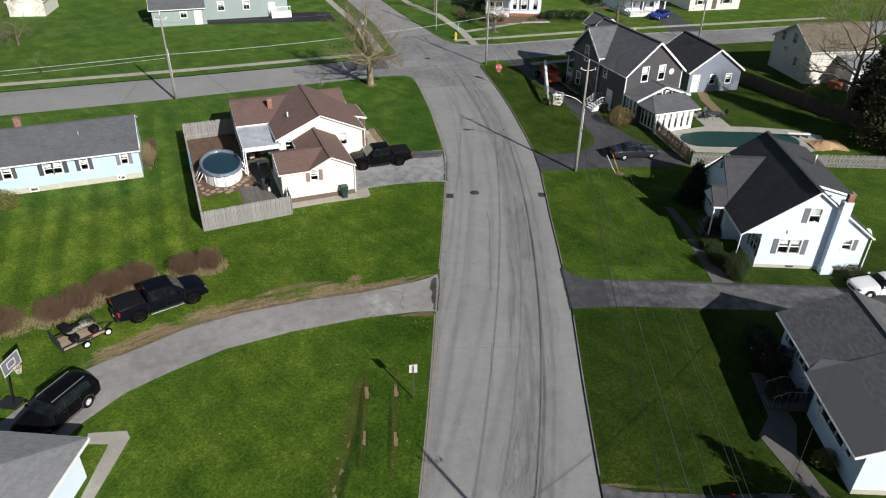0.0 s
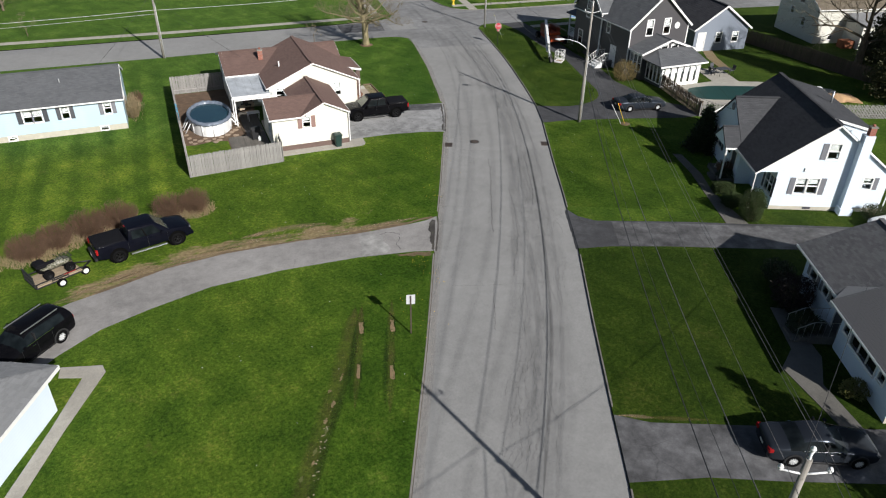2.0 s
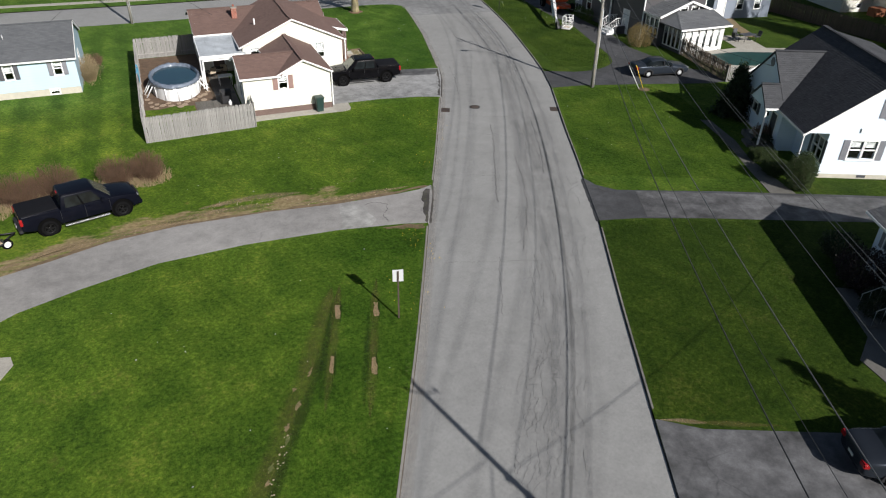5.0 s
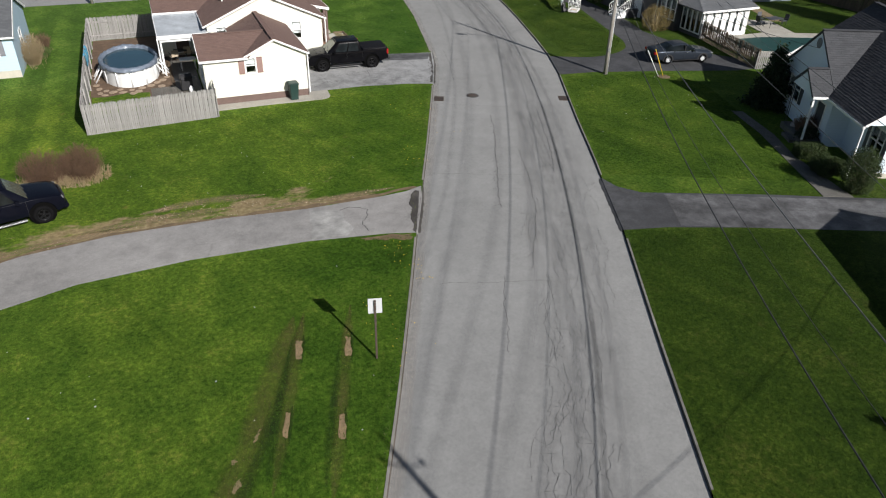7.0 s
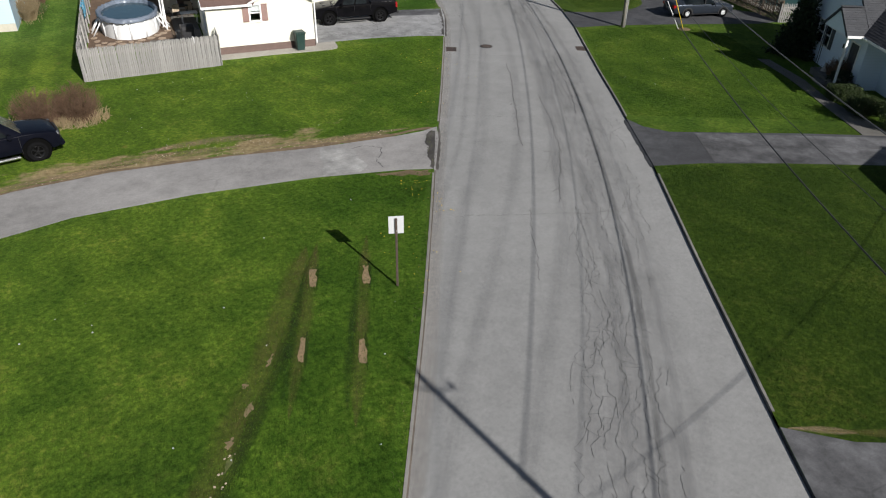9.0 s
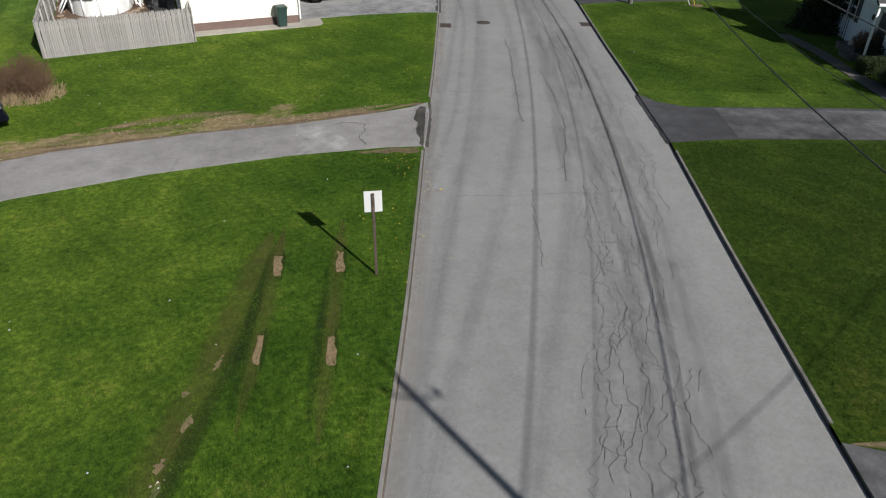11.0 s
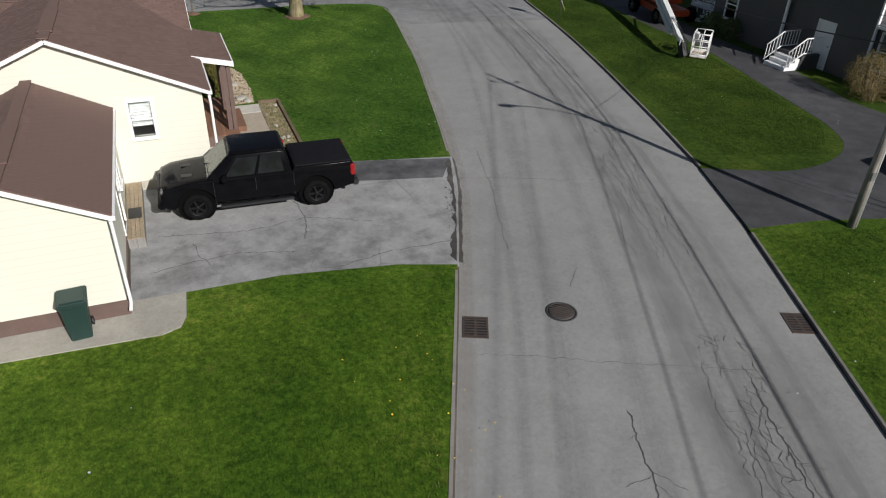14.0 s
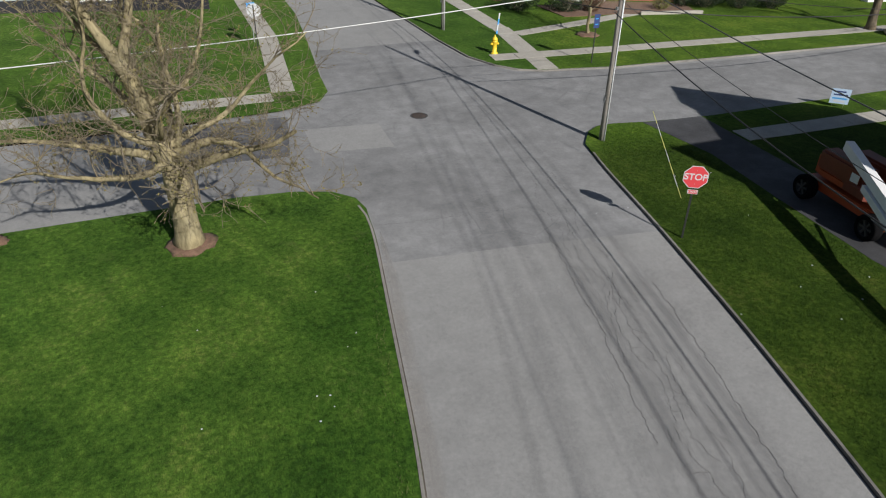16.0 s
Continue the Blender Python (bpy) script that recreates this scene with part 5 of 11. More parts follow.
def white_house():
    b = House("white_house", "white-sided house with charcoal roof, dormer and tall chimney", 40.63, 31.06, -24)
    # street side is the left wall under a deep eave; the gable looks down the drive
    top = [(0, 0), (7.75, 0), (7.75, 3.1), (3.24, 6.44), (0.0, 4.02)]
    b.wall((0, 0), (7.75, 0), top, M["white"], [(1.45, 1.32, 0.72, 1.15, dict(blind=0.45)), (2.3, 1.32, 0.72, 1.15, dict(blind=0.45)), (3.02, 4.02, 0.74, 1.08, dict(blind=0.5)), (6.05, 1.82, 0.62, 0.82, dict(blind=0.4))])
    for x in (0.98, 3.12):
        b.box("shutter", x, x + 0.38, -0.04, -0.004, 1.25, 2.53, "shutter_grey")
    b.box("shutter", 2.53, 2.89, -0.04, -0.004, 3.95, 5.14, "shutter_grey")
    b.box("shutter", 6.78, 7.08, -0.04, -0.004, 1.77, 2.69, "shutter_grey")
    b.box("foundation", -0.01, 7.76, -0.02, 0.0, -0.1, 0.28, "foundation")
    b.box("basement_window", 2.4, 2.95, -0.035, -0.02, 0.08, 0.25, "shutter_dark")
    b.box("meter_box", 1.75, 2.1, -0.09, -0.003, 3.05, 3.3, "trim")
    L = 10.9
    b.wall((0, 4.0), (0, 0), [(0, 0), (4.0, 0), (4.0, 2.88), (0, 2.88)], M["white"], [(2.4, 1.0, 1.3, 1.35, dict(shut="shutter_dark", sw=0.3, grid=(2, 1)))])
    b.wall((0, L), (0, 4.0), [(0, 0), (6.9, 0), (6.9, 2.88), (0, 2.88)], M["white"])
    b.wall((7.75, 0), (7.75, L), [(0, 0), (L, 0), (L, 3.0), (0, 3.0)], M["white"], [(2, 1, 1, 1.2), (6, 1, 1, 1.2)])
    b.wall((7.75, L), (0, L), [(0, 0), (7.75, 0), (7.75, 4.02), (4.51, 6.44), (0, 3.1)], M["white"])
    # boxed gable end and ceiling of the deep eave
    b.wall((-1.45, 0), (0, 0), [(0, 2.9), (1.45, 2.9), (1.45, 4.0), (0, 2.98)], M["white"])
    b.box("porch_ceiling", -1.45, -0.01, 0.17, 3.98, 2.86, 2.92, "trim")
    # main roof: the street slope stops at the valley of the wing
    ke = (6.57 - 3.09) / 4.64

    def on(x, y):
        return (x, y, 3.09 + (x + 1.4) * ke)

    b.roof([on(-1.61, 4.05), on(-1.61, -0.2), on(3.24, -0.2), on(3.24, 7.6), on(2.2, 7.6)], "navy_roof")
    b.roof([on(0.5, L + 0.2), on(0.5, 7.61), on(3.24, 7.61), on(3.24, L + 0.2)], "navy_roof")
    kw = (6.57 - 3.09) / 4.65
    b.roof([(8.1, -0.2, 3.09 - 0.21 * kw), (8.1, L + 0.2, 3.09 - 0.21 * kw), (3.24, L + 0.2, 6.57), (3.24, -0.2, 6.57)], "navy_roof")
    b.board((3.24, -0.2, 6.58), (3.24, L + 0.2, 6.58), 0.03, 0.3, "navy_roof", "ridge_cap")
    for y in (-0.2, L + 0.2):
        b.board((-1.61, y, 2.84), (3.24, y, 6.48), 0.12, 0.035)
        b.board((3.24, y, 6.48), (8.1, y, 2.84), 0.12, 0.035)
    b.board((-1.61, -0.2, 2.85), (-1.61, 4.0, 2.85), 0.11, 0.11, "trim", "gutter")
    b.board((8.1, -0.2, 2.85), (8.1, L + 0.2, 2.85), 0.11, 0.11, "trim", "gutter")
    # chimney in front of the gable
    b.box("chimney", 4.82, 5.5, -0.55, -0.002, 0, 5.95, "white", 0.0, "white-sided chimney stack")
    b.box("chimney_foot", 4.72, 5.6, -0.75, -0.003, 0, 0.5, "white")
    b.chimney(5.25, -0.28, 0.4, 0.36, 5.95, 6.5)
    # shed dormer on the far slope
    b.roof([(6.1, 0.9, 5.85), (6.1, 9.6, 5.85), (3.2, 9.6, 6.62), (3.2, 0.9, 6.62)], "wing_roof")
    b.wall((3.6, 1.0), (6.0, 1.0), [(0, 6.2), (2.4, 4.4), (2.4, 5.72), (0, 6.38)], M["white"])
    b.wall((6.0, 1.0), (6.0, 9.5), [(0, 4.2), (8.5, 4.2), (8.5, 5.72), (0, 5.72)], M["white"], [(1.5, 4.7, 0.9, 0.75), (5.5, 4.7, 0.9, 0.75)])
    b.board((3.2, 0.88, 6.54), (6.12, 0.88, 5.76), 0.16, 0.04)
    part("vent_pipe", tubed([(5.0, 5.5, 5.8), (5.0, 5.5, 7.0)], 0.08, 8), M["steel"], b.root)
    # wing gable towards the street: its near slope runs on over the open entry porch
    b.wall((-1.2, 10.95), (-1.2, 4.0), [(0, 0), (6.95, 0), (6.95, 2.85), (3.45, 5.6), (0, 2.85)], M["white"], [(1.2, 1.15, 0.75, 1.25, dict(blind=0.2, sill=False)), (2.1, 1.15, 0.75, 1.25, dict(blind=0.2, sill=False))], [(5.35, 0.9, 2.2, "shutter_dark")])
    for y in (9.82, 7.65):
        b.box("shutter", -1.24, -1.204, y, y + 0.36, 1.1, 2.45, "shutter_dark")
    b.box("wall_lamp", -1.32, -1.204, 6.05, 6.25, 1.65, 1.9, "black", 0.02)
    part("gable_vent", lathe([(0.30, 0), (0.30, 0.04), (0.25, 0.045), (0.0, 0.02)], 20), M["shutter_grey"], b.root, m=pose(-1.2, 7.5, 4.95, 0, -90, 0))
    b.wall((0, 10.95), (-1.2, 10.95), [(0, 0), (1.2, 0), (1.2, 2.85), (0, 2.85)], M["white"])
    b.wall((-1.2, 4.0), (0, 4.0), [(0, 0), (1.2, 0), (1.2, 2.85), (0, 2.85)], M["white"])
    b.gable_x(4.04, 10.95, -1.2, 2.4, 2.98, 2.98, 7.5, 5.72, "wing_roof", 0.06, 0.05, False, ends=(True, False))
    # entry porch: gable, ceiling, a white post and an iron one
    b.wall((-2.4, 6.86), (-2.4, 4.04), [(0, 2.85), (2.82, 2.85), (2.82, 2.93), (1.41, 4.02), (0, 2.93)], M["white"], thick=0.1)
    b.gable_x(4.04, 6.86, -2.4, -1.27, 2.98, 2.98, 5.45, 4.10, "wing_roof", 0.08, 0.06, False, ends=(True, False))
    b.board((-2.46, 3.93, 2.88), (-1.27, 3.93, 2.88), 0.12, 0.1, "trim", "gutter")
    b.box("porch_ceiling", -2.29, -1.21, 4.1, 6.8, 2.78, 2.84, "trim")
    b.box("post", -2.34, -2.24, 4.06, 4.16, 0.35, 2.85, "trim")
    for y in (6.5, 6.72):
        part("iron_post", tubed([(-2.3, y, 0.3), (-2.3, y, 2.85)], 0.018, 6), M["black"], b.root)
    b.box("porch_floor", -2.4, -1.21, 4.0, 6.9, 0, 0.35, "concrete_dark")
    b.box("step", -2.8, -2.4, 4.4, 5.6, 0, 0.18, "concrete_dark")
    b.spout(-1.55, -0.12, 2.85, 0.05, 0.1)
    b.spout(7.95, -0.1, 2.75, 0.05, 0.1)
    part("satellite_dish", lathe([(0.02, 0), (0.22, 0.03), (0.36, 0.1)], 16), M["steel"], b.root, m=pose(8.4, 1.4, 2.5, 60, 0, 20))
    part("dish_arm", tubed([(7.8, 1.4, 2.2), (8.4, 1.4, 2.5)], 0.025, 6), M["steel"], b.root)


def white_bungalow():
    b = House("white_bungalow", "white bungalow with mottled grey shingle roof and iron stair rails", 30.13, 12.64, -24)
    L, W, S, R = 10.9, 7.7, 5.5, 3.75
    far, near = 0.28, 0.02
    b.wall((far, L), (far, S), [(0, 0), (L - S, 0), (L - S, 3.1), (0, 3.1)], M["white"], [(0.8, 1.55, 0.75, 1.0, dict(shut="shutter_grey", sw=0.28)), (2.45, 1.55, 0.6, 1.0, dict(shut="shutter_grey", sw=0.28)), (3.2, 1.55, 0.6, 1.0)], [(4.25, 0.9, 2.55, "shutter_dark")])
    b.wall((near, S), (near, 0), [(0, 0), (S, 0), (S, 3.08), (0, 3.08)], M["white"], [(0.4, 1.45, 0.5, 1.15), (1.15, 1.25, 2.5, 1.4, dict(grid=(3, 1), rail=False)), (4.0, 1.45, 0.5, 1.15)])
    b.wall((near, 0), (W, 0), [(0, 0), (W - near, 0), (W - near, 3.0), (R, 4.66), (0, 3.08)], M["white"], [(2.0, 1.3, 0.9, 1.2), (5.2, 1.3, 0.9, 1.2)])
    b.box("foundation", near - 0.02, W, -0.03, 0.0, -0.1, 0.32, "foundation")
    b.wall((W, 0), (W, L), [(0, 0), (L, 0), (L, 3.0), (0, 3.0)], M["white"])
    b.wall((W, L), (far, L), [(0, 0), (W - far, 0), (W - far, 3.1), (W - R, 4.66), (0, 3.0)], M["white"], [(2.2, 1.2, 0.8, 1.1)])
    b.wall((far, S), (near, S), [(0, 0), (far - near, 0), (far - near, 3.08), (0, 3.08)], M["white"])
    tab = (0.31, 0.145)
    b.roof([(-0.38, L + 0.3, 2.98), (-0.38, S - 0.1, 2.98), (R, S - 0.1, 4.80), (R, L + 0.3, 4.80)], "grey_roof", tab=tab, loose=0)
    b.roof([(-0.75, S + 0.25, 2.90), (-0.75, -0.3, 2.90), (R, -0.3, 4.82), (R, S + 0.25, 4.82)], "grey_roof", tab=tab, loose=300)
    b.roof([(W + 0.4, -0.3, 2.95), (W + 0.4, L + 0.3, 2.95), (R, L + 0.3, 4.80), (R, -0.3, 4.82)], "grey_roof", tab=tab)
    b.roof([(0.25, S + 1.0, 3.29), (-0.75, S + 0.22, 2.90), (1.3, S + 0.22, 3.80)], "pale_roof", tab=None)
    b.board((R, -0.3, 4.83), (R, L + 0.3, 4.82), 0.03, 0.3, "grey_roof", "ridge_cap")
    b.board((-0.76, -0.31, 2.80), (R, -0.31, 4.72), 0.18, 0.04)
    b.board((R, -0.31, 4.72), (W + 0.42, -0.31, 2.85), 0.18, 0.04)
    b.board((-0.77, -0.3, 2.82), (-0.77, S + 0.25, 2.82), 0.11, 0.09, "trim", "gutter")
    b.board((-0.40, S + 0.2, 2.90), (-0.40, L + 0.3, 2.90), 0.11, 0.09, "trim", "gutter")
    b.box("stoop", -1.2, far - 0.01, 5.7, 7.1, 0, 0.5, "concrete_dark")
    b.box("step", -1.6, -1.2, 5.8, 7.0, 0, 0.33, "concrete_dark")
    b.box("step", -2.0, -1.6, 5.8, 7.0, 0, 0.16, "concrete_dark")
    for y in (5.75, 7.05):
        rail = part("stair_rail", tubed([(0.2, y, 1.4), (-1.15, y, 1.4), (-1.95, y, 0.95)], 0.02, 6), M["steel"], b.root)
        for x, z0, z1 in ((0.15, 0.5, 1.4), (-0.2, 0.5, 1.4), (-0.5, 0.5, 1.4), (-0.8, 0.5, 1.4), (-1.15, 0.5, 1.4), (-1.55, 0.33, 1.18), (-1.9, 0.16, 0.98)):
            part("baluster", tubed([(x, y, z0), (x, y, z1)], 0.012, 5), M["steel"], rail)


def corner_house():
    """Only its hipped roof corner and one white wall come into view."""
    b = House("low_white_house", "low white house with pale grey hipped shingle roof", -5.1, 26.95, -26)
    b.wall((-9, -9), (-0.45, -9), [(0, 0), (8.55, 0), (8.55, 2.4), (0, 2.4)], M["white"])
    b.wall((-0.45, -9), (-0.45, 0), [(0, 0), (9, 0), (9, 2.4), (0, 2.4)], M["white"], [(3.0, 1.0, 0.9, 1.1, dict(shut="shutter_dark"))])
    b.wall((-0.45, 0), (-9, 0), [(0, 0), (8.55, 0), (8.55, 2.4), (0, 2.4)], M["white"], [(5.0, 1.0, 0.9, 1.1)])
    b.wall((-9, 0), (-9, -9), [(0, 0), (9, 0), (9, 2.4), (0, 2.4)], M["white"])
    e = 0.45
    x0, x1, y0, y1, z, t = -9 - e, -0.45 + e, -9 - e, e, 2.38, 3.75
    b.roof([(x1, y0, z), (x1, y1, z), (x1 - 4.6, y1 - 4.6, t), (x1 - 4.6, y0 + 4.6, t)], "pale_roof")
    b.roof([(x1, y1, z), (x0, y1, z), (x0 + 4.6, y1 - 4.6, t), (x1 - 4.6, y1 - 4.6, t)], "pale_roof")
    b.roof([(x0, y1, z), (x0, y0, z), (x0 + 4.6, y0 + 4.6, t), (x0 + 4.6, y1 - 4.6, t)], "pale_roof")
    b.roof([(x0, y0, z), (x1, y0, z), (x1 - 4.6, y0 + 4.6, t), (x0 + 4.6, y0 + 4.6, t)], "pale_roof")
    b.board((x1 + 0.02, y0, z - 0.1), (x1 + 0.02, y1, z - 0.1), 0.16, 0.05)
    b.board((x0, y1 + 0.02, z - 0.1), (x1, y1 + 0.02, z - 0.1), 0.16, 0.05)


def grey_house():
    b = House("grey_house", "two-storey grey house with white trim, porches and sunroom", 48.7, 60.9, 0)
    W, zt = 7.4, 8.25
    b.wall((0, 0), (W, 0), [(0, 0), (W, 0), (W, 5.0), (W / 2, 8.1), (0, 5.0)], M["grey_siding"], [(2.0, 4.0, 0.75, 1.55, dict(blind=0.5)), (4.2, 4.0, 0.75, 1.55, dict(blind=0.5))])
    part("round_window", lathe([(0.34, 0), (0.34, 0.05), (0.24, 0.05), (0.24, 0.02)], 20), M["trim"], b.root, m=pose(5.9, -0.0, 4.75, 90, 0, 0))
    b.wall((0, 5.3), (0, 0), [(0, 0), (5.3, 0), (5.3, 5.0), (0, 5.0)], M["grey_siding"], [(0.9, 3.5, 0.6, 1.2)], [(2.1, 0.95, 2.3, "trim")])
    b.wall((-0.2, 10.7), (-0.2, 5.3), [(0, 0), (5.4, 0), (5.4, 5.55), (2.7, 8.0), (0, 5.55)], M["grey_siding"], [(2.3, 4.3, 0.75, 1.7), (1.0, 1.0, 0.8, 1.5)])
    b.wall((-0.2, 5.3), (0, 5.3), [(0, 0), (0.2, 0), (0.2, 5.55), (0, 5.55)], M["grey_siding"])
    b.wall((W, 0), (W, 10.9), [(0, 0), (10.9, 0), (10.9, 5.0), (0, 5.0)], M["grey_siding"])
    b.wall((W, 10.9), (0, 10.9), [(0, 5.0), (W, 5.0), (W / 2, 8.1)], M["grey_siding"])
    b.wall((8.6, 14.6), (3.4, 14.6), [(0, 0), (5.2, 0), (5.2, 7.0), (3.9, 8.05), (0, 5.0)], M["grey_siding"])
    b.wall((8.6, 10.9), (8.6, 14.6), [(0, 0), (3.7, 0), (3.7, 5.0), (0, 5.0)], M["grey_siding"])
    b.wall((W, 10.9), (8.6, 10.9), [(0, 0), (1.2, 0), (1.2, 5.0), (0, 5.0)], M["grey_siding"])
    b.wall((3.4, 14.6), (3.4, 10.7), [(0, 0), (3.9, 0), (3.9, 7.0), (0, 7.0)], M["grey_siding"], [(2.6, 1.2, 0.7, 1.6)], [(1.2, 0.95, 2.7, "trim")])
    b.wall((3.4, 10.7), (-0.2, 10.7), [(0, 0), (3.6, 0), (3.6, 5.55), (0, 5.55)], M["grey_siding"])
    b.gable(0, W, 0, 10.9, 5.05, 5.05, W / 2, zt, "slate_roof", 0.3, 0.3, tab=(0.6, 0.28))
    b.gable(3.4, 8.6, 11.25, 14.6, 7.05, 5.05, 4.7, 8.1, "slate_roof", 0.3, 0.3, tab=(0.6, 0.28))
    b.gable_x(5.3, 10.7, -0.2, 3.6, 5.6, 5.6, 8.0, 8.15, "slate_roof", 0.25, 0.3, tab=(0.6, 0.28), ends=(True, False))
    for x in (0.0, W):
        b.box("corner_board", x - 0.06, x + 0.06, -0.03, 0.06, 0, 5.0, "trim")
    b.box("corner_board", -0.24, -0.12, 5.26, 5.38, 0, 5.5, "trim")
    # lower front porch gable
    b.wall((0.2, -2.4), (6.7, -2.4), [(0, 0), (6.5, 0), (6.5, 2.9), (3.25, 4.0), (0, 2.9)], M["grey_siding"], [(2.2, 3.0, 0.75, 0.5, dict(rail=False, sill=False)), (3.5, 3.0, 0.75, 0.5, dict(rail=False, sill=False))])
    b.wall((0.2, -0.01), (0.2, -2.4), [(0, 0), (2.39, 0), (2.39, 2.9), (0, 2.9)], M["grey_siding"], [(0.3, 0.9, 0.5, 1.6), (1.0, 0.9, 0.5, 1.6), (1.7, 0.9, 0.5, 1.6)])
    b.wall((6.7, -2.4), (6.7, -0.01), [(0, 0), (2.39, 0), (2.39, 2.9), (0, 2.9)], M["grey_siding"])
    b.gable(0.2, 6.7, -2.4, -0.02, 2.95, 2.95, 3.45, 4.1, "slate_roof", 0.25, 0.25, tab=(0.6, 0.28), back=False)
    # sunroom with white panels
    panes = [(0.12 + k * 0.8, 0.35, 0.28, 1.75, dict(rail=False, sill=False)) for k in range(6)]
    b.wall((0.7, -5.2), (5.6, -5.2), [(0, 0), (4.9, 0), (4.9, 2.35), (0, 2.35)], M["trim"], panes)
    for k in range(6):
        b.box("curtain_panel", 0.7 + 0.45 + k * 0.8, 0.7 + 0.86 + k * 0.8, -5.24, -5.204, 0.3, 2.15, "blind")
    b.wall((0.7, -2.5), (0.7, -5.2), [(0, 0), (2.7, 0), (2.7, 2.35), (0, 2.35)], M["grey_siding"], [(0.2 + k * 0.62, 0.4, 0.45, 1.7, dict(rail=False, sill=False)) for k in range(4)])
    b.wall((5.6, -5.2), (5.6, -2.5), [(0, 0), (2.7, 0), (2.7, 2.35), (0, 2.35)], M["trim"], [(0.4, 0.4, 0.8, 1.7)])
    b.roof([(0.2, -5.6, 2.36), (6.1, -5.6, 2.36), (6.1, -2.45, 3.2), (1.9, -2.45, 3.2)], "slate_roof", tab=(0.6, 0.28))
    b.roof([(0.2, -2.45, 2.36), (0.2, -5.6, 2.36), (1.9, -2.45, 3.2)], "slate_roof", tab=None)
    b.board((0.18, -5.62, 2.28), (6.12, -5.62, 2.28), 0.16, 0.05)
    # west entry stair with white rails
    b.box("stoop", -1.2, -0.02, 2.6, 4.2, 0, 0.75, "grey_siding")
    for k in range(3):
        b.box("step", -1.2 - 0.3 * (k + 1), -1.2 - 0.3 * k, 2.7, 4.1, 0, 0.56 - 0.19 * k, "trim")
    for y in (2.65, 4.15):
        rail = [part("stair_rail", tubed([(-0.05, y, z), (-1.15, y, z), (-2.15, y, z - 0.62)], 0.035, 6), M["trim"], b.root) for z in (0.85, 1.6)]
        for k in range(11):
            x = -0.1 - 0.2 * k
            dz = 0 if x > -1.15 else (x + 1.15) * 0.62
            part("baluster", tubed([(x, y, 0.85 + dz), (x, y, 1.6 + dz)], 0.018, 4), M["trim"], rail[0])
    # entry porch at the north-west corner: deck, roof, rails and a straight stair
    deck = b.box("porch_floor", 1.2, 3.3, 10.9, 14.4, 0.55, 0.72, "trim")
    b.box("porch_skirt", 1.25, 3.3, 10.95, 14.35, 0, 0.55, "concrete_dark")
    b.roof([(0.9, 14.7, 3.3), (0.9, 10.72, 3.3), (3.35, 10.72, 3.75), (3.35, 14.7, 3.75)], "slate_roof", tab=(0.6, 0.28))
    for y in (11.0, 12.6, 14.3):
        b.box("post", 1.22, 1.34, y - 0.06, y + 0.06, 0.72, 3.3, "trim")
    for y0, y1 in ((12.66, 14.24), (11.06, 12.0)):
        rail = [part("handrail", boxed(1.25, 1.31, y0, y1, z, z + 0.06), M["trim"], b.root) for z in (0.87, 1.57)]
        for k in range(9):
            yy = y0 + 0.1 + k * (y1 - y0 - 0.2) / 8
            part("baluster", boxed(1.265, 1.295, yy - 0.015, yy + 0.015, 0.92, 1.58), M["trim"], rail[0])
    for k in range(3):
        b.box("step", 1.2 - 0.3 * (k + 1), 1.2 - 0.3 * k, 12.02, 12.64, 0, 0.54 - 0.18 * k, "trim")
    for y in (12.03, 12.63):
        part("stair_rail", tubed([(1.2, y, 1.6), (0.25, y, 1.0), (0.25, y, 0.0)], 0.035, 6), M["trim"], b.root)


def blue_grey_garage():
    b = House("garage", "blue-grey garage with dark shingle roof beside a fence", 61.35, 65.45, -8, category="garage")
    W, D = 7.1, 8.2
    b.wall((0, 0), (W, 0), [(0, 0), (W, 0), (W, 2.75), (W / 2, 5.2), (0, 2.75)], M["bluegrey"], [(2.9, 1.0, 0.7, 1.1), (5.1, 1.0, 0.7, 1.1)], [(0.5, 0.9, 2.15, "trim")])
    b.wall((0, D), (0, 0), [(0, 0), (D, 0), (D, 2.75), (0, 2.75)], M["bluegrey"])
    b.wall((W, 0), (W, D), [(0, 0), (D, 0), (D, 2.75), (0, 2.75)], M["bluegrey"])
    b.wall((W, D), (0, D), [(0, 0), (W, 0), (W, 2.75), (W / 2, 5.2), (0, 2.75)], M["bluegrey"])
    b.gable(0, W, 0, D, 2.8, 2.8, W / 2, 5.3, "navy_roof", 0.3, 0.3, tab=(0.6, 0.28))


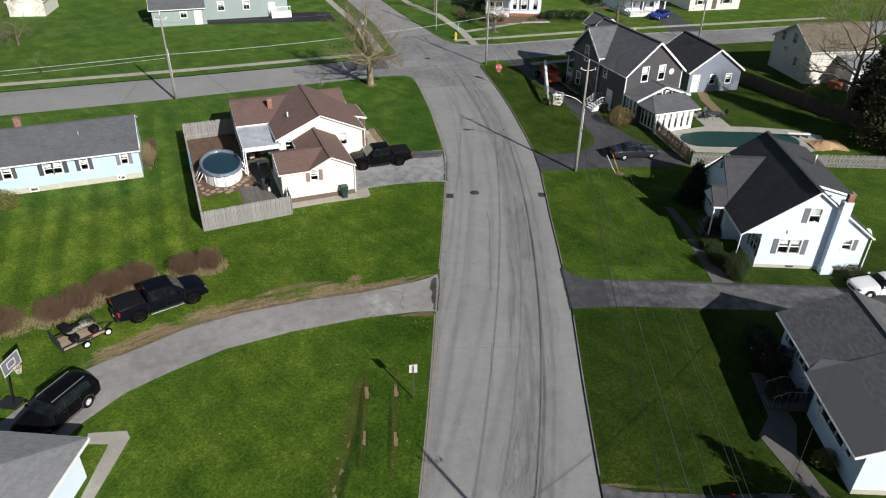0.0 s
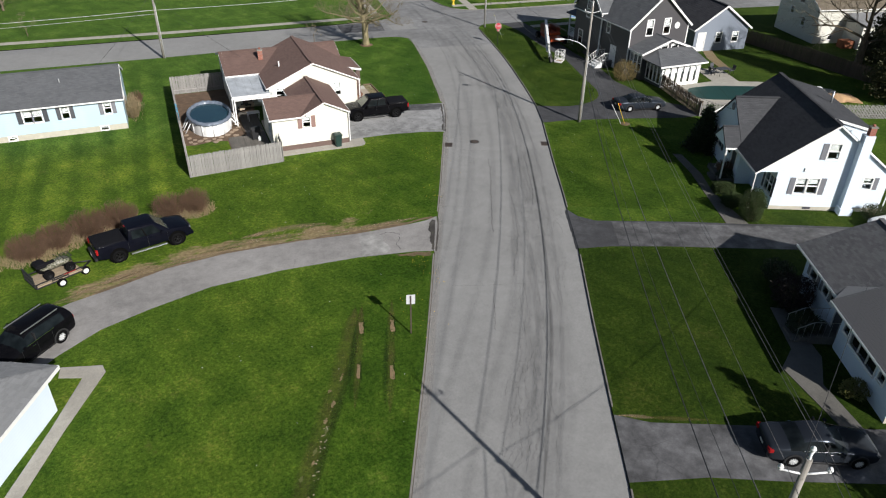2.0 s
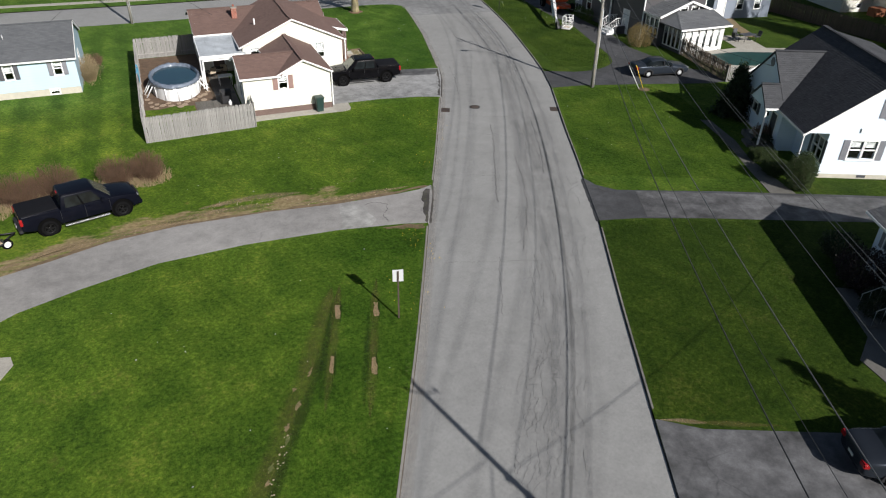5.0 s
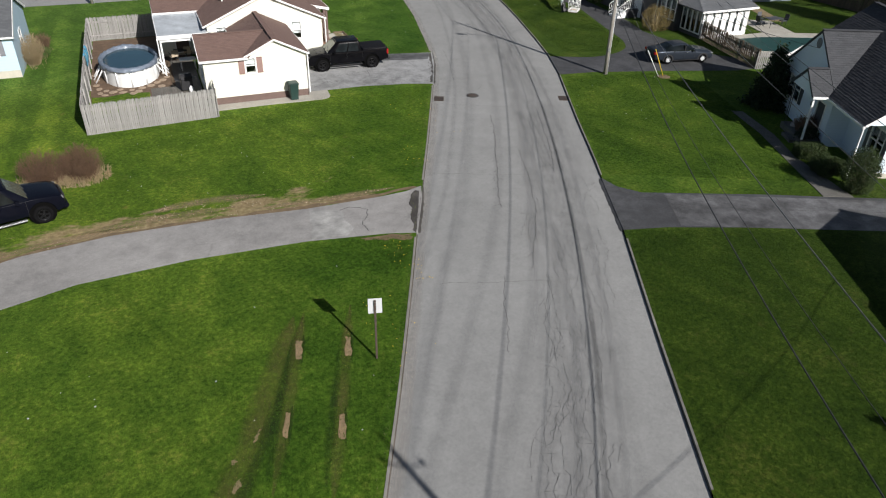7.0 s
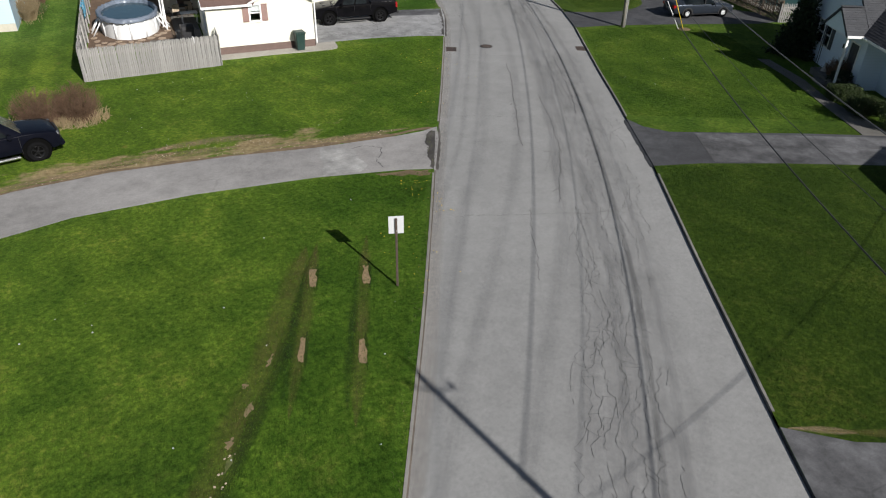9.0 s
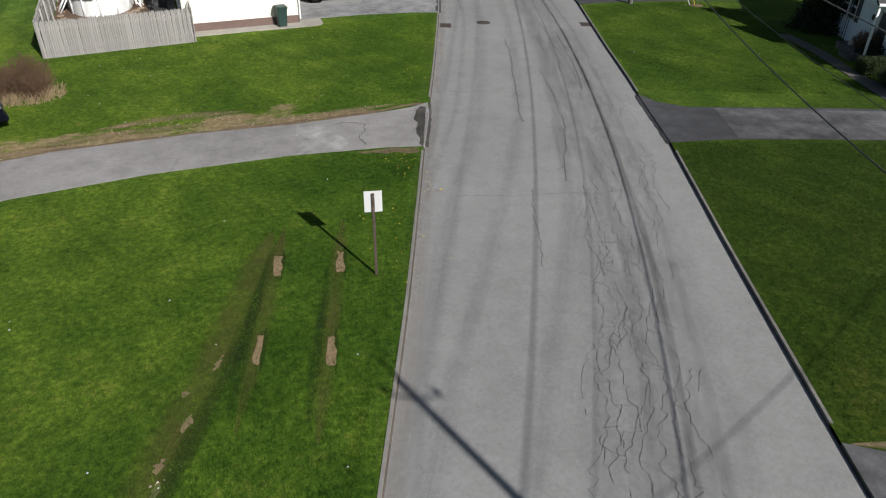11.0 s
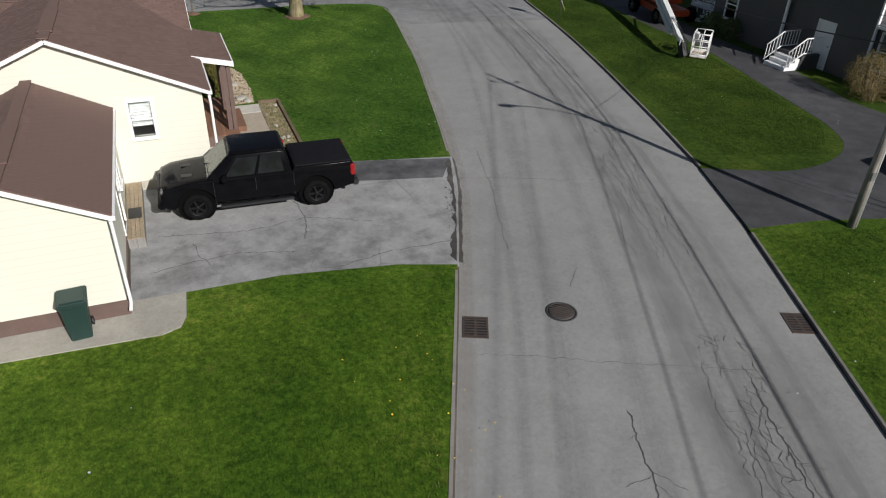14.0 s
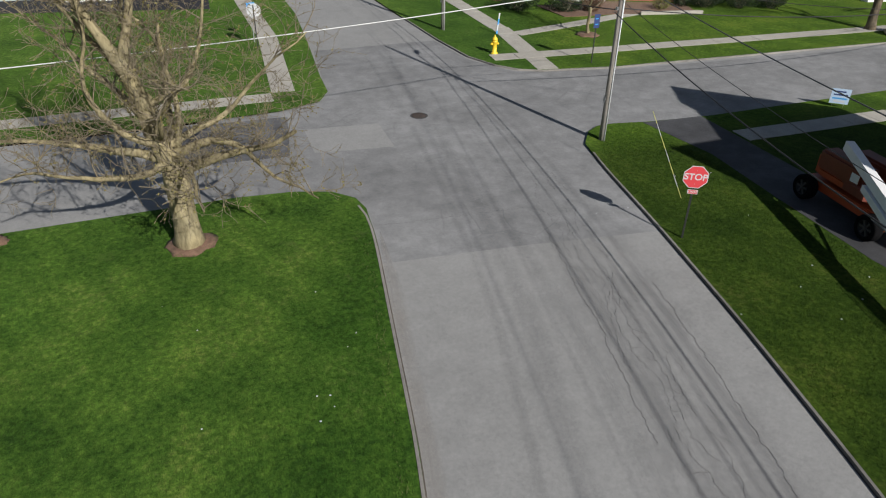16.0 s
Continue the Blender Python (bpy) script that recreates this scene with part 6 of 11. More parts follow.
def ivory_house():
    b = House("ivory_house", "ivory two-storey house with brown roof behind bare trees", 78.2, 63.4, -12)
    W, D = 9.5, 8.3
    b.wall((0, D), (0, 0), [(0, 0), (D, 0), (D, 4.3), (D / 2, 6.6), (0, 4.3)], M["ivory"], [(1.5, 4.0, 0.8, 1.2), (4.0, 4.2, 0.9, 1.3), (5.2, 1.6, 0.7, 1.0), (2.6, 2.6, 0.6, 0.8)])
    b.wall((0, 0), (W, 0), [(0, 0), (W, 0), (W, 4.3), (0, 4.3)], M["ivory"], [(2, 0.5, 0.5, 0.4), (5, 2.4, 0.8, 1.2)])
    b.wall((W, 0), (W, D), [(0, 0), (D, 0), (D, 4.3), (D / 2, 6.6), (0, 4.3)], M["ivory"])
    b.wall((W, D), (0, D), [(0, 0), (W, 0), (W, 4.3), (0, 4.3)], M["ivory"])
    b.gable_x(0, D, 0, W, 4.35, 4.35, D / 2, 6.7, "old_roof", 0.3, 0.3, tab=(0.6, 0.28))
    b.wall((4.0, -3.2), (9.5, -3.2), [(0, 0), (5.5, 0), (5.5, 2.9), (0, 2.9)], M["ivory"], [(1.0, 1.1, 0.8, 1.0)])
    b.wall((4.0, -0.01), (4.0, -3.2), [(0, 0), (3.19, 0), (3.19, 2.9), (0, 2.9)], M["ivory"])
    b.roof([(3.7, -3.5, 2.9), (9.8, -3.5, 2.9), (9.8, 0, 3.7), (3.7, 0, 3.7)], "pale_roof", tab=(0.6, 0.28))
    b.box("steps", 2.4, 3.9, -2.6, -1.4, 0, 0.9, "deck_red")


def far_houses():
    b = House("sage_house", "sage-green house with attached garage beside black asphalt", 1.2, 117.6, -3)
    b.wall((0, 0), (8.0, 0), [(0, 0), (8, 0), (8, 2.7), (0, 2.7)], M["sage"], [(4.2, 1.2, 0.9, 1.1, dict(grid=(2, 2)))], [(6.3, 0.95, 2.1, "trim")])
    b.wall((0, 8), (0, 0), [(0, 0), (8, 0), (8, 2.7), (4, 4.6), (0, 2.7)], M["sage"])
    b.gable_x(0, 8, 0, 8, 2.75, 2.75, 4, 4.7, "slate_roof", 0.35, 0.4, tab=(0.6, 0.28), ends=(True, False))
    b.wall((8, 2.6), (21, 2.6), [(0, 0), (13, 0), (13, 5.2), (0, 5.2)], M["sage"], [(2, 1.4, 0.9, 1.3, dict(grid=(2, 2))), (6, 1.4, 0.9, 1.3, dict(grid=(2, 2))), (2, 3.7, 0.9, 1.2), (6, 3.7, 0.9, 1.2)], [(10, 0.95, 2.2, "trim")])
    b.wall((21, 2.6), (21, 10), [(0, 0), (7.4, 0), (7.4, 5.2), (0, 5.2)], M["sage"])
    b.wall((8, 10), (8, 2.6), [(0, 2.6), (7.4, 2.6), (7.4, 5.2), (0, 5.2)], M["sage"])
    b.gable_x(2.6, 10, 8, 21, 5.25, 5.25, 6.3, 7.4, "slate_roof", 0.35, 0.35, tab=(0.6, 0.28))
    bm = boxed(18.2, 21.4, 1.2, 2.55, 0, 0.9)
    part("porch_floor", bm, M["trim"], b.root)
    for k in range(9):
        b.box("baluster", 18.25 + k * 0.37, 18.32 + k * 0.37, 1.22, 1.28, 0.9, 1.7, "trim")
    b.box("rail", 18.2, 21.4, 1.2, 1.3, 1.7, 1.78, "trim")

    c = House("white_corner_house", "white two-storey corner house with porch and dark shutters", 54.5, 110.9, -24)
    c.wall((0, 0), (4.2, 0), [(0, 0), (4.2, 0), (4.2, 5.6), (0, 5.6)], M["white"], [(0.9, 1.2, 0.8, 1.5), (2.5, 1.2, 0.8, 1.5), (1.7, 3.6, 0.8, 1.4)])
    c.wall((0, 9), (0, 0), [(0, 0), (9, 0), (9, 5.6), (0, 5.6)], M["white"], [(2, 1.2, 0.8, 1.5, dict(shut="shutter_dark")), (5, 1.2, 0.8, 1.5, dict(shut="shutter_dark")), (2, 3.7, 0.8, 1.3), (5, 3.7, 0.8, 1.3)])
    c.wall((4.2, -1.8), (9.4, -1.8), [(0, 0), (5.2, 0), (5.2, 5.6), (0, 5.6)], M["white"], [(0.5, 1.2, 0.6, 1.5), (1.9, 1.2, 0.9, 1.5, dict(shut="shutter_dark", sw=0.3)), (3.9, 1.2, 0.7, 1.5), (2, 3.7, 0.9, 1.4)])
    c.wall((4.2, -0.01), (4.2, -1.8), [(0, 0), (1.79, 0), (1.79, 5.6), (0, 5.6)], M["white"])
    c.wall((9.4, -1.8), (9.4, 9), [(0, 0), (10.8, 0), (10.8, 5.6), (0, 5.6)], M["white"])
    c.box("foundation", 4.15, 9.42, -1.84, -1.8, 0, 0.5, "brick")
    c.gable(0, 9.4, -1.8, 9, 5.65, 5.65, 4.7, 8.4, "slate_roof", 0.3, 0.3, tab=(0.6, 0.28))
    c.box("porch_floor", 0.2, 4.1, -2.6, -0.02, 0, 0.6, "trim")
    c.roof([(0.0, -2.9, 2.8), (4.2, -2.9, 2.8), (4.2, -0.02, 3.3), (0.0, -0.02, 3.3)], "slate_roof", tab=(0.6, 0.28))
    for x in (0.3, 1.6, 2.9, 4.0):
        c.box("post", x - 0.06, x + 0.06, -2.55, -2.43, 0.6, 2.8, "trim")
    for k in range(14):
        c.box("baluster", 0.45 + k * 0.26, 0.50 + k * 0.26, -2.52, -2.47, 0.65, 1.35, "trim")
    c.box("rail", 0.3, 4.0, -2.54, -2.45, 1.35, 1.42, "trim")

    d = House("white_porch_house", "white house with columned porch across the street", 77.5, 103.0, -8)
    d.wall((0, 0), (6.5, 0), [(0, 0), (6.5, 0), (6.5, 5.2), (0, 5.2)], M["white"], [(1, 1.2, 0.8, 1.4), (4.6, 1.2, 0.8, 1.4), (2.8, 3.6, 0.8, 1.2)], [(2.8, 0.95, 2.2, "shutter_dark")])
    d.wall((0, 9), (0, 0), [(0, 0), (9, 0), (9, 5.2), (0, 5.2)], M["white"], [(3, 1.3, 0.8, 1.4)])
    d.wall((6.5, 0), (6.5, 9), [(0, 0), (9, 0), (9, 5.2), (0, 5.2)], M["white"])
    d.gable(0, 6.5, 0, 9, 5.25, 5.25, 3.25, 7.6, "slate_roof", 0.3, 0.3, tab=(0.6, 0.28))
    d.box("porch_floor", 0, 6.5, -2.2, -0.02, 0, 0.6, "trim")
    d.roof([(-0.2, -2.5, 2.7), (6.7, -2.5, 2.7), (6.7, -0.02, 3.2), (-0.2, -0.02, 3.2)], "slate_roof", tab=(0.6, 0.28))
    for x in (0.2, 2.2, 4.3, 6.3):
        d.box("post", x - 0.09, x + 0.09, -2.2, -2.02, 0.6, 2.7, "trim")

    e = House("tan_house", "tan house with clipped evergreen shrubs along its front", 90.0, 101.5, -8)
    e.wall((0, 0), (10, 0), [(0, 0), (10, 0), (10, 3), (0, 3)], M["ivory"], [(1.5, 1.1, 1.0, 1.2, dict(shut="shutter_dark")), (6.5, 1.1, 1.4, 1.2, dict(shut="shutter_dark"))], [(4.4, 0.95, 2.15, "brown")])
    e.wall((0, 8), (0, 0), [(0, 0), (8, 0), (8, 3), (4, 4.8), (0, 3)], M["ivory"])
    e.wall((10, 0), (10, 8), [(0, 0), (8, 0), (8, 3), (4, 4.8), (0, 3)], M["ivory"])
    e.gable_x(0, 8, 0, 10, 3.05, 3.05, 4, 4.9, "old_roof", 0.35, 0.35, tab=(0.6, 0.28))

    f = House("grey_shed", "weathered pale grey shed on the far lawn", -20.0, 131.0, -12, category="shed")
    f.wall((0, 0), (5.4, 0), [(0, 0), (5.4, 0), (5.4, 2.4), (2.7, 3.6), (0, 2.4)], M["ivory"], (), [(1.8, 1.6, 2.0, "trim")])
    f.wall((5.4, 0), (5.4, 7), [(0, 0), (7, 0), (7, 2.4), (0, 2.4)], M["ivory"])
    f.wall((0, 7), (0, 0), [(0, 0), (7, 0), (7, 2.4), (0, 2.4)], M["ivory"])
    f.gable(0, 5.4, 0, 7, 2.45, 2.45, 2.7, 3.7, "pale_roof", 0.2, 0.2, tab=None)


cream_house()
blue_house()
white_house()
white_bungalow()
corner_house()
grey_house()
blue_grey_garage()
ivory_house()
far_houses()


# ---- vehicles ----
def car_paint(name, c, rough=0.2, metal=0.0):
    n = Nodes(name)
    dust = n.noise(2.2, 4)
    col = n.mix(n.math("MULTIPLY", n.grey(dust, 0.45, 0.8), 0.006), c, (0.35, 0.33, 0.30))
    n.bsdf.inputs["Coat Weight"].default_value = 0.09
    n.bsdf.inputs["Coat Roughness"].default_value = 0.03
    return n.done(col, rough, metal, 0.05)


def car_glass(name):
    n = Nodes(name)
    return n.done(n.ramp(n.noise(2.0, 2), [(0.4, (0.005, 0.007, 0.008)), (0.7, (0.012, 0.016, 0.018))]), 0.03, 0.0, 0.14)


M.update(
    black_paint=car_paint("black_car_paint", (0.0035, 0.0035, 0.0045)),
    navy_paint=car_paint("blue_black_car_paint", (0.0038, 0.0045, 0.0085)),
    slate_paint=car_paint("dark_slate_car_paint", (0.026, 0.032, 0.042), 0.3, 0.3),
    charcoal_paint=car_paint("dark_grey_car_paint", (0.024, 0.029, 0.038), 0.2, 0.35),
    white_paint=car_paint("white_car_paint", (0.72, 0.72, 0.72)),
    blue_paint=car_paint("bright_blue_car_paint", (0.02, 0.035, 0.22)),
    car_glass=car_glass("tinted_car_glass"),
    # opaque pane: the lit dash behind the glass is put into its colour
    screen_glass=plain("windscreen_painted_as_lit_dash", (0.10, 0.115, 0.085), 0.08, 0, 0.35, 1.5, 0.0, 60.0, 0.6),
    rubber_tyre=plain("tyre_rubber_black", (0.007, 0.007, 0.0075), 0.9, 0, 0.35, 6, 0.4, 40, 0.03),
    well_black=plain("black_underbody", (0.004, 0.004, 0.004), 0.9, 0, 0.2, 3, 0.0, 60, 0.02),
    alloy=plain("alloy_wheel", (0.72, 0.73, 0.74), 0.35, 0.35, 0.06),
    black_rim=plain("black_wheel_rim", (0.010, 0.010, 0.011), 0.35, 0.0, 0.2, 3.0, 0.0, 60.0, 0.2),
    white_rim=plain("white_steel_rim", (0.68, 0.68, 0.66), 0.5, 0, 0.08),
    red_lens=plain("red_lamp_lens", (0.26, 0.008, 0.010), 0.2, 0, 0.1),
    clear_lens=plain("clear_lamp_lens", (0.16, 0.165, 0.17), 0.12, 0.1, 0.1),
    chrome=plain("chrome_trim", (0.62, 0.63, 0.64), 0.15, 1.0, 0.05),
    vinyl=plain("black_vinyl_cover", (0.010, 0.010, 0.012), 0.7, 0, 0.3, 4, 0.2, 60, 0.1),
    plate=plain("plate_bar", (0.55, 0.55, 0.5), 0.5, 0, 0.05),
)


def loft(sections, side_glass=(), top_glass=()):
    """A car body lofted over cross-sections (x, half width low, z low, half width belt, z belt, half width top, z top, crown)."""
    bm = bmesh.new()
    rings = []
    for x, wl, zl, wb, zb, wt, zt, cr in sections:
        zm = zl + (zb - zl) * 0.55
        half = [(0, zl), (wl * 0.88, zl), (wl, zl + 0.10), (wb * 1.01, zm), (wb * 0.985, zb), (wt, zt - 0.045), (wt * 0.80, zt), (0, zt + cr)]
        ring = [(y, z) for y, z in half] + [(-y, z) for y, z in half[-2:0:-1]]
        rings.append([bm.verts.new((x, y, z)) for y, z in ring])
    n = len(rings[0])
    for i, (r0, r1) in enumerate(zip(rings, rings[1:])):
        for k in range(n):
            f = bm.faces.new((r0[k], r1[k], r1[(k + 1) % n], r0[(k + 1) % n]))
            f.smooth = True
            if i in side_glass and k in (4, 9):
                f.material_index = 1
            if i in top_glass and k in (4, 5, 6, 7, 8, 9):
                f.material_index = 1
    for r in (rings[0], rings[-1][::-1]):
        bm.faces.new(r).smooth = True
    return fixed(bm)


def soften(ob, levels=2):
    s = ob.modifiers.new("soft", "SUBSURF")
    s.levels = s.render_levels = levels
    return ob


def wheel_on(parent, x, y, r, w, rim, side, spokes=6, steel=False):
    """One wheel: tyre, with its rim, spokes and hub under it. side: +1 faces +y."""
    ty = part("wheel", lathe([(r * 0.62, -w / 2), (r * 0.93, -w / 2), (r, -w * 0.36), (r, w * 0.36), (r * 0.93, w / 2), (r * 0.62, w / 2), (r * 0.60, 0)], 28), M["rubber_tyre"], parent, "black rubber tyre", pose(x, y, r, -90 * side, 0, 0))
    bm = lathe([(r * 0.63, -w * 0.40), (r * 0.63, w * 0.50), (r * 0.56, w * 0.46), (r * 0.52, w * 0.12), (0.02, w * 0.10)], 24)
    part("rim", bm, M["black_rim"] if not steel else M[rim], ty)
    bm = bmesh.new()
    for k in range(spokes):
        m = pose(0, 0, 0, 0, 0, 360 * k / spokes)
        box(bm, r * 0.08, r * 0.58, -r * 0.075, r * 0.075, w * 0.26, w * 0.44, 0, m)
    part("spokes", bm, M[rim], ty)
    part("hub", lathe([(r * 0.15, w * 0.2), (r * 0.15, w * 0.47), (r * 0.10, w * 0.5)], 12), M[rim], ty)


def arch(parent, x, y, r, side, mat="black"):
    """A black disc in place of the shaded wheel opening, with the lip above it."""
    bm = bmesh.new()
    seg = 20
    for a, b, d in ((r * 1.0, r * 1.26, 0.025), (0.0, r * 1.06, 0.0)):
        prev = None
        for k in range(seg + 1):
            t = -0.42 + (math.pi + 0.84) * k / seg
            row = [bm.verts.new((x + q * math.cos(t), y + side * d, r + q * math.sin(t))) for q in (max(a, 0.01), b)]
            back = [bm.verts.new((x + q * math.cos(t), y - side * 0.06, r + q * math.sin(t))) for q in (max(a, 0.01), b)]
            if prev:
                bm.faces.new((prev[0], prev[1], row[1], row[0]))
                bm.faces.new((prev[1], prev[3], back[1], row[1]))
            prev = row + back
    for v in bm.verts:
        v.co.z = max(v.co.z, 0.24)
    part("wheel_arch", fixed(bm), M[mat], parent)


def small_box(parent, name, x0, x1, y0, y1, z0, z1, mat, bevel=0.012, label=""):
    return part(name, boxed(x0, x1, y0, y1, z0, z1, bevel), M[mat], parent, label)


def both(parent, name, x0, x1, y0, y1, z0, z1, mat, bevel=0.01):
    for s in (1, -1):
        a, b = sorted((y0 * s, y1 * s))
        small_box(parent, name, x0, x1, a, b, z0, z1, mat, bevel)


def bevelled(ob, width=0.03, segments=3, angle=30):
    m = ob.modifiers.new("edge", "BEVEL")
    m.width, m.segments, m.limit_method, m.angle_limit = width, segments, "ANGLE", radians(angle)
    for f in ob.data.polygons:
        f.use_smooth = True
    return ob


def hull(lower, upper):
    """A closed shell between two rings of equal length."""
    bm = bmesh.new()
    a, b = [bm.verts.new(p) for p in lower], [bm.verts.new(p) for p in upper]
    n = len(a)
    bm.faces.new(a[::-1])
    bm.faces.new(b)
    for k in range(n):
        bm.faces.new((a[k], a[(k + 1) % n], b[(k + 1) % n], b[k]))
    return fixed(bm)


def pane_on(parent, name, corners, u0, u1, v0, v1, mat, lift=0.008, slant=0.0, label=""):
    """A thin pane on a four-cornered face (low start, low end, high end, high start)."""
    p = [Vector(c) for c in corners]
    n = (p[1] - p[0]).cross(p[3] - p[0]).normalized()
    if n.dot((p[0] + p[2]) / 2 - Vector((0.3, 0, 1.2))) < 0:
        n = -n

    def at(u, v):
        return p[0].lerp(p[1], u).lerp(p[3].lerp(p[2], u), v)

    q = [at(u0 + slant, v0), at(u1, v0), at(u1, v1), at(u0, v1)]
    return part(name, hull([c - n * 0.02 for c in q], [c + n * lift for c in q]), M[mat], parent, label)


def pickup(name, label, m, paint, rim, wheelbase=3.57, cover="vinyl", vents=True, boards="black"):
    t = thing(name, label, "pickup truck", m)
    hw, wr = 0.99, 0.42
    fx, rx = 1.80, 1.80 - wheelbase
    front, back = fx + 0.98, rx - 1.22
    ca, cb = fx - 0.42, rx + 0.70
    # body: the side's outline with both wheel openings cut out, drawn in towards hood and nose
    side = [(back + 0.02, 0.60), (back, 0.95), (back + 0.03, 1.33), (back + 0.12, 1.37), (cb - 0.06, 1.36), (cb - 0.02, 1.25), (ca + 0.12, 1.24), (fx + 0.1, 1.21), (front - 0.34, 1.14), (front - 0.10, 1.05), (front - 0.01, 0.92), (front + 0.01, 0.60), (front - 0.12, 0.46), (fx + 0.62, 0.42)]
    for cx, a in ((fx, 0.555), (rx, 0.545)):
        side += [(cx + a * math.cos(w), max(0.42, wr + 0.05 + a * math.sin(w))) for w in [radians(4 + 172 * k / 16) for k in range(17)]]
    side += [(back + 0.62, 0.45)]
    bm = bmesh.new()
    rings = []
    for s in (-1, -0.62, 0.62, 1):
        ring = []
        for x, z in side:
            y = hw * s
            if abs(s) == 1:
                y *= 1.0 - 0.045 * max(0.0, z - 0.98) / 0.3 - (0.10 * ((x - front + 0.5) / 0.5) ** 2 if x > front - 0.5 else 0.0) - 0.03 * max(0.0, 0.62 - z) / 0.2
            crown = 0.035 if abs(s) < 1 and z > 1.0 and x > ca else 0.0
            ring.append(bm.verts.new((x + (0.05 if abs(s) < 1 and x > front - 0.2 else 0.0), y, z + crown)))
        rings.append(ring)
    n = len(side)
    for r0, r1 in zip(rings, rings[1:]):
        for k in range(n):
            bm.faces.new((r0[k], r0[(k + 1) % n], r1[(k + 1) % n], r1[k]))
    bm.faces.new(rings[0][::-1])
    bm.faces.new(rings[-1])
    body = bevelled(part("body", fixed(bm), M[paint], t), 0.035, 3, 25)
    # cab
    lo = [(ca + 0.10, -0.88, 1.22), (ca + 0.10, 0.88, 1.22), (ca - 0.30, 0.955, 1.23), (cb + 0.02, 0.955, 1.23), (cb - 0.01, 0.90, 1.23), (cb - 0.01, -0.90, 1.23), (cb + 0.02, -0.955, 1.23), (ca - 0.30, -0.955, 1.23)]
    hi = [(ca - 0.66, -0.70, 1.90), (ca - 0.66, 0.70, 1.90), (ca - 0.86, 0.79, 1.91), (cb + 0.18, 0.79, 1.91), (cb + 0.14, 0.74, 1.90), (cb + 0.14, -0.74, 1.90), (cb + 0.18, -0.79, 1.91), (ca - 0.86, -0.79, 1.91)]
    bevelled(part("cab", hull(lo, hi), M[paint], t), 0.05, 3, 20)
    roof_lo = [(x, y * 0.97, z) for x, y, z in hi]
    bevelled(part("roof", hull(roof_lo, [(x * 0.94 + 0.06 * (ca + cb) / 2, y * 0.86, 1.97) for x, y, z in hi]), M[paint], t), 0.03, 3, 20)
    pane_on(t, "windscreen", (lo[0], lo[1], hi[1], hi[0]), 0.05, 0.95, 0.10, 0.95, "screen_glass", 0.010)
    pane_on(t, "rear_window", (lo[5], lo[4], hi[4], hi[5]), 0.10, 0.90, 0.28, 0.88, "car_glass", 0.010)
    for a, b, c, d in ((2, 3, 3, 2), (7, 6, 6, 7)):
        face = (lo[a], lo[b], hi[c], hi[d])
        pane_on(t, "side_window", face, 0.06, 0.47, 0.10, 0.86, "car_glass", 0.008, 0.0)
        pane_on(t, "side_window", face, 0.52, 0.90, 0.10, 0.86, "car_glass", 0.008, 0.0)
        pane_on(t, "pillar", face, 0.474, 0.516, 0.05, 0.90, "well_black", 0.006)
    for s in (-0.35, 0.3):
        part("wiper", tubed([(ca + 0.09, s, 1.265), (ca - 0.10, s + 0.42, 1.41)], 0.012, 5), M["black"], t)
    # bed cover
    bevelled(small_box(t, "bed_cover", back + 0.07, cb - 0.09, -0.885, 0.885, 1.34, 1.395, cover, 0.0, "black tonneau cover"), 0.02)
    for sx in (fx, rx):
        for s in (1, -1):
            part("wheel_well", lathe([(0.03, -0.20), (0.56, -0.20), (0.56, 0.13)], 24), M["well_black"], t, "", pose(sx, s * (hw - 0.22), wr + 0.05, -90 * s, 0, 0))
            wheel_on(t, sx, s * (hw - 0.13), wr, 0.29, rim, s, 5)
    both(t, "headlight", front - 0.22, front - 0.02, 0.56, 0.90, 0.90, 1.06, "clear_lens", 0.03)
    both(t, "tail_light", back - 0.012, back + 0.12, 0.82, 0.985, 0.90, 1.28, "red_lens", 0.02)
    small_box(t, "grille", front + 0.0, front + 0.075, -0.54, 0.54, 0.70, 1.02, "black", 0.02)
    small_box(t, "front_bumper", front - 0.12, front + 0.12, -0.91, 0.91, 0.44, 0.66, paint, 0.05)
    small_box(t, "rear_bumper", back - 0.15, back + 0.05, -0.92, 0.92, 0.50, 0.68, "black", 0.04)
    small_box(t, "tailgate_handle", back - 0.02, back + 0.01, -0.14, 0.14, 1.12, 1.18, "black", 0.01)
    small_box(t, "number_plate", back - 0.165, back - 0.15, -0.16, 0.16, 0.56, 0.66, "plate", 0.0)
    small_box(t, "brake_light", cb + 0.10, cb + 0.15, -0.14, 0.14, 1.86, 1.90, "red_lens", 0.006)
    both(t, "mirror", ca - 0.52, ca - 0.36, 1.0, 1.21, 1.22, 1.43, paint, 0.035)
    both(t, "mirror_arm", ca - 0.46, ca - 0.40, 0.90, 1.02, 1.26, 1.31, "black", 0.01)
    both(t, "running_board", rx + 0.72, fx - 0.66, 0.90, 1.06, 0.34, 0.41, boards, 0.02)
    both(t, "door_handle", ca - 1.30, ca - 1.08, 0.982, 1.012, 1.10, 1.14, paint, 0.008)
    both(t, "door_handle", cb + 0.10, cb + 0.32, 0.982, 1.012, 1.10, 1.14, paint, 0.008)
    for x in (ca - 0.12, ca - 1.34, cb - 0.03):
        both(t, "door_seam", x - 0.006, x + 0.006, 0.965, 0.9925, 0.50, 1.20, "black", 0.0)
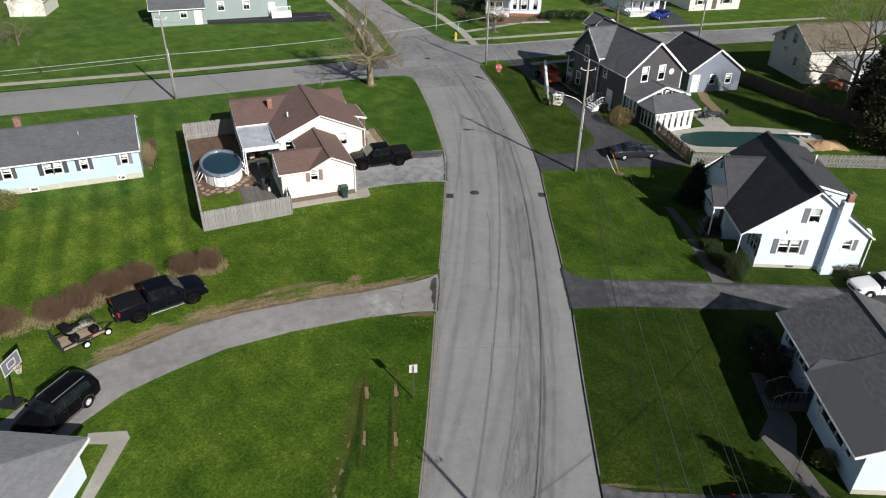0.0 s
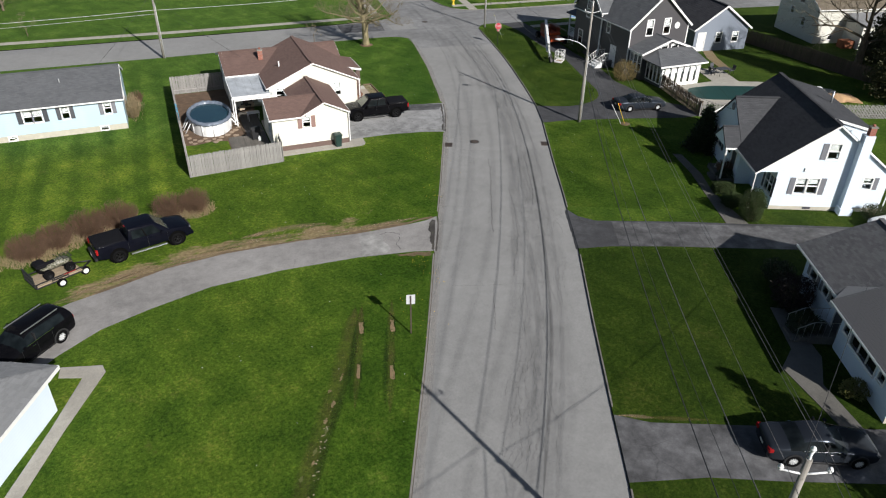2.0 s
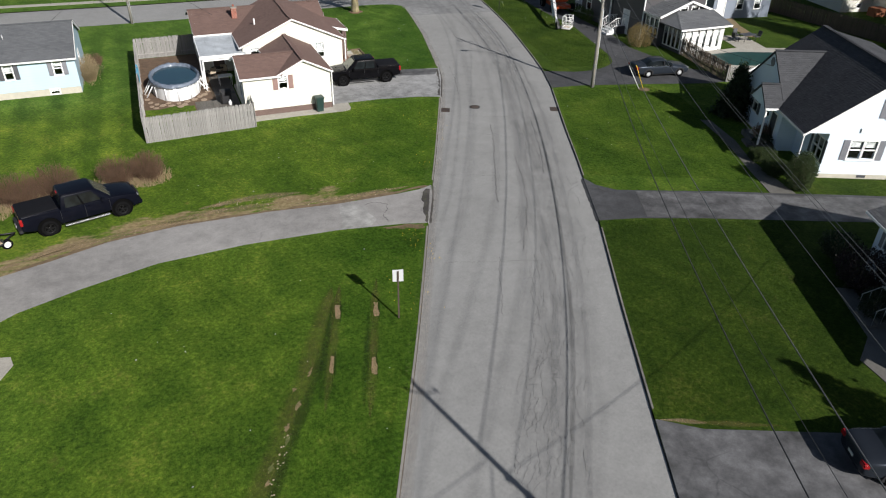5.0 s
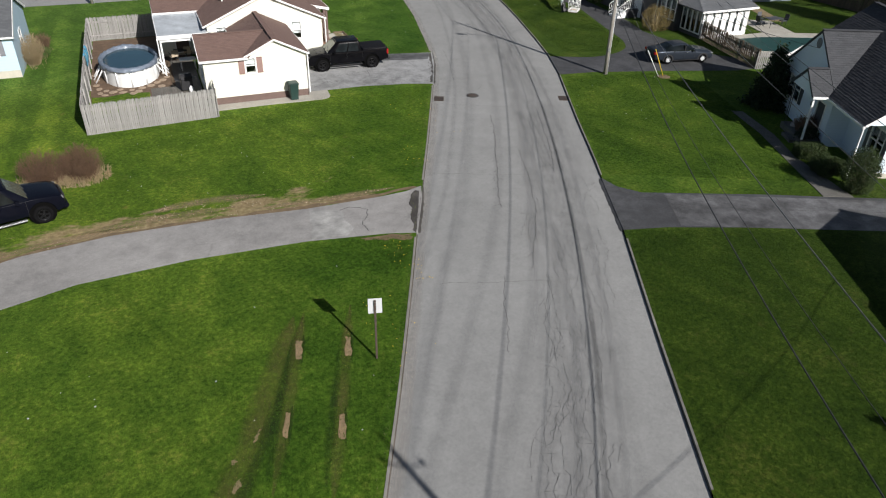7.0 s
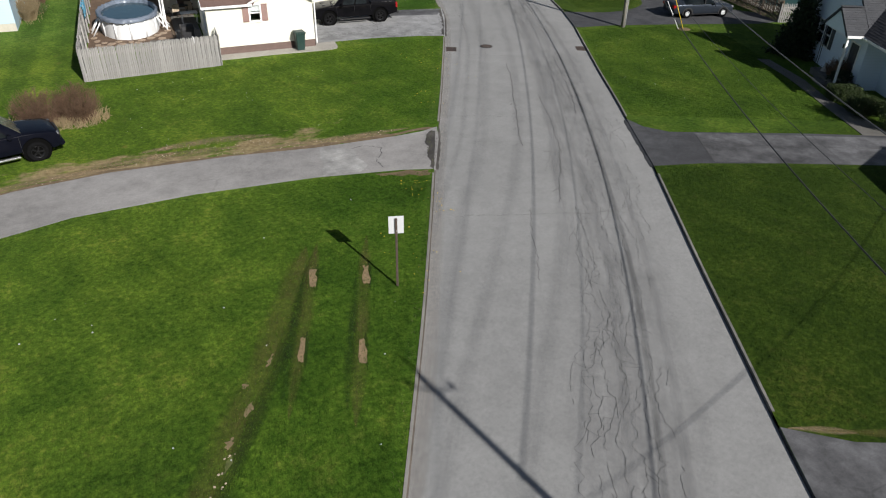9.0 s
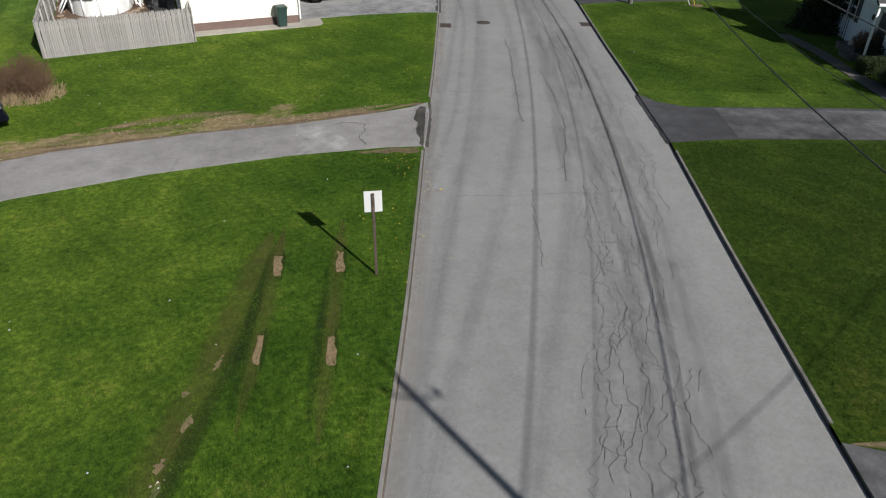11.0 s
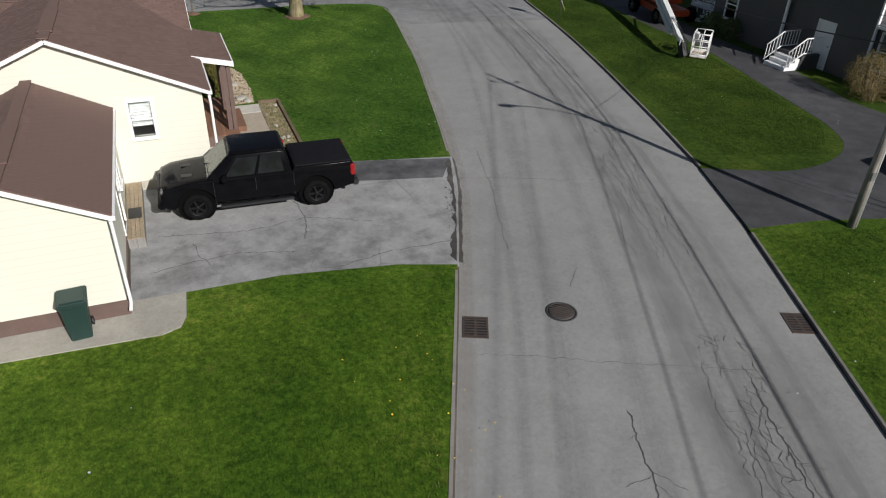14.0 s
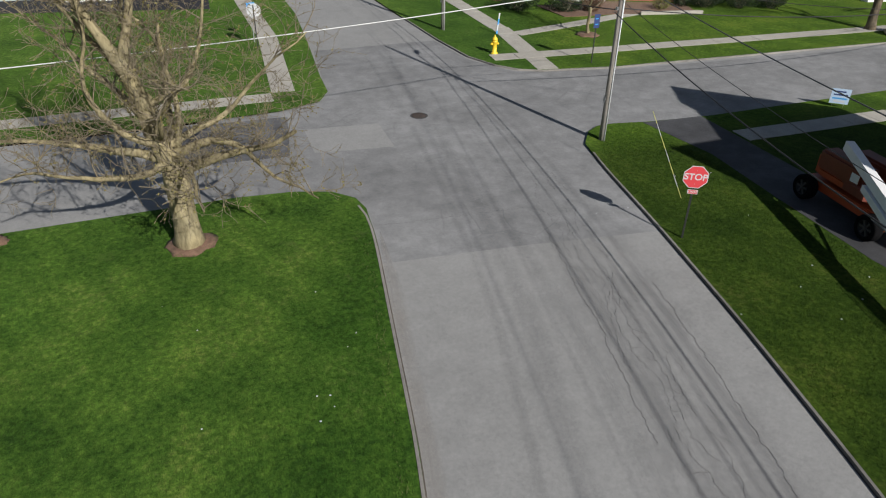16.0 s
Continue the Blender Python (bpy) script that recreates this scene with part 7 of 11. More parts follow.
    if vents:
        for s in (1, -1):
            small_box(t, "hood_vent", front - 0.98, front - 0.64, min(s * 0.28, s * 0.50), max(s * 0.28, s * 0.50), 1.225, 1.25, "black", 0.008)
    small_box(t, "antenna", fx - 0.45, fx - 0.43, 0.80, 0.82, 1.2, 1.75, "black", 0.0)
    return t


def sedan(name, label, m, paint, rim, length=4.95, hw=0.92, height=1.46, wheelbase=2.86, wagon=False):
    t = thing(name, label, "car", m)
    F, B = length / 2, -length / 2
    fx, rx = wheelbase / 2 + 0.08, -wheelbase / 2 + 0.08
    low = 0.22
    k = height / 1.46
    tailz = 1.02 * k
    if wagon:
        roof_end, tail = B + 0.35, 1.12 * k
    else:
        roof_end, tail = rx + 0.35, tailz
    sec = [
        (F, hw * 0.66, 0.34, hw * 0.70, 0.58, hw * 0.62, 0.66, 0.0), (F - 0.12, hw * 0.86, low, hw * 0.88, 0.64, hw * 0.76, 0.76, 0.01), (F - 0.5, hw * 0.97, low, hw * 0.98, 0.74 * k, hw * 0.80, 0.86 * k, 0.03),
        (fx - 0.2, hw * 0.98, low, hw, 0.82 * k, hw * 0.82, 0.95 * k, 0.03), (fx - 0.62, hw * 0.98, low, hw, 0.88 * k, hw * 0.84, 1.00 * k, 0.03),
        (fx - 1.25, hw * 0.98, low, hw, 0.92 * k, hw * 0.66, 1.36 * k, 0.03), (0.05, hw * 0.98, low, hw, 0.93 * k, hw * 0.66, 1.45 * k, 0.04),
        (rx + 0.8, hw * 0.98, low, hw, 0.94 * k, hw * 0.66, 1.44 * k, 0.04), (roof_end, hw * 0.98, low, hw, 0.96 * k, hw * 0.64, 1.36 * k, 0.03)]
    if wagon:
        sec += [(B + 0.10, hw * 0.95, low + 0.05, hw * 0.97, 1.0 * k, hw * 0.66, 1.28 * k, 0.02), (B + 0.02, hw * 0.92, 0.34, hw * 0.93, 0.98 * k, hw * 0.78, 1.04 * k, 0.0), (B, hw * 0.86, 0.42, hw * 0.86, 0.9 * k, hw * 0.74, 0.96 * k, 0.0)]
        body = loft(sec, (5, 6, 7), (4, 9))
    else:
        sec += [(rx - 0.28, hw * 0.97, low, hw * 0.99, 0.98 * k, hw * 0.80, 1.08 * k, 0.03), (B + 0.35, hw * 0.95, low + 0.04, hw * 0.97, 0.96 * k, hw * 0.80, 1.06 * k, 0.02), (B + 0.08, hw * 0.88, 0.30, hw * 0.90, 0.90 * k, hw * 0.76, 1.03 * k, 0.01), (B, hw * 0.78, 0.40, hw * 0.80, 0.78 * k, hw * 0.70, 0.92 * k, 0.0)]
        body = loft(sec, (5, 6, 7), (4, 8))
    soften(part("body", body, [M[paint], M["car_glass"]], t))
    r = 0.335 if not wagon else 0.37
    for sx in (fx, rx):
        for s in (1, -1):
            arch(t, sx, s * (hw - 0.02), r, s)
            wheel_on(t, sx, s * (hw - 0.10), r, 0.22, rim, s, 10)
    both(t, "headlight", F - 0.34, F - 0.08, hw * 0.50, hw * 0.84, 0.62 * k, 0.74 * k, "clear_lens", 0.03)
    both(t, "tail_light", B - 0.01, B + 0.22, hw * 0.60, hw * 0.92, 0.72 * k, 0.92 * k, "red_lens", 0.03)
    both(t, "mirror", fx - 0.95, fx - 0.80, hw + 0.0, hw + 0.17, 0.94 * k, 1.06 * k, paint, 0.03)
    both(t, "sill_trim", rx + 0.45, fx - 0.45, hw - 0.02, hw + 0.012, 0.26, 0.30, "black", 0.004)
    both(t, "pillar", -0.10, -0.02, hw * 0.80, hw * 0.965, 0.96 * k, 1.33 * k, "black", 0.01)
    both(t, "window_trim", rx + 0.25, fx - 0.85, hw * 0.955, hw * 0.985, 0.955 * k, 0.98 * k, "chrome", 0.004)
    for x in (fx - 0.72, -0.06, rx + 0.42):
        both(t, "door_seam", x - 0.005, x + 0.005, hw - 0.02, hw + 0.006, 0.34, 0.90 * k, "black", 0.0)
    both(t, "door_handle", 0.05, 0.22, hw - 0.01, hw + 0.02, 0.82 * k, 0.85 * k, "chrome", 0.006)
    small_box(t, "grille", F - 0.05, F + 0.015, -0.42, 0.42, 0.42, 0.60, "black")
    small_box(t, "number_plate", B - 0.012, B + 0.0, -0.16, 0.16, 0.58, 0.68, "plate", 0.0)
    if wagon:
        both(t, "roof_rail", roof_end + 0.2, fx - 1.2, hw * 0.56, hw * 0.60, 1.42 * k, 1.47 * k, "steel", 0.01)
    return t


def flat_pose(x, y, deg, z=LAWN + 0.012):
    return pose(x, y, z, 0, 0, deg)


pickup("black_pickup", "glossy black crew-cab pickup with black wheels and bed cover", flat_pose(19.35 + 0.015, 58.02, 177.6), "black_paint", "black_rim")
pickup("blue_black_pickup", "blue-black crew-cab pickup parked on the grass with folding bed cover", flat_pose(-1.16, 41.0, 15.4, LAWN), "navy_paint", "black_rim", 3.6, "vinyl", False, "steel")
sedan("grey_sedan", "dark slate four-door sedan with chrome wheels on a driveway", flat_pose(43.85, 51.42, -9.8), "slate_paint", "alloy")
sedan("shaded_sedan", "dark grey sedan parked in the shade of a bungalow", flat_pose(25.7, 12.45, -24), "charcoal_paint", "alloy", 4.9, 0.92, 1.45, 2.8)
sedan("black_suv", "black sport utility vehicle with roof rails on a curving driveway", flat_pose(-7.15, 32.05, 227), "black_paint", "alloy", 4.9, 0.97, 1.75, 2.95, True)
sedan("white_car", "white car parked on a driveway between two houses", flat_pose(47.0, 25.2, 163), "white_paint", "alloy", 4.7, 0.9, 1.46, 2.75)
sedan("blue_car", "bright blue car beside a white house across the street", flat_pose(81.6, 98.6, 200), "blue_paint", "alloy", 4.5, 0.9, 1.5, 2.6)


def utility_trailer():
    t = thing("utility_trailer", "small black open trailer with plank deck and raised ramp", "trailer", pose(-6.15, 38.85, LAWN, 0, 0, 27))
    deck = small_box(t, "deck", -1.35, 1.25, -0.72, 0.72, 0.42, 0.46, "deck_wood", 0.0)
    for k in range(9):
        part("plank", boxed(-1.34, 1.24, -0.71 + k * 0.158, -0.565 + k * 0.158, 0.46, 0.485), M["deck_wood"], deck)
    for y in (-0.76, 0.72):
        small_box(t, "side_rail", -1.4, 1.3, y, y + 0.05, 0.62, 0.68, "black", 0.0)
        for x in (-1.38, -0.5, 0.4, 1.25):
            small_box(t, "stake", x, x + 0.05, y, y + 0.05, 0.42, 0.66, "black", 0.0)
        small_box(t, "fender", -0.45, 0.35, y - 0.12 if y < 0 else y + 0.05, y if y < 0 else y + 0.17, 0.56, 0.60, "black", 0.01)
    small_box(t, "reflector", 0.2, 0.9, -0.775, -0.76, 0.63, 0.67, "red_lens", 0.0)
    small_box(t, "frame_rail", -1.4, 1.3, -0.74, 0.74, 0.34, 0.42, "black", 0.0)
    gate = part("ramp", boxed(-1.47, -1.40, -0.74, 0.74, 0.45, 0.495), M["black"], t)
    for k in range(6):
        part("ramp_bar", boxed(-1.46, -1.41, -0.72 + k * 0.28, -0.68 + k * 0.28, 0.42, 1.15), M["black"], gate)
    for z in (0.8, 1.12):
        part("ramp_rail", boxed(-1.47, -1.40, -0.74, 0.74, z, z + 0.045), M["black"], gate)
    tongue = bmesh.new()
    tube(tongue, [(1.2, 0.55, 0.38), (2.1, 0.0, 0.40)], 0.04, 6)
    tube(tongue, [(1.2, -0.55, 0.38), (2.1, 0.0, 0.40)], 0.04, 6)
    part("tongue", tongue, M["black"], t)
    for s in (1, -1):
        wheel_on(t, -0.05, s * 0.88, 0.26, 0.16, "white_rim", s, 5, True)
    wheel_on(t, 1.45, -0.62, 0.26, 0.14, "white_rim", -1, 5, True)


def atv():
    t = thing("quad_bike", "camouflage quad bike standing on a small trailer", "quad bike", pose(-6.05, 38.95, LAWN + 0.485, 0, 0, 27))
    n = Nodes("camouflage_plastic")
    v = n.voronoi(7)
    M["camo"] = n.done(n.ramp(v, [(0.25, (0.05, 0.06, 0.035)), (0.45, (0.14, 0.13, 0.09)), (0.6, (0.26, 0.25, 0.20)), (0.75, (0.03, 0.035, 0.025))]), 0.5)
    body = loft([(0.85, 0.18, 0.50, 0.22, 0.62, 0.18, 0.68, 0.0), (0.6, 0.30, 0.42, 0.42, 0.70, 0.34, 0.80, 0.03), (0.2, 0.22, 0.38, 0.28, 0.68, 0.20, 0.86, 0.03), (-0.2, 0.20, 0.38, 0.26, 0.64, 0.19, 0.74, 0.02), (-0.6, 0.28, 0.42, 0.42, 0.68, 0.32, 0.76, 0.02), (-0.9, 0.2, 0.5, 0.26, 0.62, 0.2, 0.68, 0.0)])
    soften(part("body", body, M["camo"], t), 1)
    small_box(t, "seat", -0.62, 0.06, -0.16, 0.16, 0.74, 0.86, "vinyl", 0.05)
    small_box(t, "cargo_box", -1.12, -0.48, -0.42, 0.42, 0.78, 1.05, "vinyl", 0.08)
    rack = bmesh.new()
    for k in range(5):
        box(rack, 0.42, 0.92, -0.34 + k * 0.17, -0.315 + k * 0.17, 0.86, 0.885)
    box(rack, 0.42, 0.45, -0.36, 0.36, 0.86, 0.90)
    box(rack, 0.90, 0.93, -0.36, 0.36, 0.86, 0.90)
    part("front_rack", rack, M["black"], t)
    bars = bmesh.new()
    tube(bars, [(0.12, -0.4, 1.02), (0.24, -0.15, 1.0), (0.24, 0.15, 1.0), (0.12, 0.4, 1.02)], 0.018, 6)
    part("handlebar", bars, M["black"], t)
    for x in (0.62, -0.62):
        for s in (1, -1):
            wheel_on(t, x, s * 0.46, 0.30, 0.22, "black_rim", s, 5)


def boom_lift():
    t = thing("boom_lift", "orange boom lift with white boom lowered and work basket", "boom lift", pose(47.4, 75.0, LAWN + 0.012, 0, 0, 83))
    M["rim_dark"] = plain("dark_lift_rim", (0.05, 0.045, 0.042), 0.7, 0, 0.3)
    M["orange"] = plain("orange_machine_paint", (0.36, 0.055, 0.014), 0.45, 0, 0.15)
    M["timber_floor"] = plain("dirty_basket_floor", (0.42, 0.33, 0.24), 0.8, 0, 0.4, 5)
    M["lift_white"] = plain("white_machine_paint", (0.75, 0.75, 0.74), 0.4, 0, 0.08)
    small_box(t, "chassis", -1.9, 1.9, -0.85, 0.85, 0.42, 0.80, "orange", 0.05)
    for x in (-1.55, 1.55):
        for s in (1, -1):
            wheel_on(t, x, s * 1.12, 0.46, 0.36, "rim_dark", s, 6)
    tt = small_box(t, "turntable", -0.9, 1.5, -0.85, 0.85, 0.95, 1.25, "orange", 0.06)
    # covers and riser: the machine orange darkened, their shade put into the colour
    M["lift_shaded"] = plain("shade_darkened_orange_paint", (0.15, 0.028, 0.012), 0.5, 0, 0.2)
    part("engine_cover", boxed(-0.5, 1.55, 0.25, 0.95, 1.25, 1.95, 0.08), M["lift_shaded"], tt)
    part("tank_cover", boxed(-0.5, 1.35, -0.95, -0.3, 1.25, 1.85, 0.08), M["lift_shaded"], tt)
    part("decal_panel", boxed(-0.40, -0.05, 0.95, 0.965, 1.45, 1.75), M["lift_white"], tt)
    part("counterweight", boxed(1.3, 1.75, -0.8, 0.8, 0.95, 1.7, 0.08), M["orange"], tt)

    def beam(p, q, w, h, mat, name):
        p, q = Vector(p), Vector(q)
        x = (q - p).normalized()
        side = Vector((-x.y, x.x, 0)).normalized()
        up = x.cross(side)
        bm = bmesh.new()
        c = [bm.verts.new(e + side * a + up * b) for e in (p, q) for a, b in ((-w / 2, -h / 2), (w / 2, -h / 2), (w / 2, h / 2), (-w / 2, h / 2))]
        for f in ((0, 1, 2, 3), (4, 7, 6, 5), (0, 4, 5, 1), (1, 5, 6, 2), (2, 6, 7, 3), (3, 7, 4, 0)):
            bm.faces.new([c[i] for i in f])
        return part(name, fixed(bm), M[mat], t)

    # the boom comes down over the front of the chassis to the basket on the grass edge
    inv = t.matrix_basis.inverted()

    def at(x, y, z):
        return inv @ Vector((x, y, z + LAWN))

    def away(x, y, z):
        k = 1.02 + 0.0025 * (y - 66.7)
        return at(21.5 + (x - 21.5) * k, 49.25 + (y - 49.25) * k, 11.0 + (z - 11.0) * k)

    beam(away(46.0, 74.9, 2.65), away(43.25, 68.75, 1.45), 0.28, 0.34, "lift_white", "upper_boom")
    beam(away(43.7, 69.7, 1.62), away(42.36, 66.75, 0.98), 0.20, 0.24, "lift_white", "fly_boom")
    beam(away(45.15, 73.3, 2.0), away(42.95, 68.5, 1.05), 0.18, 0.22, "lift_white", "lower_boom")
    beam(away(46.3, 75.4, 1.3), away(45.2, 73.1, 1.75), 0.30, 0.30, "lift_shaded", "riser")
    beam(away(42.42, 66.9, 1.05), away(42.45, 66.55, 0.35), 0.22, 0.36, "black", "jib_head")
    beam(away(42.45, 66.6, 0.40), away(43.0, 66.85, 0.45), 0.16, 0.2, "black", "basket_mount")
    part("hydraulic_ram", tubed([away(45.0, 72.6, 1.3), away(43.9, 70.2, 1.5)], 0.05, 8), M["steel"], t)
    for k in range(3):
        part("hose", tubed([away(43.4 - 0.1 * k, 69.0, 1.75), away(42.75 - 0.08 * k, 67.4, 1.5), away(42.3 + 0.1 * k, 66.5, 1.15), away(42.55, 66.4, 0.7)], 0.018, 5), M["black"], t)
    basket = thing("basket", "", "", t.matrix_basis.inverted() @ pose(43.38, 66.98, LAWN + 0.09, 0, 0, -46.5))
    basket.parent = t
    w, d, hh = 0.82, 1.15, 1.2
    rail_pts = []
    for z in (0.12, hh * 0.45, hh * 0.75, hh):
        for a, b in (((0, 0), (w, 0)), ((w, 0), (w, d)), ((w, d), (0, d)), ((0, d), (0, 0))):
            rail_pts.append(((*a, z), (*b, z)))
    for x, y in ((0, 0), (w / 2, 0), (w, 0), (w, d / 2), (w, d), (w / 2, d), (0, d), (0, d / 2)):
        rail_pts.append(((x, y, 0), (x, y, hh)))
    for a, b in rail_pts:
        part("rail", tubed([a, b], 0.024, 6), M["lift_white"], basket)
    part("basket_floor", boxed(0, w, 0, d, -0.04, 0.0), M["timber_floor"], basket)
    for b in ((0, w, -0.012, 0.012, 0, 0.16), (0, w, d - 0.012, d + 0.012, 0, 0.16), (-0.012, 0.012, 0.013, d - 0.013, 0, 0.16), (w - 0.012, w + 0.012, 0.013, d - 0.013, 0, 0.16)):
        part("toe_board", boxed(*b), M["lift_white"], basket)
    part("control_box", boxed(0.03, 0.22, 0.3, 0.8, 0.75, 1.1, 0.02), M["steel"], basket)
    part("coiled_hose", tubed([(0.1 + 0.16 * math.cos(q), 0.35 + 0.02 * q, 0.95 + 0.2 * math.sin(q)) for q in [k * 0.5 for k in range(30)]], 0.022, 6), M["lift_white"], basket)


utility_trailer()
atv()
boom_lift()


# ---- plants ----
M["bark_pale"] = bark_material("pale_tan_bark", (0.115, 0.098, 0.058), (0.30, 0.262, 0.16), 5.0)
M["twig_red"] = bark_material("red_brown_twigs", (0.085, 0.055, 0.038), (0.21, 0.135, 0.090), 20)
M["twig_tan"] = bark_material("tan_dry_stalks", (0.22, 0.17, 0.10), (0.40, 0.32, 0.20), 20)
M["twig_grey"] = bark_material("grey_twigs", (0.10, 0.084, 0.060), (0.25, 0.215, 0.155), 20)
M["bud"] = leaf_material("yellow_green_buds", (0.22, 0.20, 0.06), (0.16, 0.13, 0.05))
M["leaf_dark"] = leaf_material("dark_evergreen_leaves", (0.012, 0.026, 0.009), (0.028, 0.048, 0.015))
M["leaf_cedar"] = leaf_material("olive_cedar_sprays", (0.040, 0.046, 0.016), (0.085, 0.080, 0.030))
M["leaf_green"] = leaf_material("green_leaves", (0.06, 0.11, 0.022), (0.10, 0.15, 0.035))
M["leaf_olive"] = leaf_material("olive_brown_leaves", (0.14, 0.11, 0.035), (0.23, 0.17, 0.065))
M["leaf_yellow"] = leaf_material("yellow_green_leaves", (0.20, 0.19, 0.05), (0.11, 0.13, 0.035))
M["leaf_cushion"] = leaf_material("yellow_green_cushion_leaves", (0.075, 0.075, 0.016), (0.15, 0.135, 0.03))
M["leaf_clip"] = leaf_material("clipped_olive_leaves", (0.022, 0.042, 0.010), (0.050, 0.076, 0.017))
M["leaf_maroon"] = leaf_material("dark_maroon_leaves", (0.016, 0.009, 0.010), (0.030, 0.018, 0.018))
M["mulch"] = plain("brown_mulch", (0.15, 0.09, 0.06), 0.95, 0, 0.5, 6, 0.9, 40)


def limbs_mesh(name, limbs, material, parent):
    """Joins tapered limbs (points, radii, sides) into one mesh."""
    verts, faces = [], []
    for pts, radii, seg in limbs:
        base, ref, n = len(verts), None, len(pts)
        for i, p in enumerate(pts):
            d = (pts[min(i + 1, n - 1)] - pts[max(i - 1, 0)]).normalized()
            a = d.orthogonal().normalized() if ref is None else (ref - d * ref.dot(d)).normalized()
            ref, b = a, d.cross(a)
            for k in range(seg):
                w = 2 * math.pi * k / seg
                verts.append(p + radii[i] * (math.cos(w) * a + math.sin(w) * b))
        for i in range(n - 1):
            for k in range(seg):
                j = base + i * seg
                faces.append((j + k, j + (k + 1) % seg, j + seg + (k + 1) % seg, j + seg + k))
    ob = raw_mesh(name, verts, faces, material, parent)
    ob.data.shade_smooth()
    return ob


def grow(rng, p, d, length, r, depth, out, tips, wob=0.16, lift=0.03, kids=(4, 6), spread=(28, 62), shrink=(0.48, 0.74)):
    """One limb with its side limbs."""
    n = max(3, min(9, int(length / 0.32)))
    pts, radii = [p.copy()], [r]
    for i in range(n):
        d = (d + Vector((rng.gauss(0, wob), rng.gauss(0, wob), rng.gauss(0, wob) + lift))).normalized()
        p = p + d * (length / n)
        pts.append(p.copy())
        radii.append(max(0.006, r * (1 - 0.62 * (i + 1) / n)))
    out.append((pts, radii, 8 if r > 0.12 else 5 if r > 0.03 else 3))
    if depth == 0:
        tips.append(pts)
        return
    for k in range(rng.randint(*kids)):
        f = rng.uniform(0.28, 0.98)
        i = min(n - 1, int(f * n))
        q = pts[i].lerp(pts[i + 1], f * n - i)
        ax = Vector((rng.gauss(0, 1), rng.gauss(0, 1), rng.gauss(0, 1)))
        nd = (pts[i + 1] - pts[i]).normalized()
        side = (ax - nd * ax.dot(nd)).normalized()
        w = radians(rng.uniform(*spread))
        grow(rng, q, nd * math.cos(w) + side * math.sin(w), length * rng.uniform(*shrink), max(0.0075, radii[i] * rng.uniform(0.45, 0.68)), depth - 1, out, tips, wob, lift, kids, spread, shrink)


def leaves_mesh(name, spots, size, material, parent, rng, long=1.6):
    """Many small pointed leaves, each turned its own way."""
    verts, faces = [], []
    for p in spots:
        u = Vector((rng.gauss(0, 1), rng.gauss(0, 1), rng.gauss(0, 1))).normalized()
        v = u.orthogonal().normalized()
        w = u.cross(v)
        a = rng.uniform(0, 6.28)
        v, w = v * math.cos(a) + w * math.sin(a), w * math.cos(a) - v * math.sin(a)
        s = size * rng.uniform(0.6, 1.4)
        k = len(verts)
        verts += [p - v * s * long / 2, p + w * s * 0.5 + u * s * 0.15, p + v * s * long / 2, p - w * s * 0.5 + u * s * 0.15]
        faces.append((k, k + 1, k + 2, k + 3))
    ob = raw_mesh(name, verts, faces, material, parent)
    return ob


def mulch_ring(parent, r, seed):
    rng = random.Random(seed)
    bm = lathe([(r, 0.0), (r * 0.8, 0.06), (r * 0.4, 0.10), (0.05, 0.11)], 22)
    for v in bm.verts:
        k = rng.uniform(0.85, 1.15)
        v.co.x, v.co.y = v.co.x * k, v.co.y * k
    part("mulch_ring", bm, M["mulch"], parent, "ring of brown mulch")


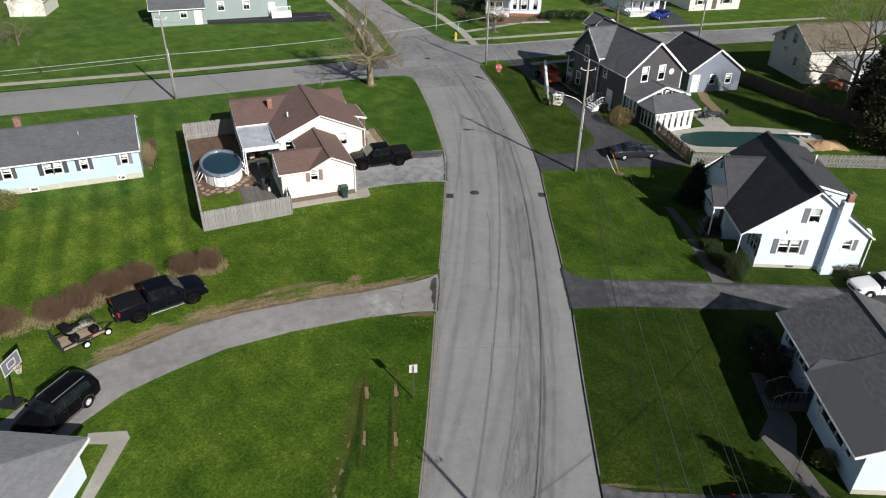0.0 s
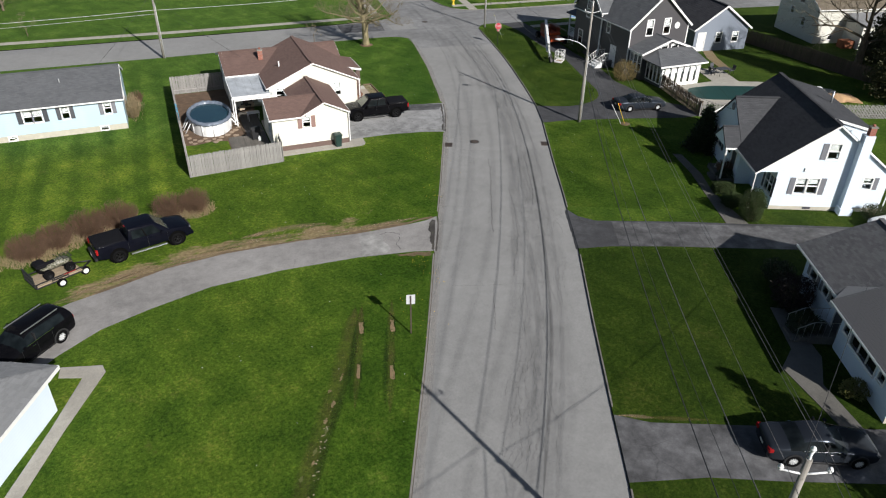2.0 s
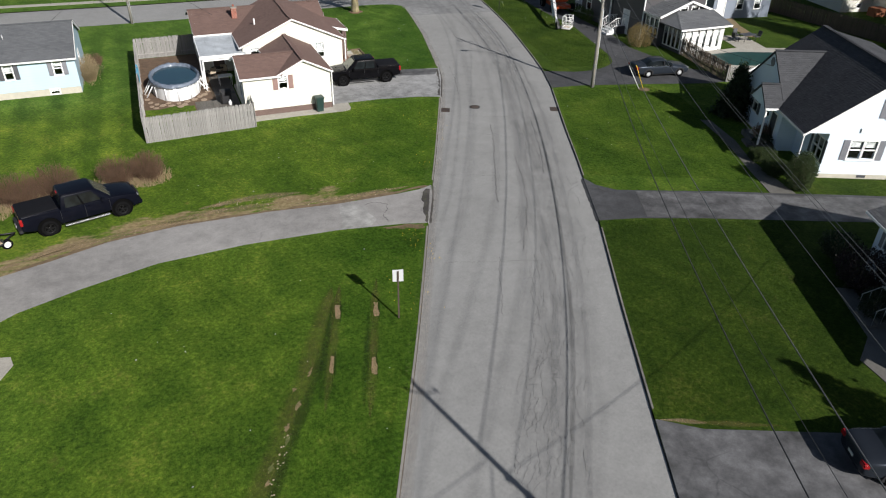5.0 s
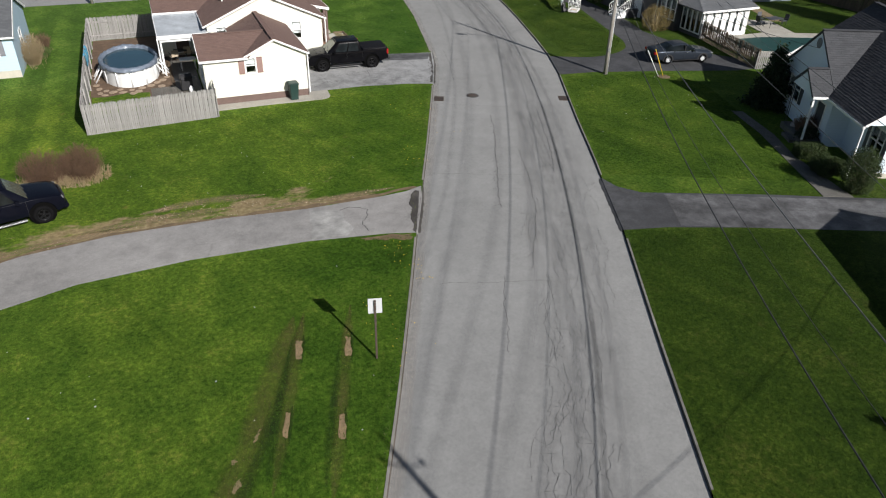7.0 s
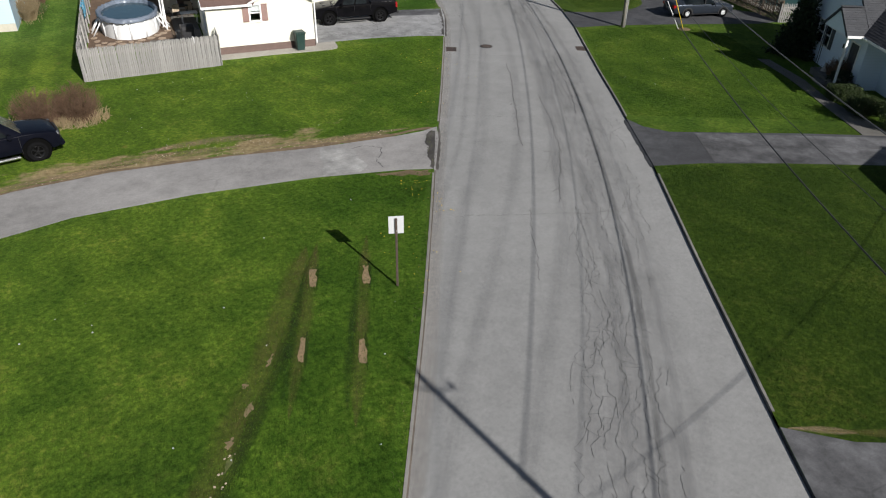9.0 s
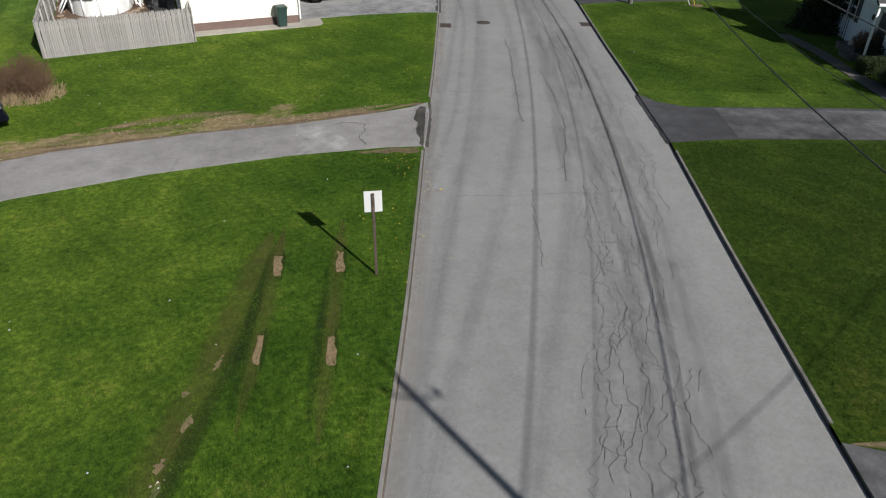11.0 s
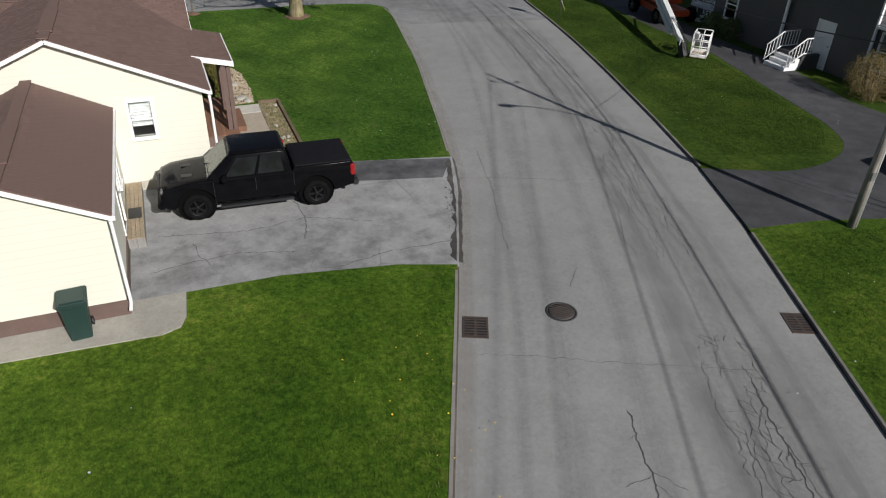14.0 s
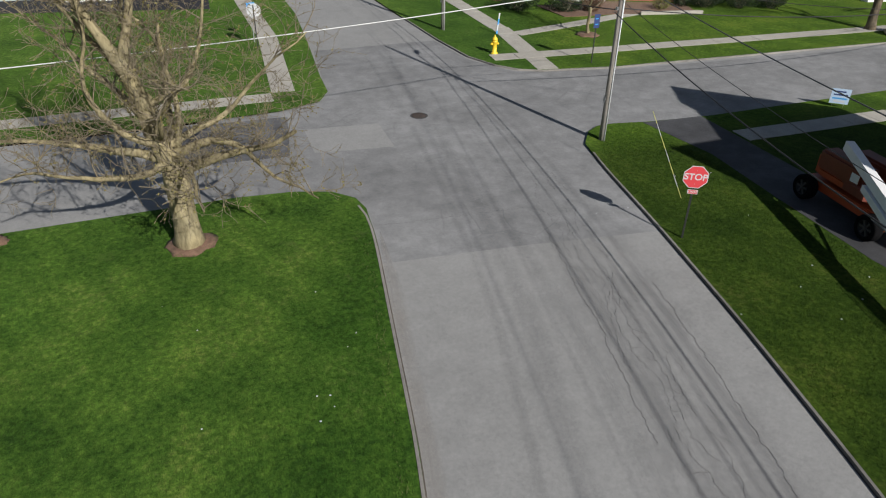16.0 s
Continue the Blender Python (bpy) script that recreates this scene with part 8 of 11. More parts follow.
def bare_tree(x, y, h, r, seed, label, mat="bark", fork=2.6, limbs=6, depth=3, buds=0, lean=(0, 0), mulch=0.0, reach=0.62, kids=(4, 6)):
    """A leafless tree: flared trunk, forking limbs, twigs, a few buds."""
    rng = random.Random(seed)
    t = thing("tree", label, "tree", pose(x, y, LAWN))
    trunk_pts = [Vector((lean[0] * k / 6 + rng.uniform(-0.03, 0.03), lean[1] * k / 6 + rng.uniform(-0.03, 0.03), -0.1 + (fork + 0.1) * k / 6)) for k in range(7)]
    trunk_r = [r * q for q in (1.5, 1.14, 1.0, 0.95, 0.92, 0.96, 0.86)]
    bm = bmesh.new()
    tube(bm, trunk_pts, trunk_r, 14)
    for v in bm.verts:
        w = math.atan2(v.co.y, v.co.x)
        k = 1 + 0.035 * math.sin(3 * w + 0.4 * v.co.z) + 0.02 * math.sin(5 * w + 3.1 * v.co.z)
        v.co.x, v.co.y = v.co.x * k, v.co.y * k
    part("trunk", bm, M[mat], t)
    out, tips = [], []
    top = trunk_pts[-1]
    # the leader goes on from the fork; limbs leave it all the way up
    n, lead = 9, [top - Vector((0, 0, 0.35))]
    for k in range(n):
        lead.append(lead[-1] + Vector((rng.gauss(-0.03, 0.10), rng.gauss(0.02, 0.10), (h - fork) * 0.78 / n)))
    out.append((lead, [r * (0.62 - 0.56 * k / n) for k in range(n + 1)], 9))
    for k in range(limbs):
        f = (k / limbs) ** 1.25 * 0.9
        i = min(n - 1, int(f * n))
        p = lead[i].lerp(lead[i + 1], f * n - i)
        az = 2.399 * k + rng.uniform(-0.5, 0.5)
        el = radians(rng.uniform(12, 34) + 30 * f)
        d = Vector((math.cos(az) * math.cos(el), math.sin(az) * math.cos(el), math.sin(el)))
        grow(rng, p, d, (h - fork) * reach * (1 - 0.55 * f) * rng.uniform(0.8, 1.1), r * (0.36 - 0.22 * f) * rng.uniform(0.75, 1.1), depth, out, tips, 0.19, 0.05, kids)
    tips.append(lead[-3:])
    thick = [l for l in out if l[1][0] > 0.05]
    thin = [l for l in out if l[1][0] <= 0.05]
    limbs_mesh("limb_crown", thick, M[mat], t)
    limbs_mesh("twig_crown", thin, M["twig_grey"], t)
    if buds:
        spots = []
        for _ in range(buds):
            pts = rng.choice(tips)
            i = rng.randrange(len(pts) - 1)
            spots.append(pts[i].lerp(pts[i + 1], rng.random()) + Vector((rng.gauss(0, 0.02), rng.gauss(0, 0.02), rng.gauss(0, 0.02))))
        leaves_mesh("bud_crown", spots, 0.035, M["bud"], t, rng)
    if mulch:
        mulch_ring(t, mulch, seed)
    return t


def street_tree(x, y, r, seed, label):
    """The old corner tree: straight trunk, stout leaning leader that forks, many short knotty limbs."""
    rng = random.Random(seed)
    t = thing("tree", label, "tree", pose(x, y, LAWN))
    bm = bmesh.new()
    tube(bm, [Vector((0.02 * math.sin(k), 0.02 * math.cos(2 * k), -0.1 + 0.46 * k)) for k in range(7)], [r * q for q in (1.45, 1.12, 1.0, 0.96, 0.97, 1.04, 0.98)], 16)
    for v in bm.verts:
        w = math.atan2(v.co.y, v.co.x)
        k = 1 + 0.04 * math.sin(3 * w + 0.5 * v.co.z) + 0.025 * math.sin(5 * w + 4 * v.co.z)
        v.co.x, v.co.y = v.co.x * k, v.co.y * k
    part("trunk", bm, M["bark_pale"], t)
    out, tips = [], []

    def stem(p, d, length, r0, r1, n=8, wob=0.05):
        pts = [Vector(p)]
        d = Vector(d).normalized()
        for _ in range(n):
            d = (d + Vector((rng.gauss(0, wob), rng.gauss(0, wob), rng.gauss(0, wob) + 0.02))).normalized()
            pts.append(pts[-1] + d * (length / n))
        out.append((pts, [r1 + (r0 - r1) * (1 - k / n) ** 1.3 for k in range(n + 1)], 11))
        return pts

    lead = stem((0, 0, 2.35), (-0.36, 0.14, 1), 3.6, r * 0.86, r * 0.58)
    arms = [stem(lead[-1] - Vector((0, 0, 0.15)), (-0.45, 0.2, 1), 4.2, r * 0.5, r * 0.10), stem(lead[-1] - Vector((0, 0, 0.15)), (0.3, 0.05, 1), 4.4, r * 0.44, r * 0.10), stem((0.12, -0.03, 2.5), (0.62, -0.2, 1), 4.6, r * 0.46, r * 0.14, 10, 0.14), stem((0.05, 0.1, 2.5), (0.35, 0.35, 1), 4.4, r * 0.34, r * 0.10, 10, 0.14)]
    # long scaffold limbs that sweep out over the lawn and the street
    sweep = []
    for az, el, z, length, q in ((158, 14, 2.5, 6.2, 0.38), (196, 22, 2.9, 5.6, 0.30), (232, 12, 2.4, 5.4, 0.30), (130, 24, 3.4, 5.6, 0.32), (172, 32, 4.3, 5.2, 0.28), (338, 28, 2.6, 5.6, 0.36), (12, 18, 2.9, 5.2, 0.28), (300, 20, 2.5, 4.6, 0.26), (66, 24, 2.8, 5.2, 0.32), (350, 38, 4.2, 4.4, 0.24), (268, 18, 3.2, 4.4, 0.24), (100, 30, 3.8, 4.8, 0.24)):
        a, e = radians(az), radians(el)
        z += 0.45
        start = Vector((-0.12 * max(0, z - 2.4), 0.05 * (z - 2.4), z))
        sweep.append(stem(start, (math.cos(a) * math.cos(e), math.sin(a) * math.cos(e), math.sin(e)), length * rng.uniform(0.9, 1.1), r * q * 1.15, r * 0.05, 14, 0.14))
    for host, n, long in [(lead, 12, 1.5), (arms[0], 12, 1.4), (arms[1], 12, 1.4), (arms[2], 12, 1.4), (arms[3], 11, 1.4)] + [(limb, 15, 1.2) for limb in sweep]:
        for k in range(n):
            f = (0.12 + 0.88 * (k + rng.random()) / n) * (len(host) - 1)
            i = min(len(host) - 2, int(f))
            p = host[i].lerp(host[i + 1], f - i)
            az = 2.399 * k + rng.uniform(-0.6, 0.6)
            el = radians(rng.uniform(8, 62))
            d = Vector((math.cos(az) * math.cos(el), math.sin(az) * math.cos(el), math.sin(el)))
            d = (d + (host[i + 1] - host[i]).normalized() * 0.6).normalized()
            grow(rng, p, d, long * rng.uniform(0.6, 1.5), r * rng.uniform(0.035, 0.08), 2, out, tips, 0.24, 0.03, (3, 5), (30, 70), (0.45, 0.75))
    limbs_mesh("limb_crown", [l for l in out if l[1][0] > 0.05], M["bark_pale"], t)
    limbs_mesh("twig_crown", [l for l in out if l[1][0] <= 0.05], M["twig_grey"], t)
    spots = []
    for _ in range(7000):
        pts = rng.choice(tips)
        i = rng.randrange(len(pts) - 1)
        spots.append(pts[i].lerp(pts[i + 1], rng.random()) + Vector((rng.gauss(0, 0.02), rng.gauss(0, 0.02), rng.gauss(0, 0.02))))
    leaves_mesh("bud_crown", spots, 0.04, M["bud"], t, rng)
    mulch_ring(t, 0.8, seed)


def bush(x, y, rx, ry, h, seed, label, mat="leaf_dark", stems="twig_grey", n=2600, size=0.055, flat=False, name="bush", z=LAWN, deg=0.0):
    """A leafy shrub: stems inside, leaves thickest near an uneven outline."""
    rng = random.Random(seed)
    t = thing(name, label, "shrub", pose(x, y, z, 0, 0, deg))
    twigs = []
    for k in range(26):
        w, q = rng.uniform(0, 6.28), rng.uniform(0.1, 0.85)
        a = Vector((0.15 * rx * math.cos(w), 0.15 * ry * math.sin(w), -0.03))
        b = Vector((q * rx * math.cos(w), q * ry * math.sin(w), h * rng.uniform(0.55, 0.95)))
        m = a.lerp(b, 0.5) + Vector((rng.gauss(0, 0.06), rng.gauss(0, 0.06), 0))
        twigs.append(([a, m, b], [0.02, 0.013, 0.006], 4))
    limbs_mesh("stem", twigs, M[stems], t)
    ph = [rng.uniform(0, 6.28) for _ in range(6)]
    spots = []
    while len(spots) < n:
        u = Vector((rng.gauss(0, 1), rng.gauss(0, 1), rng.gauss(0, 1))).normalized()
        if flat:
            m = max(abs(u.x), abs(u.y), abs(u.z))
            u = u.lerp(u / m * 0.86, 0.75)
        az, el = math.atan2(u.y, u.x), u.z
        lump = 1 + 0.10 * math.sin(3 * az + ph[0]) + 0.08 * math.sin(5 * az + 4 * el + ph[1]) + 0.07 * math.sin(9 * az - 5 * el + ph[2]) + rng.gauss(0, 0.045)
        if flat:
            lump = 1 + (lump - 1) * 0.4
        s = lump * (1 - 0.45 * rng.random() ** 2.2)
        p = Vector((u.x * rx * s, u.y * ry * s, h * 0.5 + u.z * h * 0.5 * s))
        if p.z > 0.02:
            spots.append(p)
    leaves_mesh("foliage", spots, size, M[mat], t, rng)
    return t


def twig_bush(x, y, rx, ry, h, seed, label, n=360, mat="twig_red", stalk=420):
    """A leafless shrub: a dense fan of upright twigs above dry stalks."""
    rng = random.Random(seed)
    t = thing("bare_bush", label, "shrub", pose(x, y, LAWN), group="row of bare bushes")
    twigs, dry = [], []
    for k in range(n):
        w, q = rng.uniform(0, 6.28), math.sqrt(rng.random())
        a = Vector((0.5 * q * rx * math.cos(w), 0.5 * q * ry * math.sin(w), -0.02))
        tall = h * (1.05 - 0.38 * q * q) * rng.uniform(0.55, 1.12)
        b = Vector((q * rx * math.cos(w) * 1.05, q * ry * math.sin(w) * 1.05, tall))
        m = a.lerp(b, 0.5) + Vector((rng.gauss(0, 0.05), rng.gauss(0, 0.05), 0.06))
        twigs.append(([a, m, b], [0.011, 0.008, 0.004], 3))
        for _ in range(5):
            f = rng.uniform(0.4, 0.95)
            p = m.lerp(b, f) if f > 0.5 else a.lerp(m, f * 2)
            e = p + Vector((rng.gauss(0, 0.13), rng.gauss(0, 0.13), rng.uniform(0.05, 0.3)))
            twigs.append(([p, p.lerp(e, 0.5) + Vector((0, 0, 0.02)), e], [0.006, 0.005, 0.003], 3))
    for k in range(stalk):
        w, q = rng.uniform(0, 6.28), rng.uniform(0.6, 1.25)
        a = Vector((q * rx * math.cos(w), q * ry * math.sin(w), -0.02))
        b = a + Vector((rng.gauss(0, 0.16), rng.gauss(0, 0.16), rng.uniform(0.12, 0.5)))
        dry.append(([a, a.lerp(b, 0.6) + Vector((0, 0, 0.04)), b], [0.012, 0.010, 0.005], 3))
    limbs_mesh("twig_fan", twigs, M[mat], t)
    if dry:
        limbs_mesh("dry_stalk", dry, M["twig_tan"], t)
    return t


def evergreen(x, y, h, r, seed, label, n=14000, size=0.16, mat="leaf_dark", bare=0.08):
    """A tall evergreen: tapered trunk, tiers of drooping boughs, dense small sprays."""
    rng = random.Random(seed)
    t = thing("evergreen_tree", label, "tree", pose(x, y, LAWN))
    part("trunk", tubed([(0, 0, -0.2), (0.05, 0, h * 0.3), (0, 0.05, h * 0.7), (0, 0, h * 0.98)], [r * 0.09 + 0.05, r * 0.07 + 0.03, r * 0.04 + 0.02, 0.015], 10), M["bark"], t)
    boughs, spots = [], []
    tiers = int(h * 9)
    for k in range(tiers):
        f = bare + (1 - bare) * k / tiers
        az = k * 2.399 + rng.uniform(-0.3, 0.3)
        reach = r * (1 - f) ** 0.72 * rng.uniform(0.72, 1.12) + 0.12
        z = f * h
        a = Vector((0, 0, z))
        m = Vector((math.cos(az) * reach * 0.5, math.sin(az) * reach * 0.5, z + reach * 0.08))
        b = Vector((math.cos(az) * reach, math.sin(az) * reach, z - reach * 0.22))
        boughs.append(([a, m, b], [0.03 + 0.012 * reach, 0.02, 0.006], 4))
        for _ in range(max(4, int(n / tiers * reach / (r * 0.6)))):
            g = rng.random() ** 0.6
            p = a.lerp(m, g * 2) if g < 0.5 else m.lerp(b, g * 2 - 1)
            spots.append(p + Vector((rng.gauss(0, 0.16 * reach + 0.05), rng.gauss(0, 0.16 * reach + 0.05), rng.gauss(-0.1, 0.22))))
    limbs_mesh("bough", boughs, M["bark"], t)
    leaves_mesh("foliage", spots, size, M[mat], t, rng, 2.2)
    return t


street_tree(25.2, 80.75, 0.38, 23, "big leafless tree with olive-brown bark and yellow-green buds")
bare_tree(50.9, 99.1, 5.0, 0.10, 27, "small leafless tree in a mulch ring beside the sidewalk", "bark_pale", 1.8, 9, 3, 200, mulch=0.75)
bare_tree(-17.0, 113.0, 7.0, 0.16, 4, "bushy leafless tree on the far lawn", "bark", 1.2, 7, 3, 500, kids=(4, 6))
bare_tree(-12.7, 97.6, 3.2, 0.04, 5, "thin leafless sapling beside the sidewalk", "bark", 1.2, 4, 2)
bare_tree(19.4, 82.9, 3.0, 0.035, 15, "thin leafless sapling at the kerb in mulch", "bark", 1.3, 4, 2, 60, mulch=0.45)
bare_tree(70.2, 94.5, 9.0, 0.28, 6, "leafless street tree beside the sidewalk", "bark", 2.4, 5, 3)
bare_tree(73.4, 52.6, 16.0, 0.42, 7, "tall leafless tree behind the garden fence", "bark", 3.6, 12, 3, 900, kids=(4, 6))
bare_tree(60.5, 112.0, 9.0, 0.22, 8, "leafless tree in front of the white porch house", "bark", 2.2, 5, 3)
bare_tree(46.2, 113.5, 7.5, 0.18, 9, "leafless young tree beside the sidewalk", "bark", 2.0, 5, 3, 300)
evergreen(70.3, 44.2, 15.0, 3.6, 31, "tall olive-green evergreen behind the garden fence", 42000, 0.13, "leaf_cedar")
evergreen(76.5, 46.0, 16.0, 4.5, 32, "tall olive-green evergreen at the garden's end", 26000, 0.17, "leaf_cedar")
evergreen(80.0, 54.0, 9.0, 3.4, 37, "broad olive-green evergreen at the garden fence", 16000, 0.17, "leaf_cedar")
# stands out of view, added to throw shade over the pool garden
evergreen(72.5, 37.0, 13.0, 4.5, 38, "unseen broad olive-green evergreen added to shade the pool garden", 16000, 0.17, "leaf_cedar")
evergreen(54.4, 112.0, 5.2, 2.0, 33, "dark evergreen in front of a white house", 6000, 0.13)
evergreen(42.9, 41.2, 3.9, 1.25, 34, "dark evergreen bush at the white house wall", 9000, 0.10)
evergreen(28.9, 6.2, 7.5, 2.6, 35, "dark evergreen shading the driveway", 9000, 0.14)
for k, (x, y, rx, ry, h) in enumerate(((-13.9, 41.2, 1.1, 0.9, 1.5), (-10.8, 41.7, 1.45, 1.0, 1.7), (-7.8, 41.9, 1.3, 0.9, 1.6), (-6.3, 42.75, 1.15, 0.85, 1.7), (-4.4, 43.7, 1.35, 0.9, 1.75), (-2.6, 44.2, 1.3, 0.9, 1.8), (0.7, 44.7, 1.25, 0.85, 1.55), (2.3, 44.7, 1.0, 0.85, 1.65))):
    twig_bush(x, y, rx, ry, h, 50 + k, "leafless reddish-brown bush among dry stalks")
twig_bush(-1.3, 65.4, 0.8, 1.5, 1.9, 61, "leafless brown shrub against the blue house", 320, "twig_tan", 40)
twig_bush(-0.9, 68.6, 0.6, 0.8, 1.1, 62, "small leafless shrub against the blue house", 160, "twig_red", 20)
twig_bush(61.5, 116.5, 1.0, 0.8, 1.6, 63, "leafless brown shrub at a far white house", 160, "twig_red", 0)
twig_bush(49.5, 109.8, 0.8, 0.8, 1.5, 64, "leafless brown shrub on the far lawn", 140, "twig_red", 0)
bush(-12.8, 59.9, 1.3, 1.2, 1.5, 70, "round yellow-green bush on the striped lawn", "leaf_yellow", n=2200, size=0.075)
bush(-0.8, 66.9, 0.5, 0.6, 0.7, 72, "low green shrub beside the blue house", "leaf_green", n=900)
bush(38.15, 30.2, 0.82, 0.82, 2.35, 73, "tall clipped rounded evergreen at the white house", "leaf_clip", "bark", 15000, 0.038, deg=-24)
bush(39.25, 34.2, 0.9, 0.65, 0.85, 74, "low box-clipped evergreen beside the front walk", "leaf_clip", "bark", 12000, 0.038, True, deg=-24)
bush(38.5, 32.3, 0.9, 0.8, 0.95, 75, "rounded clipped evergreen beside the front walk", "leaf_clip", "bark", 14000, 0.038, deg=-24)
twig_bush(41.3, 36.6, 0.7, 0.6, 1.25, 67, "small dark leafless shrub beside the entry porch", 220, "twig_red", 0)
bush(46.3, 27.1, 0.8, 0.8, 1.2, 76, "round clipped evergreen at the gable wall", "leaf_clip", n=8000, size=0.032)
bush(40.9, 36.0, 0.7, 0.6, 0.9, 77, "low dark shrub at the porch", "leaf_dark", n=1600)
bush(47.3, 59.1, 1.25, 1.25, 2.1, 78, "big rounded olive-brown shrub at the grey house", "leaf_olive", "twig_tan", 11000, 0.033)
bush(33.0, 21.3, 1.2, 1.1, 2.0, 79, "big dark maroon shrub at the bungalow wall", "leaf_maroon", n=8000, size=0.05)
bush(34.2, 23.6, 0.9, 0.9, 1.4, 80, "dark evergreen shrub at the bungalow wall", "leaf_dark", n=5000, size=0.045)
bush(31.8, 19.2, 0.9, 0.9, 1.3, 81, "dark evergreen shrub beside the bungalow walk", "leaf_dark", n=5000, size=0.045)
bush(30.3, 14.5, 0.7, 0.6, 0.9, 82, "low yellow-green shrub beside the bungalow steps", "leaf_yellow", n=1500)
for k, (x, y, w, hh) in enumerate(((49.6, 106.4, 1.5, 1.5), (52.8, 105.2, 1.3, 1.3), (63.5, 103.3, 1.4, 1.6), (66.0, 102.4, 1.4, 1.7), (68.2, 101.6, 1.2, 1.5))):
    bush(x, y, w, w * 0.8, hh, 130 + k, "dark spreading shrub in the far garden bed", "leaf_dark", n=3500, size=0.06)
twig_bush(54.6, 104.6, 0.9, 0.8, 1.2, 66, "leafless tangled shrub in the far garden bed", 260, "twig_red", 0)
bush(59.9, 103.6, 0.7, 0.6, 0.8, 140, "yellow-green shrub in the far garden bed", "leaf_yellow", n=900, size=0.05)
for k, (x, y) in enumerate(((62.0, 104.0), (63.6, 104.3), (65.2, 104.0), (48.15, 71.0), (48.2, 69.6))):
    bush(x, y, 0.8, 0.7, 1.2, 100 + k, "dark evergreen foundation shrub" if k < 3 else "small leafy shrub beside the driveway", "leaf_dark" if k < 3 else "leaf_green", n=900, size=0.08)


# ---- poles, lamps and wires ----
M["porcelain"] = plain("white_insulator", (0.72, 0.73, 0.74), 0.25, 0, 0.06)
M["cable"] = plain("black_cable", (0.022, 0.022, 0.024), 0.6, 0, 0.2)
M["cable_pale"] = plain("bare_grey_cable", (0.10, 0.10, 0.105), 0.5, 0.3, 0.15)
M["cable_white"] = plain("pale_sleeved_cable", (0.55, 0.56, 0.55), 0.6, 0, 0.1)
M["yellow"] = plain("yellow_plastic", (0.72, 0.50, 0.03), 0.5, 0, 0.15)
M["lamp_grey"] = plain("pale_lamp_housing", (0.62, 0.64, 0.65), 0.4, 0.1, 0.1)


def insulator(parent, x, y, z):
    bm = lathe([(0.03, 0), (0.06, 0.03), (0.035, 0.06), (0.075, 0.09), (0.075, 0.12), (0.04, 0.14), (0.055, 0.17), (0.02, 0.20)], 12)
    part("insulator", bm, M["porcelain"], parent, "white porcelain insulator", pose(x, y, z))


